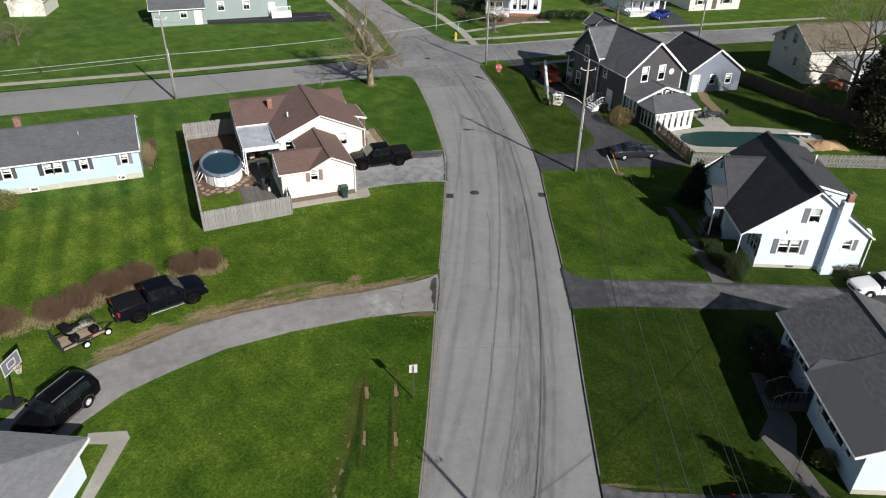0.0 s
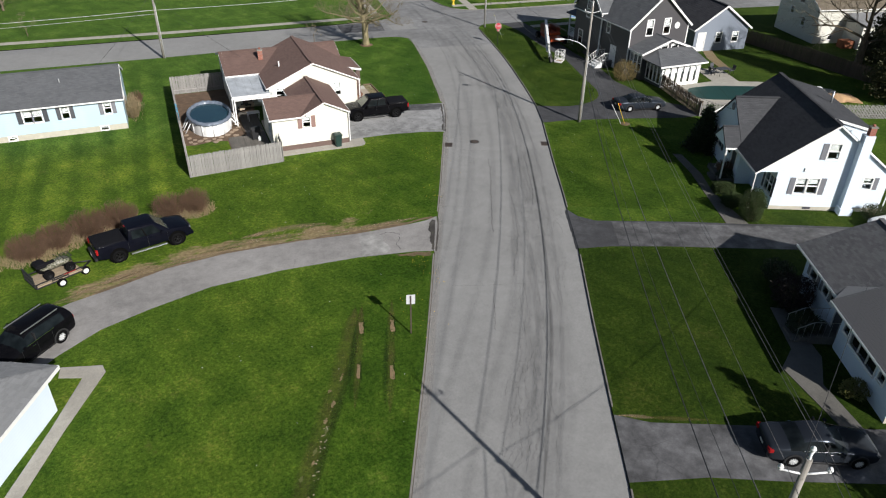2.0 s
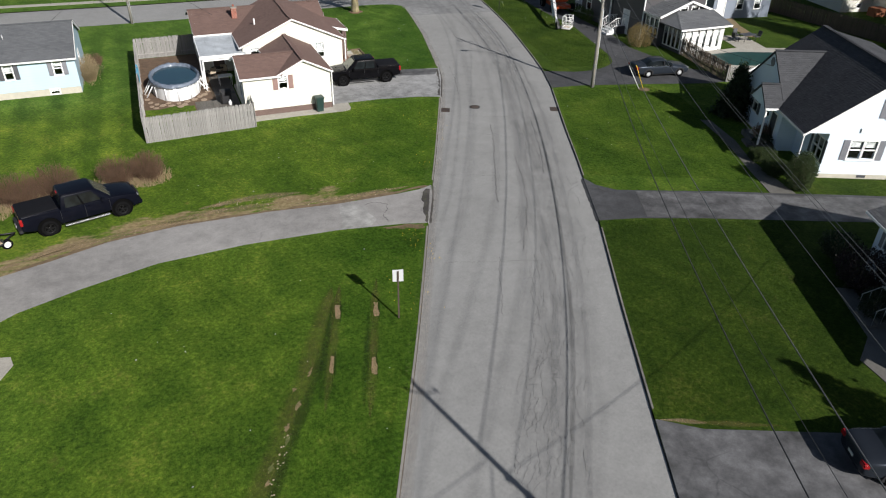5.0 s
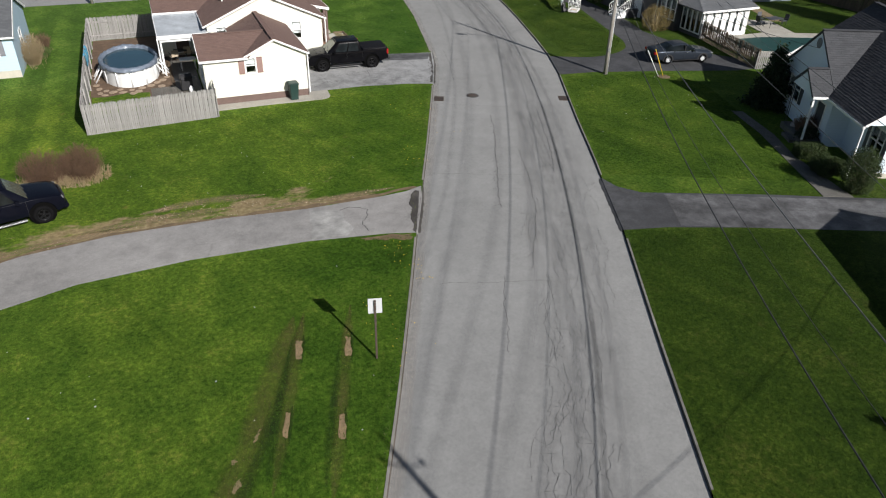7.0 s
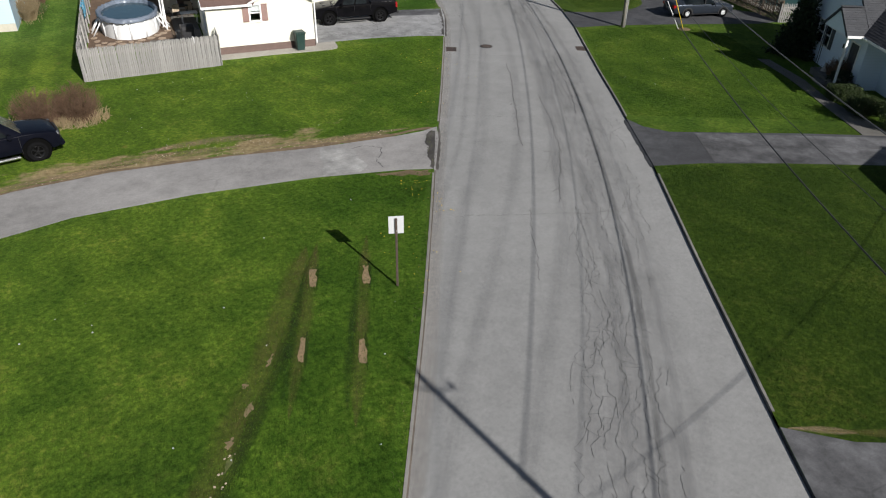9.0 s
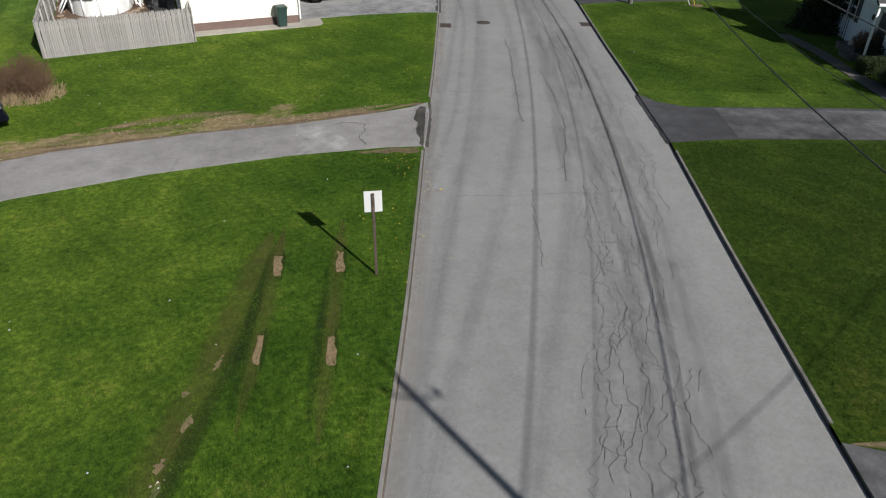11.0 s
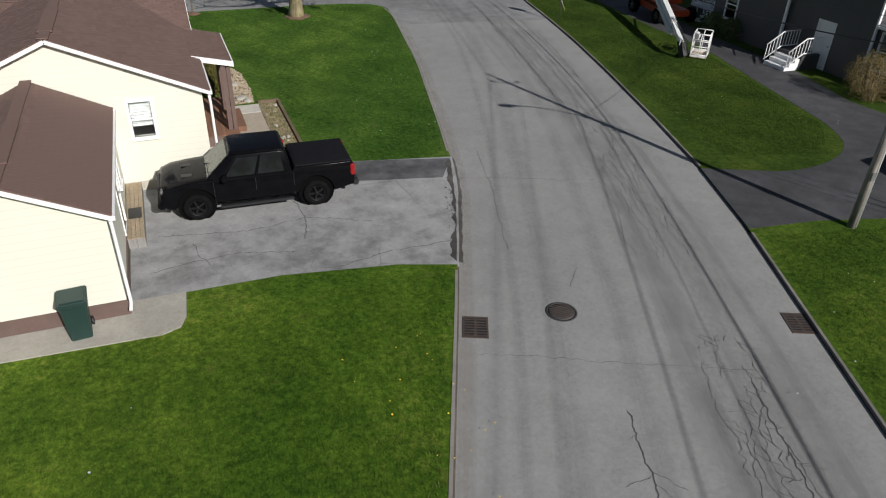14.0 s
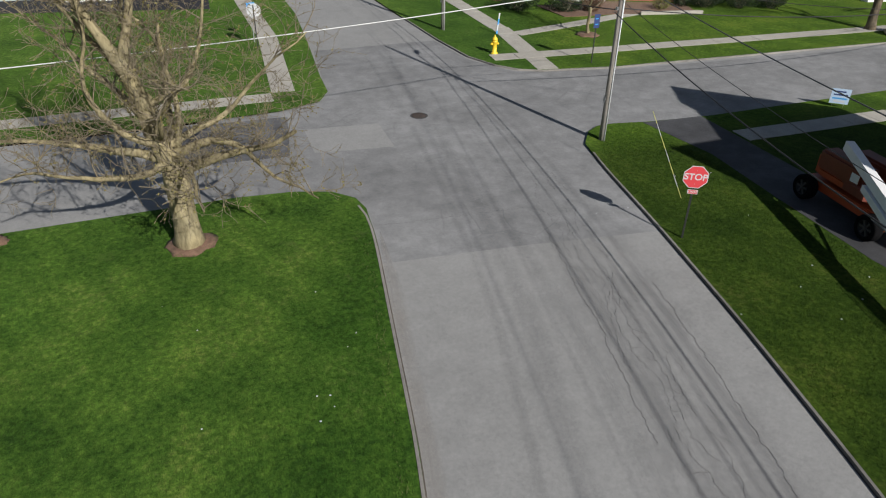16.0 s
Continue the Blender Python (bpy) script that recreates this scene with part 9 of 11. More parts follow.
def utility_pole(x, y, h, label, deg=0.0, lamp=None, bracket=True, crossarm=False):
    """A wooden pole with a three-armed insulator bracket, cable clamps and a ground wire."""
    rng = random.Random(int(x * 10))
    t = thing("utility_pole", label, "utility pole", pose(x, y, LAWN, 0, 0, deg))
    part("post", tubed([(0, 0, -0.3), (0.01, 0, h * 0.35), (-0.01, 0.01, h * 0.7), (0, 0, h)], [0.132, 0.120, 0.100, 0.085], 14), M["pole"], t)
    part("conduit", tubed([(0.16, 0, -0.1), (0.15, 0, h * 0.42), (0.14, 0, h * 0.62)], 0.028, 8), M["lamp_grey"], t, "grey cable conduit")
    part("pole_tag", boxed(-0.06, 0.06, -0.18, -0.165, 1.7, 1.95), M["steel"], t)
    if bracket:
        part("bracket_arm", tubed([(0, 0, h - 0.55), (0.28, 0, h - 0.5), (0.62, 0, h - 0.42)], [0.034, 0.030, 0.026], 8), M["porcelain"], t, "white fibreglass bracket arm")
        part("bracket_arm", tubed([(0, 0, h - 0.55), (-0.28, 0, h - 0.5), (-0.62, 0, h - 0.42)], [0.034, 0.030, 0.026], 8), M["porcelain"], t, "white fibreglass bracket arm")
        part("top_pin", tubed([(0, 0, h - 0.25), (0, 0, h + 0.28)], 0.035, 8), M["porcelain"], t)
        for px, pz in ((-0.62, h - 0.44), (0.62, h - 0.44), (0, h + 0.26)):
            insulator(t, px, 0, pz)
    if crossarm:
        part("crossarm", boxed(-1.15, 1.15, 0.11, 0.21, h - 0.75, h - 0.63, 0.012), M["pole"], t)
        for s in (-1, 1):
            part("arm_brace", tubed([(s * 0.62, 0.16, h - 0.72), (0.0, 0.14, h - 1.3)], 0.014, 6), M["steel"], t)
        for px in (-1.05, -0.55, 0.55, 1.05):
            insulator(t, px, 0.16, h - 0.63)
    for k, z in enumerate((h * 0.66, h * 0.60, h * 0.55)):
        part("cable_clamp", boxed(-0.05, 0.05, -0.24, -0.13, z - 0.06, z + 0.06, 0.012), M["steel"], t)
    coil = [(0.20 + 0.10 * math.cos(w), 0.16 * math.sin(w) * 0.4, h * 0.63 + 0.18 * math.sin(w)) for w in [k * 0.6 for k in range(22)]]
    part("cable_coil", tubed(coil, 0.012, 5), M["cable"], t)
    if lamp:
        (ax, ay, az), z0 = lamp, h * 0.64
        mid = Vector((ax * 0.4, ay * 0.4, z0 + (az - z0) * 0.72))
        a = part("lamp_arm", tubed([(0, 0, z0), (ax * 0.15, ay * 0.15, z0 + (az - z0) * 0.35), mid, (ax * 0.75, ay * 0.75, az - 0.02), (ax, ay, az)], 0.03, 8), M["lamp_grey"], t, "curved galvanised lamp arm")
        d = math.degrees(math.atan2(ay, ax))
        bm = bmesh.new()
        prof = [(-0.1, 0.05, 0.05), (0.05, 0.09, 0.07), (0.3, 0.15, 0.09), (0.55, 0.16, 0.08), (0.72, 0.09, 0.05)]
        rings = [[bm.verts.new((px, w * math.cos(q), hh * math.sin(q))) for q in [2 * math.pi * k / 12 for k in range(12)]] for px, w, hh in prof]
        for r0, r1 in zip(rings, rings[1:]):
            for k in range(12):
                bm.faces.new((r0[k], r0[(k + 1) % 12], r1[(k + 1) % 12], r1[k])).smooth = True
        bm.faces.new(rings[0][::-1])
        bm.faces.new(rings[-1])
        head = part("lamp_head", fixed(bm), M["lamp_grey"], t, "pale cobra-head street lamp", pose(ax, ay, az, 0, 0, d))
        part("lens", lathe([(0.03, -0.13), (0.10, -0.11), (0.13, -0.07), (0.13, -0.05)], 14), M["porcelain"], head, "", pose(0.35, 0, 0))
    return t


def wire(a, b, sag, r=0.011, label="black overhead cable between poles", mat="cable", name="overhead_cable"):
    """A cable that hangs between two points."""
    a, b = Vector(a), Vector(b)
    n = 28
    pts = [a.lerp(b, k / n) - Vector((0, 0, sag * 4 * (k / n) * (1 - k / n))) for k in range(n + 1)]
    return tagged(part(name, tubed(pts, r, 5), M[mat]), label, "cable", "overhead cables")


P0, P1, P2, P3, P4, P5, P6 = (15.35, 6.4), (36.55, 50.35), (42.4, 83.85), (42.5, 103.0), (2.24, 83.0), (78.0, 84.0), (-6.0, -37.0)
utility_pole(*P0, 10.15, "weathered grey wooden utility pole with insulators beside a driveway", -26)
utility_pole(*P1, 10.3, "pale wooden utility pole with a street lamp and insulator bracket", -22, (-2.2, 0.0, 7.5))
utility_pole(*P2, 10.0, "tall weathered utility pole on the street corner", -80, (-1.4, 0.6, 8.2))
utility_pole(*P3, 9.5, "wooden utility pole beyond the crossing", -86)
utility_pole(*P4, 9.6, "pale wooden utility pole at the cross street kerb", 0)
utility_pole(*P5, 10.0, "wooden utility pole beside the cross street", 0, None, True, True)


def span(p, q, r0=0.008, low=(0.55, 0.54), drop=0.036):
    """The cables of one span: three light ones on top, a thick bundle and two thin ones below."""
    (x0, y0, h0), (x1, y1, h1) = p, q
    d = Vector((x1 - x0, y1 - y0)).normalized()
    s = Vector((d.y, -d.x))
    n = math.hypot(x1 - x0, y1 - y0)
    for off, dz in ((-0.62, -0.25), (0.62, -0.25), (0.0, 0.45)):
        wire((x0 + s.x * off, y0 + s.y * off, h0 + dz), (x1 + s.x * off, y1 + s.y * off, h1 + dz), n * 0.012, r0, "thin bare power line between pole tops", "cable_pale", "power_line")
    wire((x0 - s.x * 0.2, y0 - s.y * 0.2, h0 * 0.72), (x1 - s.x * 0.2, y1 - s.y * 0.2, h1 * 0.68), n * 0.018, 0.018, "twisted grey supply cable between poles", "cable_pale")
    wire((x0 - s.x * 0.24, y0 - s.y * 0.24, h0 * 0.62), (x1 - s.x * 0.24, y1 - s.y * 0.24, h1 * 0.60), n * 0.030, 0.010)
    wire((x0 - s.x * 0.24, y0 - s.y * 0.24, h0 * low[0]), (x1 - s.x * 0.24, y1 - s.y * 0.24, h1 * low[1]), n * drop, 0.022)


span((*P6, 10.4), (*P0, 10.4), low=(0.55, 0.485))
span((*P0, 10.4), (*P1, 10.3), low=(0.485, 0.54), drop=0.031)
span((*P1, 10.3), (*P2, 10.0))
span((*P2, 10.0), (*P3, 9.5))
span((*P2, 10.0), (*P5, 10.0))
wire((P4[0], P4[1], 5.3), (P2[0], P2[1], 6.4), 0.5, 0.020, "pale sleeved cable along the cross street", "cable_white")
wire((P4[0], P4[1], 5.3), (-60.0, 83.9, 5.4), 0.5, 0.020, "pale sleeved cable along the cross street", "cable_white")
wire((P4[0], P4[1], 4.9), (-60.0, 83.9, 5.0), 0.6, 0.014, "pale sleeved cable along the cross street", "cable_white")
wire((P4[0], P4[1], 8.8), (P2[0], P2[1], 8.9), 0.6, 0.010, "thin bare power line between pole tops", "cable_pale", "power_line")
wire((P4[0], P4[1], 9.4), (-60.0, 83.9, 9.6), 0.7, 0.016)
wire((P4[0], P4[1], 8.8), (-60.0, 83.9, 9.0), 0.7, 0.010, "thin bare power line between pole tops", "cable_pale", "power_line")
# service drops
for a, b, sag in (((P0[0], P0[1], 7.3), (-8.0, 3.0, 6.6), 0.6), ((P0[0], P0[1], 6.8), (33.0, 17.5, 4.6), 0.4), ((P1[0], P1[1], 6.9), (47.5, 62.3, 5.4), 0.35), ((P1[0], P1[1], 6.6), (43.2, 37.4, 4.6), 0.3), ((P2[0], P2[1], 6.7), (50.3, 77.2, 6.4), 0.3), ((P4[0], P4[1], 7.0), (8.9, 66.0, 4.3), 0.35), ((P4[0], P4[1], 7.2), (-4.6, 66.6, 3.6), 0.4)):
    wire(a, b, sag, 0.012, "black service cable from a pole to a house", "cable", "service_cable")
# guy wires with guards
guy = thing("guy_wire", "pair of taut guy wires with yellow and white guards", "guy wire", pose(40.3, 48.5, LAWN))
for k, (dx, z, g) in enumerate(((0.0, 9.3, "yellow"), (-0.35, 6.6, "porcelain"))):
    a, b = Vector((dx, 0.05 * k, -0.05)), Vector((P1[0] - 40.3, P1[1] - 48.5, z))
    u = (b - a).normalized()
    part("strand", tubed([a, b], 0.008, 5), M["cable_pale"], guy)
    part("guard", tubed([a + u * 0.1, a + u * 2.2], 0.024, 8), M[g], guy, "yellow plastic guard" if k == 0 else "white plastic guard")
part("soil_patch", lathe([(0.5, 0.0), (0.4, 0.02), (0.15, 0.03), (0.02, 0.035)], 14), M["soil"], guy)


# ---- signs, drains, hydrant ----
M["sign_red"] = plain("red_sign_sheeting", (0.56, 0.055, 0.065), 0.3, 0, 0.08)
M["sign_white"] = plain("white_sign_sheeting", (0.50, 0.51, 0.52), 0.35, 0, 0.05)
M["sign_blue"] = plain("blue_sign_sheeting", (0.05, 0.28, 0.62), 0.35, 0, 0.08)
M["post_dark"] = plain("dark_steel_post", (0.035, 0.038, 0.034), 0.55, 0.4, 0.2)
M["cast_iron"] = plain("rusty_cast_iron", (0.085, 0.062, 0.050), 0.75, 0.3, 0.4, 8, 0.5, 60)
M["iron"] = plain("dark_cast_iron", (0.06, 0.058, 0.058), 0.7, 0.4, 0.4, 8, 0.5, 60)


def text_part(words, size, mat, parent, m, name="lettering", thick=0.002):
    cu = bpy.data.curves.new(name, "FONT")
    cu.body, cu.size, cu.align_x, cu.align_y, cu.extrude = words, size, "CENTER", "CENTER", thick
    cu.offset = size * 0.018
    cu.materials.append(M[mat])
    tmp = bpy.data.objects.new("tmp_text", cu)
    me = bpy.data.meshes.new_from_object(tmp)
    bpy.data.objects.remove(tmp)
    ob = new(name, me)
    ob.parent = parent
    ob.matrix_basis = m
    return ob


def octagon(r, t):
    bm = bmesh.new()
    pts = [(r * math.cos(radians(22.5 + 45 * k)), r * math.sin(radians(22.5 + 45 * k))) for k in range(8)]
    prism(bm, pts, "y", -t / 2, t / 2)
    return fixed(bm)


def stop_sign(x, y, deg, label, front=True):
    t = thing("stop_sign", label, "stop sign", pose(x, y, LAWN, 0, 0, deg))
    part("post", boxed(-0.03, 0.03, 0.0, 0.045, -0.2, 2.55, 0.006), M["post_dark"], t)
    rim = part("plate", octagon(0.41, 0.006), M["sign_white"], t, "white-edged octagon plate", pose(0, -0.012, 2.23))
    part("face", octagon(0.385, 0.006), M["sign_red"], rim, "red octagon face", pose(0, -0.004, 0))
    text_part("STOP", 0.30, "sign_white", rim, pose(0, -0.010, 0, 90))
    small = part("small_plate", boxed(-0.16, 0.16, -0.014, -0.008, 1.64, 1.79, 0.002), M["sign_white"], t, "small red plate with white edge")
    part("small_face", boxed(-0.145, 0.145, -0.018, -0.015, 1.655, 1.775), M["sign_red"], small)
    text_part("4-WAY", 0.105, "sign_white", small, pose(0, -0.020, 1.715, 90))
    for z in (2.0, 2.45):
        part("bolt", lathe([(0.012, 0), (0.010, 0.008)], 8), M["steel"], t, "", pose(0, -0.018, z, 90))


stop_sign(40.4, 75.75, -30, "red octagonal stop sign on a dark post in grass")
stop_sign(30.55, 101.9, 165, "stop sign seen from behind across the street")
M["rod_lime"] = plain("faded_yellow_green_plastic", (0.55, 0.55, 0.16), 0.5, 0, 0.15)
rod = thing("marker_rod", "leaning yellow and white marker rod in the grass", "marker rod", pose(42.2, 78.14, LAWN))
for k in range(7):
    lean = Vector((-0.37, 2.04, 2.73))
    part("segment", tubed([lean * (k / 7 - 0.02), lean * ((k + 1) / 7 - 0.02)], 0.011, 8), M["sign_white" if k % 2 else "rod_lime"], rod)


M["sign_navy"] = plain("navy_sign_sheeting", (0.03, 0.05, 0.14), 0.4, 0, 0.1)


def post_sign(name, label, x, y, deg, h, w, ph, bars=(), face="sign_white", post="steel"):
    t = thing(name, label, "sign", pose(x, y, LAWN, 0, 0, deg))
    part("post", boxed(-0.03, 0.03, 0.0, 0.04, -0.2, h, 0.005), M[post], t)
    p = part("plate", boxed(-w / 2, w / 2, -0.012, -0.006, h - ph, h, 0.002), M[face], t)
    for z, bw, bh, c in bars:
        part("printed_bar", boxed(-bw / 2, bw / 2, -0.016, -0.0125, h - ph + z - bh / 2, h - ph + z + bh / 2), M[c], p)
    return t


rs = thing("road_sign", "blank white back of a road sign on a brown post", "sign", pose(11.8, 26.73, LAWN, 0, 0, -14))
part("post", boxed(-0.035, 0.035, -0.05, 0.0, -0.2, 2.46, 0.006), M["cast_iron"], rs, "rusty brown steel post")
part("plate", boxed(-0.23, 0.23, 0.003, 0.009, 1.92, 2.52, 0.002), M["sign_white"], rs)
for z in (2.05, 2.40):
    part("bolt", lathe([(0.014, 0), (0.012, 0.012)], 8), M["steel"], rs, "", pose(0, -0.052, z, 90))
post_sign("street_sign", "narrow dark blue sign on a thin dark post", 47.9, 93.65, 0, 2.7, 0.36, 0.75, ((0.2, 0.2, 0.05, "sign_blue"), (0.5, 0.2, 0.05, "sign_blue")), "sign_navy", "post_dark")
post_sign("street_sign", "blue street sign on a steel post beside the sidewalk", 30.6, 103.6, 10, 2.3, 0.5, 0.35, ((0.17, 0.3, 0.08, "sign_white"),), "sign_blue")
M["sign_pale"] = plain("pale_blue_printed_board", (0.40, 0.52, 0.66), 0.45, 0, 0.1)
ys = thing("yard_sign", "white and blue yard sign on two wire legs", "yard sign", pose(55.6, 83.6, LAWN, 0, 0, -42))
yp = part("plate", boxed(-0.42, 0.42, -0.005, 0.005, 0.18, 0.92, 0.002), M["sign_pale"], ys)
for z, w, c in ((0.78, 0.42, "sign_navy"), (0.62, 0.62, "sign_navy"), (0.44, 0.66, "sign_blue"), (0.30, 0.5, "sign_white")):
    part("printed_bar", boxed(-w / 2, w / 2, -0.009, -0.0055, z - 0.035, z + 0.035), M[c], yp)
for s in (-0.25, 0.25):
    part("wire_leg", tubed([(s, 0, -0.15), (s, 0, 0.3)], 0.006, 5), M["steel"], ys)


def hydrant():
    t = thing("fire_hydrant", "yellow fire hydrant with dark caps on the corner", "hydrant", pose(43.4, 97.05, LAWN) @ Matrix.Scale(1.28, 4))
    part("barrel", lathe([(0.16, -0.1), (0.16, 0.05), (0.11, 0.07), (0.105, 0.5), (0.135, 0.52), (0.135, 0.57), (0.11, 0.6)], 18), M["yellow"], t)
    part("bonnet", lathe([(0.13, 0.6), (0.125, 0.66), (0.09, 0.73), (0.035, 0.77), (0.03, 0.83), (0.01, 0.84)], 18), M["yellow"], t)
    for d, r in ((0, 0.05), (180, 0.05), (90, 0.07)):
        m = pose(0, 0, 0.44, 0, 0, d) @ pose(0.09, 0, 0, 0, 90, 0)
        part("nozzle", lathe([(r, 0), (r, 0.05), (r * 1.25, 0.055), (r * 1.25, 0.09), (r * 0.4, 0.10), (r * 0.3, 0.13)], 12), M["yellow"], t, "", m)


hydrant()
mk = thing("marker_post", "thin blue and white marker post behind the hydrant", "marker post", pose(45.4, 101.0, LAWN, 0, 6, 0))
for k in range(4):
    part("band", boxed(-0.045, 0.045, -0.02, 0.02, -0.15 + 0.36 * k, 0.21 + 0.36 * k), M["sign_white" if k % 2 else "sign_blue"], mk)


def drain_grate(x, y, deg, label):
    t = thing("drain_grate", label, "drain", pose(x, y, ROAD_Z + 0.004, 0, 0, deg))
    bm = bmesh.new()
    for b in ((-0.42, 0.42, -0.32, -0.27), (-0.42, 0.42, 0.27, 0.32), (-0.42, -0.37, -0.27, 0.27), (0.37, 0.42, -0.27, 0.27)):
        box(bm, b[0], b[1], b[2], b[3], -0.02, 0.012)
    part("frame", bm, M["cast_iron"], t)
    for k in range(7):
        x0 = -0.34 + 0.105 * k
        part("bar", boxed(x0, x0 + 0.035, -0.27, 0.27, -0.02, 0.010), M["cast_iron"], t)
    part("cross_bar", boxed(-0.37, 0.37, -0.03, 0.03, -0.02, 0.009), M["cast_iron"], t)
    # black sheet close under the bars stands in for the unlit pit
    part("dark_sump", boxed(-0.37, 0.37, -0.27, 0.27, -0.03, 0.002), M["black"], t)


drain_grate(23.36, 49.70, 67, "rusty iron storm drain grate at the kerb")
drain_grate(31.22, 47.12, 67, "rusty iron storm drain grate at the kerb")


def manhole(x, y, r):
    t = thing("manhole_cover", "round rusty iron manhole cover in the asphalt", "manhole", pose(x, y, ROAD_Z + 0.004))
    part("ring", lathe([(r + 0.07, -0.03), (r + 0.07, 0.006), (r + 0.01, 0.007), (r + 0.01, -0.02)], 32), M["iron"], t)
    lid = part("lid", lathe([(r, -0.03), (r, 0.008), (r * 0.5, 0.010), (0.01, 0.011)], 32), M["iron"], t)
    for k in range(-4, 5):
        w = math.sqrt(max(0.0, r * r - (k * r / 5) ** 2)) * 0.92
        part("rib", boxed(-w, w, k * r / 5 - 0.012, k * r / 5 + 0.012, 0.008, 0.016), M["cast_iron"], lid)


manhole(25.7, 49.55, 0.34)
manhole(35.95, 89.2, 0.34)


# ---- fences, pools and gardens ----
M["picket_dark"] = weathered_wood("dark_stained_pickets", (0.085, 0.065, 0.048), (0.16, 0.125, 0.095))
M["pool_white"] = plain("white_pool_wall", (0.74, 0.75, 0.75), 0.45, 0, 0.10, 1.5)
M["pool_cover"] = plain("crumpled_grey_blue_cover", (0.16, 0.19, 0.24), 0.35, 0, 0.5, 5, 0.8, 12)
M["cover_green"] = plain("dark_green_pool_cover", (0.006, 0.042, 0.036), 0.6, 0, 0.25, 0.8, 0.3, 6)
M["dirt"] = plain("brown_yard_dirt", (0.125, 0.080, 0.050), 0.95, 0, 0.45, 1.6, 0.9, 30)
M["paver"] = plain("sandstone_stepping_stone", (0.33, 0.25, 0.18), 0.9, 0, 0.3, 5, 0.5, 40)
M["deck_grey"] = weathered_wood("grey_deck_boards", (0.10, 0.095, 0.085), (0.20, 0.185, 0.165))
M["towel"] = plain("blue_towel", (0.10, 0.36, 0.52), 0.9, 0, 0.2, 8, 0.4, 60)
M["bin_green"] = plain("dark_green_bin_plastic", (0.016, 0.042, 0.036), 0.5, 0, 0.2)
M["timber"] = weathered_wood("dark_edging_timber", (0.10, 0.075, 0.05), (0.20, 0.15, 0.10))
M["pebble"] = plain("pale_bed_stones", (0.38, 0.32, 0.235), 0.9, 0, 0.4, 6, 0.6, 30)
M["tarp"] = plain("tan_tarpaulin", (0.44, 0.28, 0.15), 0.7, 0, 0.2, 1.5)
M["chair_fabric"] = plain("beige_chair_fabric", (0.46, 0.38, 0.28), 0.85, 0, 0.12)


def water_material():
    n = Nodes("pool_water")
    w = n.noise(2.2, 3)
    n.bump(w, 0.12, 0.03)
    col = n.ramp(n.noise(0.5, 2), [(0.3, (0.008, 0.030, 0.045)), (0.7, (0.014, 0.045, 0.058))])
    return n.done(col, 0.08, 0, 0.6)


M["water"] = water_material()


def picket_mesh(w, h, t, style):
    bm = bmesh.new()
    if style == "point":
        pts = [(-w / 2, -0.05), (w / 2, -0.05), (w / 2, h - w * 0.9), (0.0, h), (-w / 2, h - w * 0.9)]
    else:
        pts = [(-w / 2, -0.05), (w / 2, -0.05), (w / 2, h - 0.13), (w * 0.22, h - 0.08), (w * 0.42, h - 0.04), (0.0, h), (-w * 0.42, h - 0.04), (-w * 0.22, h - 0.08), (-w / 2, h - 0.13)]
    prism(bm, pts, "y", -t / 2, t / 2)
    fixed(bm)
    me = bpy.data.meshes.new("picket")
    bm.to_mesh(me)
    bm.free()
    return me


def picket_fence(line, label, mat="wood", h=1.8, w=0.098, gap=0.006, style="point", seed=1, bay=2.4, rails=True, side=1):
    """A board fence: posts, two rails and separate pointed pickets, each a little askew."""
    rng = random.Random(seed)
    t = thing("fence", label, "fence")
    me = picket_mesh(w, h, 0.022, style)
    me.materials.append(M[mat])
    for x, y, dx, dy in along(line, w + gap):
        ob = new("picket", me)
        ob.parent = t
        ob.matrix_basis = pose(x, y, LAWN + rng.uniform(-0.035, 0.03), rng.uniform(-0.9, 0.9), rng.uniform(-0.8, 0.8), math.degrees(math.atan2(dy, dx)) + rng.uniform(-2, 2))
    for (x0, y0), (x1, y1) in zip(line, line[1:]):
        n = math.hypot(x1 - x0, y1 - y0)
        a = math.degrees(math.atan2(y1 - y0, x1 - x0))
        m = pose(x0, y0, LAWN, 0, 0, a)
        for z in (0.35, h - 0.45):
            part("rail", boxed(0, n, side * 0.035 - 0.02, side * 0.035 + 0.02, z, z + 0.09), M[mat], t, "", m)
        k = 0
        while k * bay <= n + 0.1:
            part("post", boxed(k * bay - 0.045, k * bay + 0.045, side * 0.1 - 0.045, side * 0.1 + 0.045, -0.2, h * 0.97, 0.008), M[mat], t, "", m)
            k += 1
    return t


picket_fence([(2.39, 50.43), (9.54, 50.88)], "tall weathered grey stockade fence round a pool yard", seed=3)
picket_fence([(2.33, 70.1), (2.35, 50.45)], "tall weathered grey stockade fence beside the lawn", seed=4)
picket_fence([(2.36, 70.12), (8.9, 70.25)], "tall weathered grey stockade fence at the yard's back", seed=5, side=-1)
picket_fence([(9.56, 50.9), (9.62, 52.7)], "short weathered fence return at the garage wall", seed=6, h=1.75)
picket_fence([(48.05, 47.76), (49.0, 52.9), (50.0, 58.2)], "dark stained picket fence beside a sunroom", "picket_dark", 1.55, 0.09, 0.045, "ear", 7, 2.3, side=-1)
picket_fence([(48.05, 47.7), (52.0, 46.1), (60.4, 42.9), (65.9, 40.55), (74, 37.1)], "weathered picket fence round a pool garden", "wood", 1.35, 0.09, 0.05, "ear", 8, 2.3, side=1)
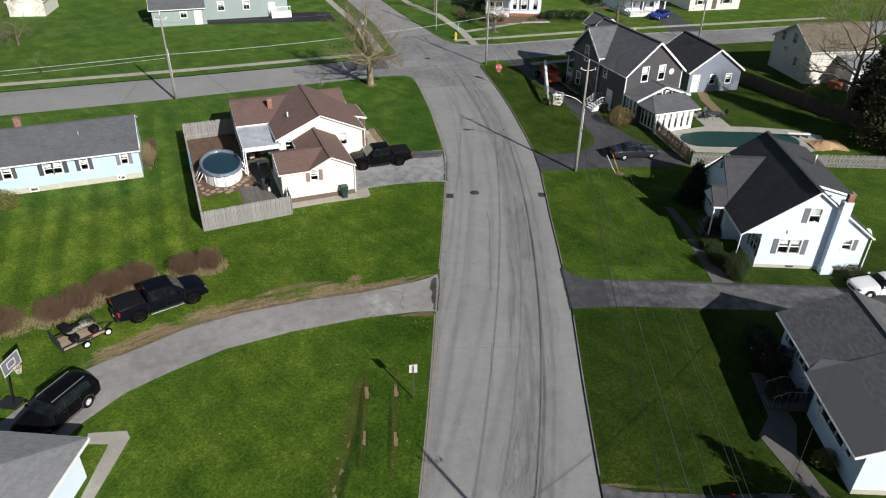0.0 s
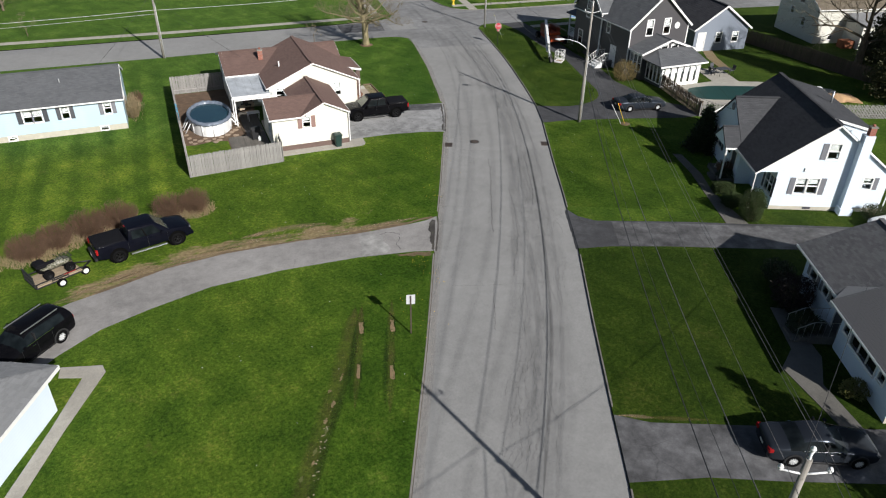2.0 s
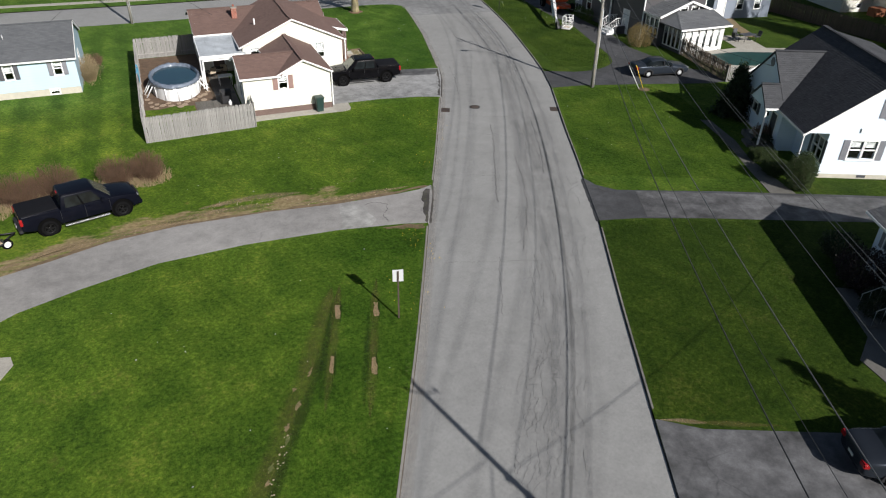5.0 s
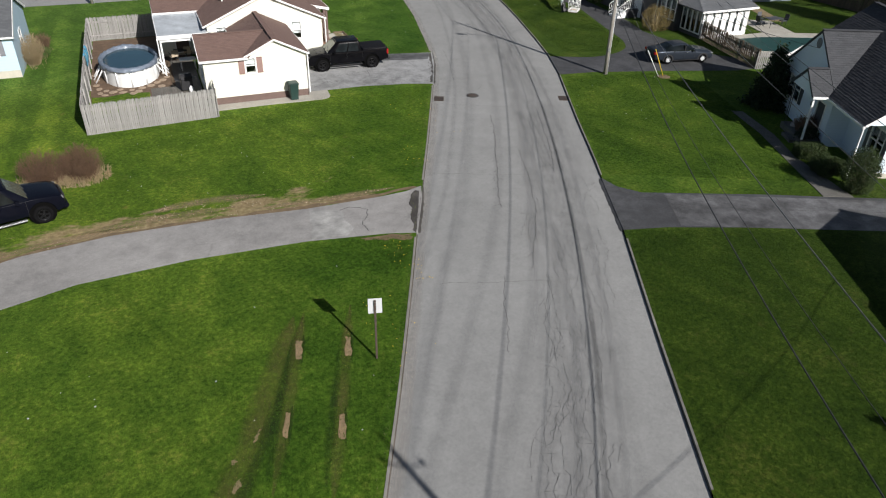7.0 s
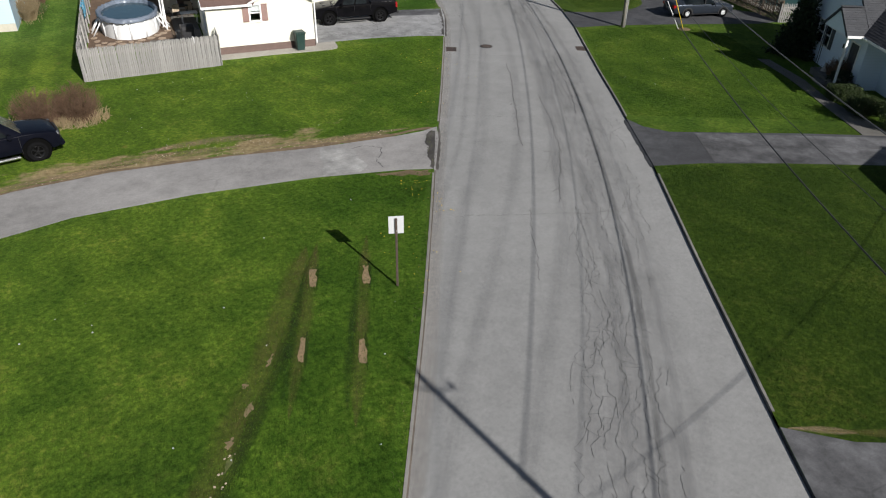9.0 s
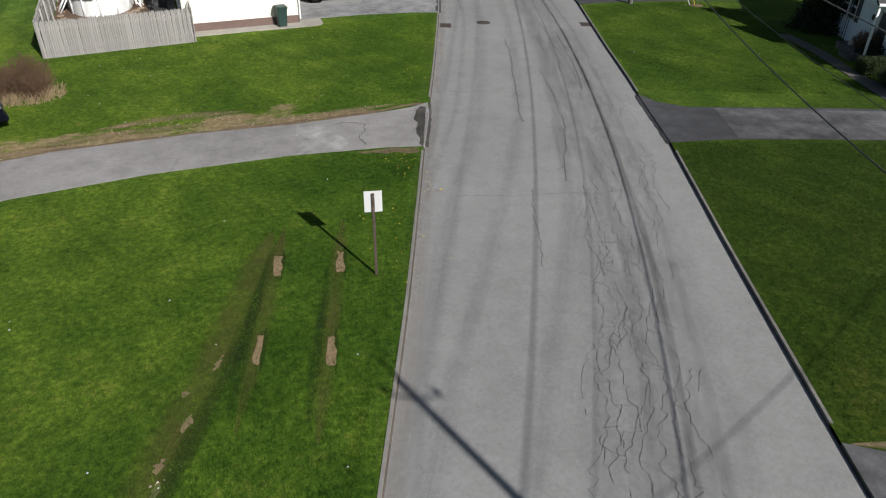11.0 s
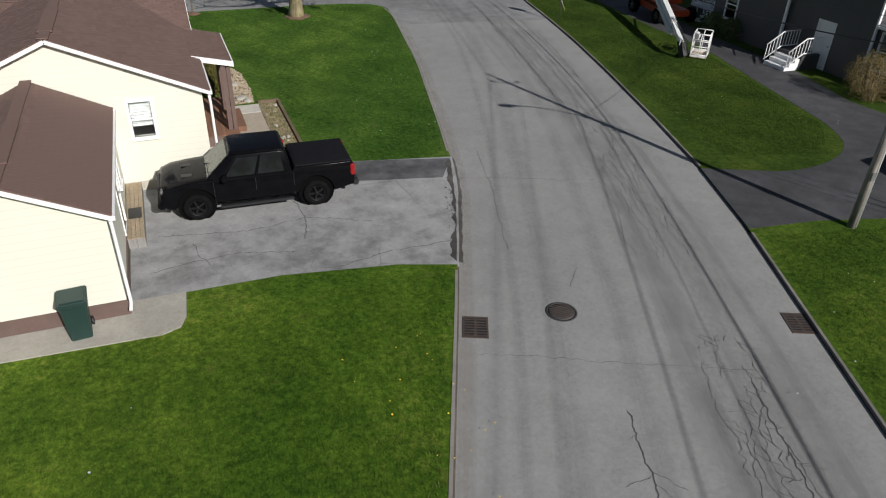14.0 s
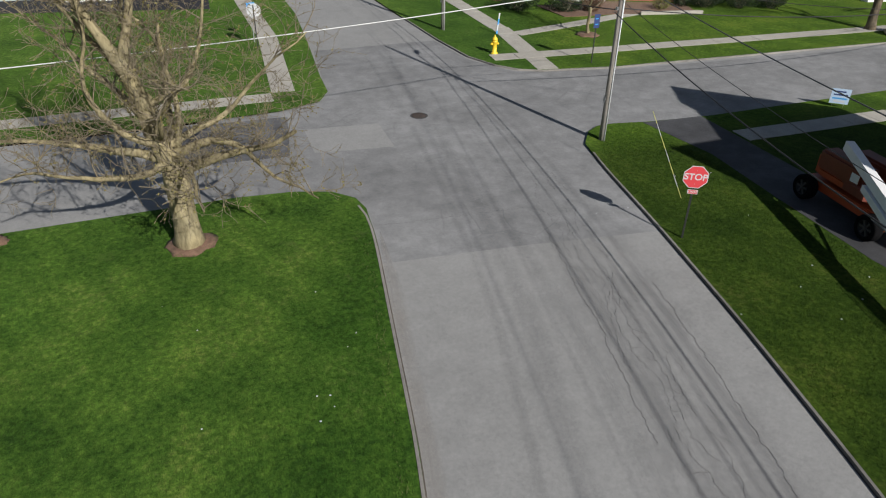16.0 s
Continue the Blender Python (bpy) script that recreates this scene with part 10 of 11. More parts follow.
picket_fence([(69.4, 72.0), (70.6, 65.85), (71.7, 52.0), (74.0, 37.3)], "dark board fence at the garden's end in shade", "picket_dark", 1.7, 0.12, 0.02, "ear", 9, 2.4)
for k, (y, z) in enumerate(((60.4, 1.86), (61.2, 1.84), (62.0, 1.87))):
    rng = random.Random(k)
    bm = bmesh.new()
    rows = []
    for i in range(11):
        s = -1.05 + 0.2 * i
        x = 0.035 * (1 if s > 0 else -1) + (0.10 + 0.03 * math.sin(3 * s)) * (min(1, abs(s) * 3) if s > 0 else -min(1, abs(s) * 3)) * 0.4
        rows.append([bm.verts.new((x + 0.02 * math.sin(5 * j + k), -0.3 + 0.12 * j, z - abs(s) * 0.95 + 0.02 * math.sin(3 * j))) for j in range(6)])
    for a, b in zip(rows, rows[1:]):
        for j in range(5):
            bm.faces.new((a[j], a[j + 1], b[j + 1], b[j])).smooth = True
    ob = part("towel", fixed(bm), M["towel"], None, "", pose(2.38, y, LAWN))
    tagged(ob, "blue towel draped over the stockade fence", "towel", "towels on the fence")
    so = ob.modifiers.new("thick", "SOLIDIFY")
    so.thickness = 0.012

# yard floor: dirt, grass strip, deck
yard = part("yard_floor", slab([(2.42, 50.55), (9.2, 50.95), (9.2, 70.1), (2.42, 70.0)], -0.2, LAWN + 0.012), M["dirt"])
tagged(yard, "bare brown dirt of a fenced yard", "yard", kind="structure")
strip = part("yard_grass", slab([(2.5, 50.6), (5.9, 50.8), (6.0, 53.5), (5.95, 56.6), (4.6, 56.9), (3.4, 56.5), (2.5, 56.7)], -0.2, LAWN + 0.018), M["grass"])
tagged(strip, "small strip of grass inside the fence", "grass", kind="structure")


def deck():
    t = thing("patio_deck", "low weathered grey plank deck beside the house", "deck", pose(0, 0, LAWN))
    for k in range(22):
        x0 = 6.05 + 0.143 * k
        part("plank", boxed(x0, x0 + 0.135, 53.2, 57.2 if x0 < 7.5 else 62.9, 0.0, 0.055 + 0.004 * (k % 3)), M["deck_grey"], t)
    part("edging", boxed(7.44, 7.5, 57.2, 62.9, 0.0, 0.09), M["timber"], t)


deck()


def above_ground_pool():
    cx, cy, a, b, h = 5.0, 60.72, 1.78, 2.82, 1.25
    t = thing("above_ground_pool", "oval white above-ground pool with a bunched grey cover", "pool", pose(cx, cy, LAWN))

    def ring(k, s=1.0, n=72):
        w = 2 * math.pi * k / n
        return s * a * math.cos(w), s * b * math.sin(w)
    n = 72
    panel_n = 12
    for p in range(panel_n):
        bm = bmesh.new()
        ks = range(p * 6, p * 6 + 7)
        lo = [[bm.verts.new((*ring(k, s), z)) for k in ks] for s, z in ((1.0, 0.0), (1.0, h), (0.985, h), (0.985, 0.0))]
        for i in range(6):
            for r in range(4):
                bm.faces.new((lo[r][i], lo[r][i + 1], lo[(r + 1) % 4][i + 1], lo[(r + 1) % 4][i]))
        part("wall_panel", fixed(bm), M["pool_white"], t)
        x, y = ring(p * 6, 1.012)
        part("upright", tubed([(x, y, 0), (x, y, h)], 0.05, 8), M["pool_white"], t)
    rng = random.Random(5)
    bm = bmesh.new()
    rings = []
    for s, z, amp in ((1.055, h - 0.20, 0.03), (1.06, h - 0.04, 0.03), (1.03, h + 0.05, 0.02), (0.97, h + 0.04, 0.02), (0.93, h - 0.05, 0.035), (0.91, h - 0.22, 0.02)):
        rings.append([bm.verts.new((ring(k, s + rng.uniform(-amp, amp))[0], ring(k, s + rng.uniform(-amp, amp))[1], z + rng.uniform(-0.05, 0.045))) for k in range(n)])
    for r0, r1 in zip(rings, rings[1:]):
        for k in range(n):
            bm.faces.new((r0[k], r0[(k + 1) % n], r1[(k + 1) % n], r1[k])).smooth = True
    part("cover_roll", fixed(bm), M["pool_cover"], t, "bunched shiny grey-blue winter cover")
    part("water", slab([ring(k, 0.985) for k in range(n)], 0.1, h - 0.16), M["water"], t, "dark blue-green water")
    for s in (-1, 1):
        for k in range(4):
            y = -1.15 + 0.72 * k
            x = s * a * math.sqrt(max(0.05, 1 - (y / b) ** 2)) * 1.01
            part("brace", tubed([(x, y, h * 0.75), (x + s * 0.62, y - 0.05, 0.0)], 0.045, 6), M["pool_white"], t, "white diagonal brace")


above_ground_pool()
rng = random.Random(12)
stones = [(2.95, 58.2), (3.35, 57.7), (3.0, 57.3), (3.75, 57.3), (4.2, 57.7), (4.35, 57.1), (4.9, 57.4), (5.3, 57.0), (5.55, 57.6), (6.1, 57.9), (6.5, 58.4), (6.9, 58.8), (7.2, 59.4), (7.1, 60.1), (6.75, 57.6), (2.75, 59.0), (2.8, 60.0), (2.7, 61.2), (5.0, 56.7), (3.3, 56.9)]
for x, y in stones:
    k = 7
    r = rng.uniform(0.2, 0.3)
    pts = [(r * rng.uniform(0.8, 1.15) * math.cos(6.283 * i / k), r * rng.uniform(0.7, 1.0) * math.sin(6.283 * i / k)) for i in range(k)]
    ob = part("stepping_stone", slab(pts, -0.05, 0.045), M["paver"], None, "", pose(x, y, LAWN, 0, 0, rng.uniform(0, 90)))
    tagged(ob, "flat irregular sandstone stepping stone in dirt", "stone", "stepping stones round the pool")


def patio_chair(x, y, deg, mat, label):
    t = thing("patio_chair", label, "chair", pose(x, y, LAWN + 0.06, 0, 0, deg), "patio chairs")
    part("seat", boxed(-0.25, 0.25, -0.25, 0.25, 0.38, 0.44, 0.02), M[mat], t)
    part("backrest", boxed(-0.25, 0.25, -0.04, 0.0, 0.42, 0.95, 0.015), M[mat], t, "", pose(0, 0.27, 0, -12))
    for sx in (-0.22, 0.22):
        for sy in (-0.22, 0.22):
            part("leg", tubed([(sx, sy, 0), (sx, sy, 0.4)], 0.018, 6), M["black"], t)
        part("armrest", boxed(sx - 0.03, sx + 0.03, -0.25, 0.25, 0.62, 0.65, 0.01), M["black"], t)


def patio_table(x, y, w, d, h, mat, label, z=LAWN + 0.06):
    t = thing("patio_table", label, "table", pose(x, y, z, 0, 0, 3))
    part("tabletop", boxed(-w / 2, w / 2, -d / 2, d / 2, h - 0.04, h, 0.012), M[mat], t)
    for sx in (-w / 2 + 0.08, w / 2 - 0.08):
        for sy in (-d / 2 + 0.08, d / 2 - 0.08):
            part("leg", tubed([(sx, sy, 0), (sx, sy, h - 0.03)], 0.02, 6), M["black" if mat != "pool_white" else "pool_white"], t)


patio_chair(7.9, 62.6, 200, "chair_fabric", "beige fabric patio chair under the patio roof")
patio_chair(9.0, 63.3, 170, "chair_fabric", "beige fabric patio chair under the patio roof")
patio_table(8.45, 62.9, 0.9, 0.7, 0.72, "black", "black patio table under the patio roof")
patio_table(8.75, 60.6, 1.1, 0.75, 0.74, "pool_white", "white plastic garden table on the deck")


def grill(x, y, deg):
    t = thing("gas_grill", "black gas grill with side shelves and a lid", "grill", pose(x, y, LAWN + 0.06, 0, 0, deg))
    part("cart", boxed(-0.35, 0.35, -0.25, 0.25, 0.1, 0.78, 0.02), M["black"], t)
    bm = bmesh.new()
    prism(bm, [(-0.28, 0.8), (0.28, 0.8), (0.27, 0.98), (0.12, 1.12), (-0.1, 1.13), (-0.26, 1.0)], "x", -0.36, 0.36)
    part("lid", fixed(bm), M["black"], t)
    for s in (-1, 1):
        part("side_shelf", boxed(min(s * 0.38, s * 0.68), max(s * 0.38, s * 0.68), -0.22, 0.22, 0.78, 0.81, 0.008), M["black"], t)
        part("wheel", lathe([(0.08, -0.02), (0.09, 0), (0.08, 0.02)], 14), M["black"], t, "", pose(s * 0.3, 0, 0.09, 0, 90, 0))
    part("propane_tank", lathe([(0.1, 0.1), (0.15, 0.14), (0.15, 0.36), (0.1, 0.44), (0.04, 0.46), (0.04, 0.52)], 16), M["pool_white"], t, "white gas bottle", pose(0.15, -0.45, -0.1))


grill(8.25, 56.1, 10)


def wheelie_bin(x, y, deg):
    t = thing("wheelie_bin", "dark green wheeled rubbish bin at the garage wall", "bin", pose(x, y, LAWN + 0.03, 0, 0, deg))
    secs = [(0.02, 0.23, 0.25), (0.5, 0.26, 0.29), (0.96, 0.29, 0.34), (1.0, 0.32, 0.37), (1.02, 0.32, 0.37)]
    bm = bmesh.new()
    rings = [[bm.verts.new((sx * a, sy * b, z)) for sx, sy in ((-1, -0.85), (-0.85, -1), (0.85, -1), (1, -0.85), (1, 0.85), (0.85, 1), (-0.85, 1), (-1, 0.85))] for z, a, b in secs]
    for r0, r1 in zip(rings, rings[1:]):
        for k in range(8):
            bm.faces.new((r0[k], r0[(k + 1) % 8], r1[(k + 1) % 8], r1[k]))
    bm.faces.new(rings[0][::-1])
    bm.faces.new(rings[-1])
    part("body", fixed(bm), M["bin_green"], t)
    lid = part("lid", boxed(-0.33, 0.33, -0.39, 0.37, 1.02, 1.09, 0.03), M["bin_green"], t)
    part("lid_ridge", boxed(-0.26, 0.26, -0.3, 0.28, 1.09, 1.115, 0.012), M["bin_green"], lid)
    part("handle", tubed([(-0.26, 0.44, 1.0), (0.26, 0.44, 1.0)], 0.018, 8), M["black"], t)
    for s in (-1, 1):
        part("wheel", lathe([(0.08, -0.03), (0.11, -0.02), (0.11, 0.02), (0.08, 0.03)], 16), M["black"], t, "", pose(s * 0.27, 0.3, 0.11, 0, 90, 0))


wheelie_bin(14.45, 52.42, 4)

# ---- front of the cream house ----
pave("concrete_pad", [(18.2, 60.28), (19.8, 60.28), (19.8, 62.7), (18.2, 62.7)], "concrete pad beside the porch", M["concrete_pale"], LAWN + 0.02, "pavement")
pave("concrete_pad", [(19.1, 62.72), (19.79, 62.72), (19.79, 65.55), (19.1, 65.55)], "concrete strip between porch step and walk", M["concrete_tan"], LAWN + 0.018, "pavement")
pave("front_walk", [(19.8, 60.28), (20.7, 60.28), (20.7, 65.55), (19.8, 65.55)], "straight concrete walk along a porch", M["concrete_tan"], LAWN + 0.024, "pavement")
pave("concrete_pad", [(19.5, 65.57), (20.7, 65.57), (20.72, 66.5), (19.5, 66.5)], "pale concrete slab at the walk's end", M["concrete_pale"], LAWN + 0.035, "pavement")
bush(19.25, 70.95, 0.72, 0.80, 0.95, 111, "rounded yellow-green evergreen in the stone bed", "leaf_cushion", n=14000, size=0.035)
bush(19.1, 68.6, 0.55, 0.95, 0.9, 112, "spreading yellow-green evergreen in the stone bed", "leaf_cushion", n=14000, size=0.035)
for k, (x, y, q) in enumerate(((19.75, 70.0, 0.22), (20.05, 69.2, 0.2), (20.15, 67.3, 0.26), (20.35, 66.95, 0.2))):
    rng = random.Random(60 + k)
    bm = bmesh.new()
    bmesh.ops.create_icosphere(bm, subdivisions=2, radius=q)
    for v in bm.verts:
        v.co *= rng.uniform(0.88, 1.08)
        v.co.z *= 0.5
    tagged(part("field_stone", bm, M["concrete"], None, "", pose(x, y, LAWN + 0.05, 0, 0, 50 * k)), "flat grey field stone among the pebbles", "stone", "stones in the bed")
bed = part("dead_grass_bed", slab([(20.703, 60.3), (21.5, 60.3), (21.5, 66.58), (20.723, 66.58)], -0.1, LAWN + 0.02), M["weedy"])
tagged(bed, "narrow bed of dead grass beside the walk", "flower bed", kind="structure")
edge = thing("bed_edging", "dark timber edging round the dead grass bed", "edging")
part("timber", boxed(21.5, 21.62, 60.3, 66.6, 0.0, LAWN + 0.12, 0.01), M["timber"], edge)
part("timber", boxed(20.72, 21.62, 66.6, 66.72, 0.0, LAWN + 0.12, 0.01), M["timber"], edge)
sb = [(19.75, 72.06), (20.3, 71.6), (20.58, 70.9), (20.68, 68.5), (20.6, 66.8), (19.4, 66.7), (19.3, 68.5), (19.1, 71.5)]
tagged(part("stone_bed", slab(sb, -0.1, LAWN + 0.02), M["straw"]), "bed of pale stones along the porch", "flower bed", kind="structure")


def inside(p, poly):
    c = False
    for (x0, y0), (x1, y1) in zip(poly, poly[1:] + poly[:1]):
        if (y0 > p[1]) != (y1 > p[1]) and p[0] < (x1 - x0) * (p[1] - y0) / (y1 - y0) + x0:
            c = not c
    return c


def pebble_bed(name, poly, n, r, mat, label, seed, z=LAWN + 0.02):
    """Loose stones, uneven in size, spread over a patch."""
    rng = random.Random(seed)
    xs, ys = [p[0] for p in poly], [p[1] for p in poly]
    verts, faces = [], []
    while n > 0:
        x, y = rng.uniform(min(xs), max(xs)), rng.uniform(min(ys), max(ys))
        if not inside((x, y), poly):
            continue
        n -= 1
        s, w = r * rng.uniform(0.5, 1.4), rng.uniform(0, 6.28)
        k = len(verts)
        for i in range(5):
            q = w + 1.2566 * i
            verts.append((x + s * math.cos(q) * rng.uniform(0.8, 1.1), y + s * math.sin(q) * rng.uniform(0.6, 0.9), z - 0.01))
        for i in range(5):
            q = w + 1.2566 * i + 0.3
            verts.append((x + 0.62 * s * math.cos(q), y + 0.5 * s * math.sin(q), z + s * rng.uniform(0.4, 0.75)))
        for i in range(5):
            faces.append((k + i, k + (i + 1) % 5, k + 5 + (i + 1) % 5, k + 5 + i))
        faces.append(tuple(k + 5 + i for i in range(5)))
    ob = raw_mesh(name, verts, faces, M[mat])
    return tagged(ob, label, "stones", kind="stuff")


pebble_bed("bed_stone", sb, 1500, 0.042, "pebble", "pale rounded stones in the porch bed", 1)
pebble_bed("loose_stone", [(16.8, 38.2), (11.9, 38.0), (4, 38.4), (0, 38.0), (0, 38.6), (4, 39.0), (9, 38.8), (12.5, 38.6), (16.5, 38.9)], 70, 0.022, "pebble", "loose pale stones and chips along the driveway edge", 2, LAWN + 0.008)
pebble_bed("loose_stone", [(4.9, 39.2), (10.2, 38.9), (9.8, 39.8), (5.5, 40.2)], 60, 0.025, "pebble", "loose chips on the bare patch", 3, LAWN + 0.006)
pebble_bed("loose_stone", [(5.9, 21.9), (6.1, 21.6), (3.3, 15.3), (3.0, 15.5)], 45, 0.035, "pebble", "line of white rubble in the lawn", 4, LAWN)
pebble_bed("loose_stone", [(11.8, 35.1), (13.8, 34.9), (14.2, 35.6), (13.2, 37.6), (12.2, 37.6)], 60, 0.014, "gravel", "gravel on the driveway patch", 5, LAWN + 0.018)
for k, (x, y, s) in enumerate(((70.3, 92.9, 0.5), (71.0, 93.1, 0.6), (71.7, 93.0, 0.45), (72.3, 92.8, 0.5))):
    rng = random.Random(k)
    bm = bmesh.new()
    bmesh.ops.create_icosphere(bm, subdivisions=2, radius=s)
    for v in bm.verts:
        v.co *= rng.uniform(0.86, 1.08)
        v.co.z *= 0.8
    ob = part("boulder", bm, M["pebble"], None, "", pose(x, y, LAWN + s * 0.45, 0, 0, 40 * k))
    tagged(ob, "rough pale boulder at the kerb", "boulder", "row of boulders")

# ---- basketball hoop ----
def basketball_hoop(x, y, deg):
    t = thing("basketball_hoop", "portable basketball hoop with a dark base beside the driveway", "basketball hoop", pose(x, y, LAWN, 0, 0, deg))
    part("base_tank", boxed(-0.95, 0.2, -0.42, 0.42, 0.0, 0.24, 0.07), M["black"], t)
    part("pole", tubed([(-0.15, 0, 0.2), (0.05, 0, 1.6), (0.1, 0, 2.6)], 0.05, 10), M["black"], t)
    for z in (2.6, 2.95):
        part("arm", tubed([(0.1, 0, z - 0.2), (0.6, 0, z + 0.3)], 0.03, 8), M["black"], t)
    board = part("backboard", boxed(0.62, 0.66, -0.68, 0.68, 2.75, 3.65, 0.01), M["shutter_grey"], t, "grey backboard with white lines")
    for b in ((-0.68, 0.68, 3.61, 3.65), (-0.68, 0.68, 2.75, 2.79), (-0.68, -0.64, 2.79, 3.61), (0.64, 0.68, 2.79, 3.61), (-0.3, 0.3, 3.36, 3.4), (-0.3, 0.3, 2.98, 3.02), (-0.3, -0.26, 3.02, 3.36), (0.26, 0.3, 3.02, 3.36)):
        part("line", boxed(0.661, 0.668, b[0], b[1], b[2], b[3]), M["trim"], board)
    c = (0.95, 0, 3.0)
    part("rim", tubed([(c[0] + 0.23 * math.cos(q), 0.23 * math.sin(q), 3.0) for q in [2 * math.pi * k / 20 for k in range(21)]], 0.012, 6), M["orange"], t, "orange steel rim")
    bm = bmesh.new()
    for k in range(12):
        q = 2 * math.pi * k / 12
        for s in (1, -1):
            p = [(c[0] + r * math.cos(q + s * d), r * math.sin(q + s * d), z) for r, d, z in ((0.23, 0, 3.0), (0.17, 0.26, 2.85), (0.13, 0.52, 2.7), (0.12, 0.78, 2.58))]
            tube(bm, p, 0.006, 4)
    part("net", bm, M["trim"], t, "white string net")


basketball_hoop(-9.3, 33.95, -30)

# ---- pool garden behind the grey house ----
POOL = [(52.2, 54.7), (54.8, 54.6), (60.5, 52.3), (63.5, 50.4), (63.3, 48.6), (62.0, 47.4), (60.6, 47.5), (55.8, 49.4), (51.3, 51.2), (50.7, 52.4), (51.0, 54.0)]
pave("pool_deck", [(50.2, 55.6), (50.0, 50.4), (60.5, 46.0), (64.8, 46.6), (66.4, 49.2), (64.6, 51.6), (60.9, 53.8), (58.9, 54.6), (60.0, 58.6), (57.4, 60.0), (56.2, 55.6)], "pale concrete deck round a swimming pool", M["concrete"], LAWN + 0.02, "pavement")
pave("garden_path", [(60.0, 58.5), (61.0, 58.0), (62.6, 62.4), (64.8, 66.4), (63.8, 66.9), (61.4, 62.8)], "tan garden path from the patio", M["straw"], LAWN + 0.018, "path")
pool = thing("swimming_pool", "in-ground swimming pool under a dark green winter cover", "pool")
part("coping", slab(smooth_line(POOL + POOL[:1], 0.6)[:-1], 0.0, LAWN + 0.05), M["concrete"], pool)
c = Vector((sum(p[0] for p in POOL) / len(POOL), sum(p[1] for p in POOL) / len(POOL)))
cover = part("cover", slab([(c.x + (x - c.x) * 0.965, c.y + (y - c.y) * 0.95) for x, y in smooth_line(POOL + POOL[:1], 0.6)[:-1]], 0.02, LAWN + 0.062), M["cover_green"], pool, "taut dark green safety cover")
for k in range(5):
    x = 52.5 + 2.2 * k
    part("seam", boxed(-0.02, 0.02, -1.9, 1.9, 0, 0.004), M["leaf_dark"], cover, "", pose(x, 52.9 - 0.42 * (x - 52.5), LAWN + 0.063, 0, 0, -24))
db = thing("diving_board", "white diving board at the pool's end", "diving board", pose(63.1, 49.9, LAWN, 0, 0, -24))
part("board", boxed(-0.6, 1.8, -0.22, 0.22, 0.42, 0.48, 0.012), M["trim"], db)
for x in (0.7, 1.6):
    part("stand", boxed(x - 0.06, x + 0.06, -0.2, 0.2, 0.0, 0.42, 0.01), M["steel"], db)
rng = random.Random(9)
bm = bmesh.new()
grid = [[bm.verts.new((-1.6 + 0.4 * i + rng.uniform(-0.05, 0.05), -1.3 + 0.4 * j + rng.uniform(-0.05, 0.05), max(0.01, 0.55 * math.exp(-((i - 4) / 3.2) ** 2 - ((j - 3.2) / 2.4) ** 2) + rng.uniform(-0.04, 0.04)))) for j in range(8)] for i in range(10)]
for i in range(9):
    for j in range(7):
        bm.faces.new((grid[i][j], grid[i + 1][j], grid[i + 1][j + 1], grid[i][j + 1]))
so = part("tarpaulin", fixed(bm), M["tarp"], None, "", pose(64.6, 46.9, LAWN + 0.02, 0, 0, -20))
tagged(so, "tan tarpaulin heaped over something beside the pool", "tarpaulin")
so.modifiers.new("thick", "SOLIDIFY").thickness = 0.03
patio_table(58.6, 57.0, 1.5, 0.95, 0.74, "shutter_dark", "dark patio table with chairs beside the pool", LAWN + 0.02)
for x, y, d in ((57.5, 57.3, 90), (59.7, 56.9, -90), (58.3, 58.0, 0)):
    patio_chair(x, y, d, "shutter_dark", "dark metal patio chair on the pool deck")
st = bmesh.new()
lathe_pts = [(0.20, 0), (0.24, 0.12), (0.22, 0.35), (0.15, 0.52), (0.07, 0.58), (0.10, 0.66), (0.09, 0.75), (0.02, 0.80)]
st.free()
ob = part("garden_statue", lathe(lathe_pts, 16), M["mortar"], None, "", pose(41.4, 37.5, LAWN + 0.02))
tagged(ob, "small weathered stone garden ornament at the porch", "garden ornament")

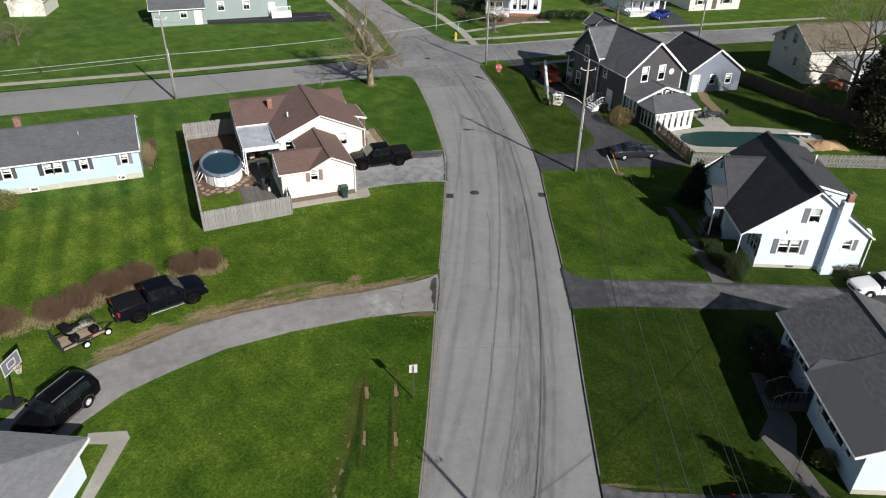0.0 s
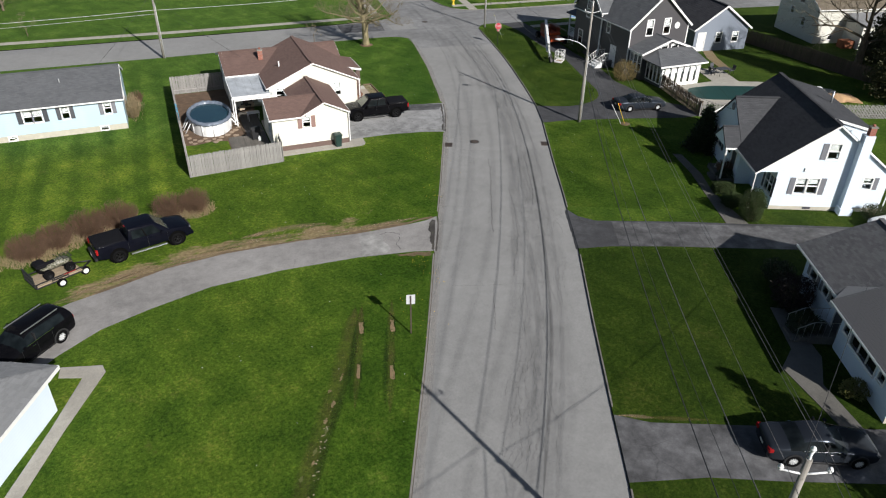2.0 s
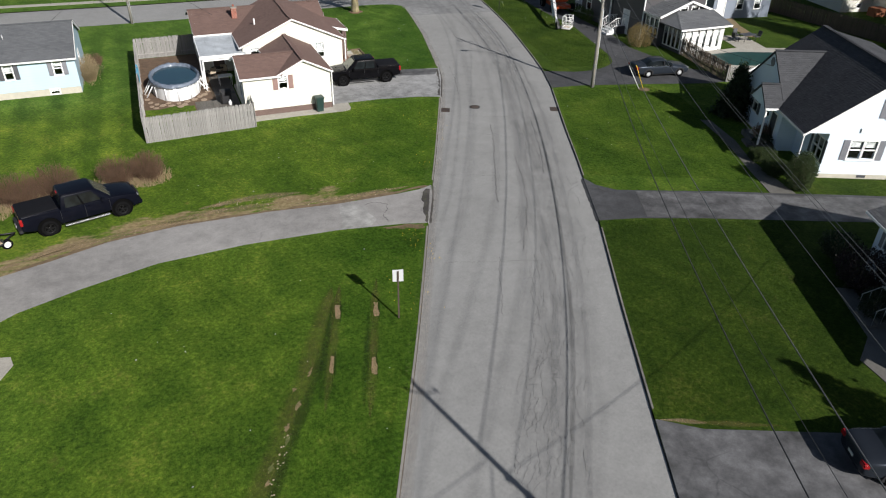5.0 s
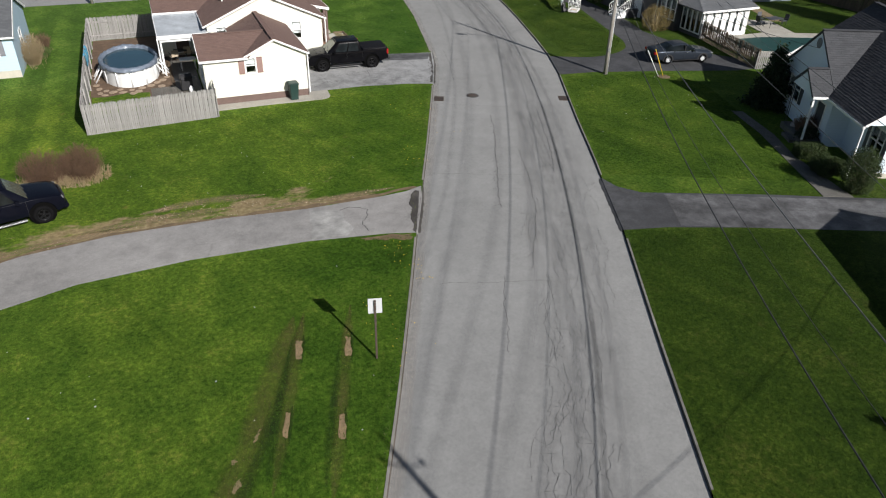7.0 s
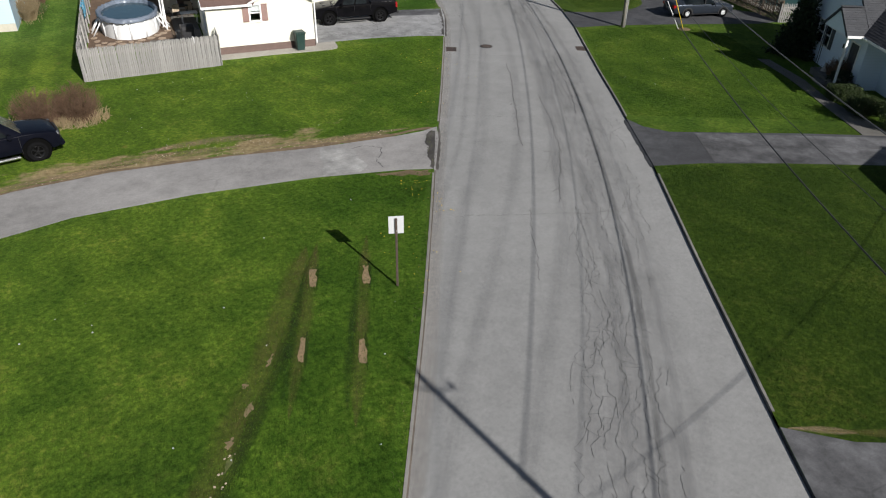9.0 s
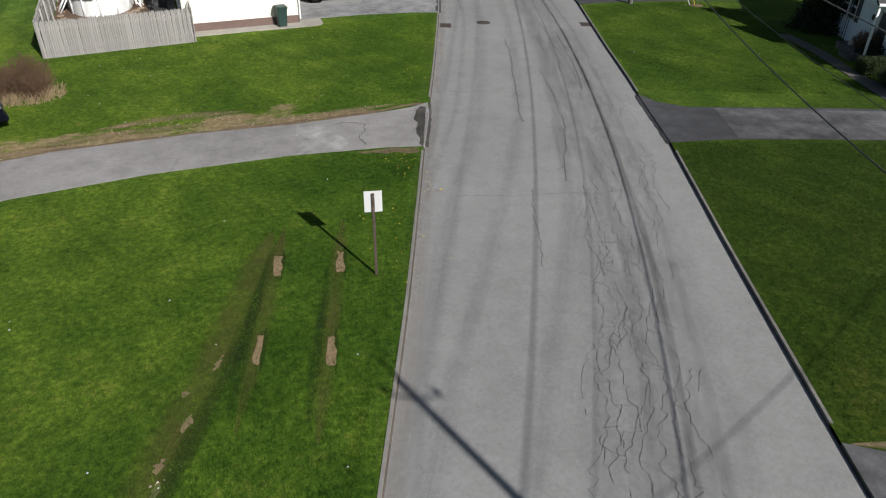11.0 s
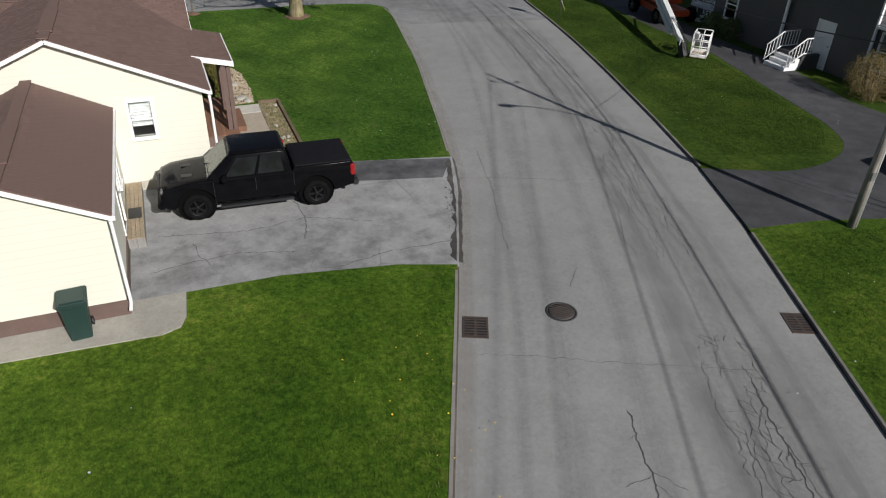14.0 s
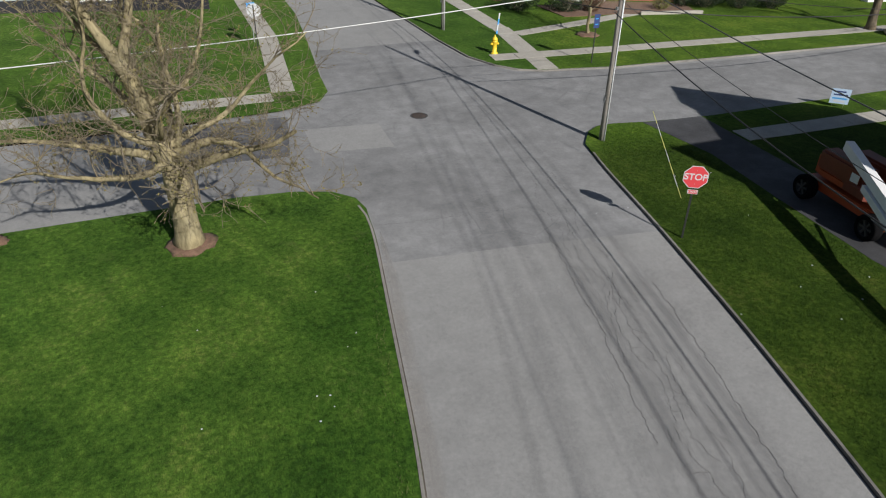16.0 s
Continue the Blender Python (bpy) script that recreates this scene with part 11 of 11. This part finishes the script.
# ---- grass tufts and litter ----
def tufts(name, poly, n, seed, h=0.05, mat="grass", label="short uneven blades of lawn grass", w=0.007):
    """Upright single blades over a lawn."""
    r = np.random.default_rng(seed)
    px, py = np.array([p[0] for p in poly]), np.array([p[1] for p in poly])
    x, y = r.uniform(px.min(), px.max(), n), r.uniform(py.min(), py.max(), n)
    ok = np.zeros(n, bool)
    for (x0, y0), (x1, y1) in zip(poly, poly[1:] + poly[:1]):
        if y0 != y1:
            ok ^= ((y0 > y) != (y1 > y)) & (x < (x1 - x0) * (y - y0) / (y1 - y0) + x0)
    x, y = x[ok], y[ok]
    m = len(x)
    a, hh, lean = r.uniform(0, 6.283, m), h * r.uniform(0.5, 1.5, m), r.uniform(0.1, 0.9, m)
    b, ww = r.uniform(0, 6.283, m), w * r.uniform(0.6, 1.6, m)
    co = np.empty((m, 3, 3))
    for k, sgn in enumerate((-1, 1)):
        co[:, k, 0], co[:, k, 1], co[:, k, 2] = x + sgn * ww * np.cos(a), y + sgn * ww * np.sin(a), LAWN - 0.006
    co[:, 2, 0], co[:, 2, 1], co[:, 2, 2] = x + hh * lean * np.cos(b), y + hh * lean * np.sin(b), LAWN + hh
    me = bpy.data.meshes.new(name)
    me.vertices.add(3 * m)
    me.vertices.foreach_set("co", co.ravel())
    me.loops.add(3 * m)
    me.loops.foreach_set("vertex_index", np.arange(3 * m, dtype=np.int32))
    me.polygons.add(m)
    me.polygons.foreach_set("loop_start", np.arange(0, 3 * m, 3, dtype=np.int32))
    me.update(calc_edges=True)
    me.materials.append(M[mat])
    return tagged(new(name, me), label, "grass", kind="stuff")


tufts("grass_blade", [(2.6, 38.8), (17.5, 39.0), (19.9, 43.3), (23.3, 51.4), (23.4, 52.2), (16.6, 52.0), (10, 50.8), (2.3, 50.2), (-8, 46), (-8, 40)], 210000, 1, 0.05)
tufts("grass_blade", [(21.8, 60.4), (26.3, 59.4), (28.2, 66.5), (30.7, 79.2), (30.9, 81.8), (29, 83.1), (16, 83.0), (16, 75.2), (21.0, 73), (21.8, 66.8)], 170000, 2, 0.05)
tufts("grass_blade", [(36.5, 56), (40.4, 54.9), (42.7, 57.4), (45.2, 69), (45.2, 77), (45.5, 81), (44.8, 84.6), (42.4, 84.4), (41.2, 81), (38.3, 66.6)], 110000, 3, 0.05)
tufts("grass_blade", [(27.4, 36.3), (38.0, 31.4), (42, 46), (41, 49.2), (33.5, 50.8), (30.1, 43.2)], 130000, 4, 0.05)
tufts("grass_blade", [(9, 19.5), (15.7, 34.0), (11, 34.8), (2, 34.6), (-3, 29), (-2, 20), (4, 17)], 170000, 5, 0.05)
tufts("grass_blade", [(18.9, 17.6), (22, 16.4), (29, 17), (32, 24), (35, 27), (27, 30.3), (25.1, 31)], 60000, 6, 0.05)
tufts("bed_weed", [(20.75, 60.4), (21.45, 60.4), (21.45, 66.5), (20.75, 66.5)], 900, 12, 0.09, "thin", "dry weeds in the narrow bed", 0.012)
tufts("long_grass", [(16.1, 34.3), (17.0, 37.0), (23.4, 51.3), (23.2, 51.4), (16.7, 37.1), (15.9, 34.4)], 6000, 7, 0.09, "thin", "longer dry grass along the kerb")
tufts("long_grass", [(9, 18.5), (14.9, 31.4), (15.9, 33.9), (15.6, 34.0), (14.6, 31.4), (8.8, 18.8)], 6000, 8, 0.09, "thin", "longer dry grass along the kerb")
tufts("long_grass", [(26.4, 58.9), (28.1, 66.5), (30.7, 79), (30.4, 79), (27.9, 66.6), (26.1, 59)], 6000, 9, 0.09, "thin", "longer dry grass along the kerb")


def flecks(name, label, mat, regions, seed, size=0.02, z=LAWN + 0.035):
    """Single small petals or scraps scattered over lawns, given as (x0, x1, y0, y1, count)."""
    rng = random.Random(seed)
    verts, faces = [], []
    for x0, x1, y0, y1, n in regions:
        for _ in range(n):
            x, y, w = rng.uniform(x0, x1), rng.uniform(y0, y1), rng.uniform(0, 6.28)
            s = size * rng.uniform(0.6, 1.5)
            k = len(verts)
            for i in range(5):
                verts.append((x + s * math.cos(w + 1.2566 * i), y + s * math.sin(w + 1.2566 * i), z + rng.uniform(-0.008, 0.008)))
            verts.append((x, y, z + 0.012))
            faces += [(k + i, k + (i + 1) % 5, k + 5) for i in range(5)]
    return tagged(raw_mesh(name, verts, faces, M[mat]), label, "flower", kind="stuff")


flecks("dandelion", "yellow dandelion heads scattered in the lawn edge", "yellow", [(14.2, 15.4, 30.5, 33.8, 40), (12.0, 14.0, 26.0, 31.0, 20), (19.5, 22.5, 43.8, 50.0, 26), (17.5, 19.5, 39.2, 43.0, 14)], 1, 0.018)
flecks("petal", "white scraps and petals scattered on the lawns", "sign_white", [(4, 16, 40, 50, 26), (23, 29, 62, 78, 24), (37, 45, 57, 80, 26), (29, 40, 37, 49, 20), (0, 13, 20, 33, 16)], 2, 0.022)
pebble_bed("bed_stone", [(20.8, 60.6), (21.4, 60.6), (21.4, 66.4), (20.8, 66.4)], 9, 0.08, "concrete", "loose stones in the dead grass bed", 23, LAWN + 0.03)
pebble_bed("asphalt_chip", [(15.9, 34.3), (16.2, 34.3), (17.6, 37.7), (17.2, 37.8), (16.5, 36.3)], 50, 0.025, "wet", "broken chips along the driveway edge", 21, LAWN + 0.010)
pebble_bed("asphalt_chip", [(23.9, 52.8), (24.15, 52.7), (26.3, 58.6), (26.0, 58.6), (25.0, 55.8)], 50, 0.025, "wet", "broken chips along the driveway edge", 22, LAWN + 0.010)


# ---- far garden bed with its edging blocks ----
bed = thing("garden_bed", "red-brown mulch bed edged with pale stone blocks", "garden bed", pose(0, 0, 0))
part("mulch_bed", slab([(51.8, 103.6), (53.5, 103.35), (55.8, 103.3), (57.7, 102.65), (61.8, 101.8), (62.6, 104.6), (57, 107.0), (51.5, 107.2)], LAWN - 0.1, LAWN + 0.05), M["mulch"], bed)
for k in range(9):
    f = k / 8
    part("edging_block", boxed(-0.27, 0.27, -0.13, 0.13, -0.06, 0.2, 0.02), M["concrete"], bed, "", pose(57.7 + 4.1 * f, 102.6 - 0.85 * f, LAWN, 0, 0, -12 + 5 * math.sin(3 * k)))
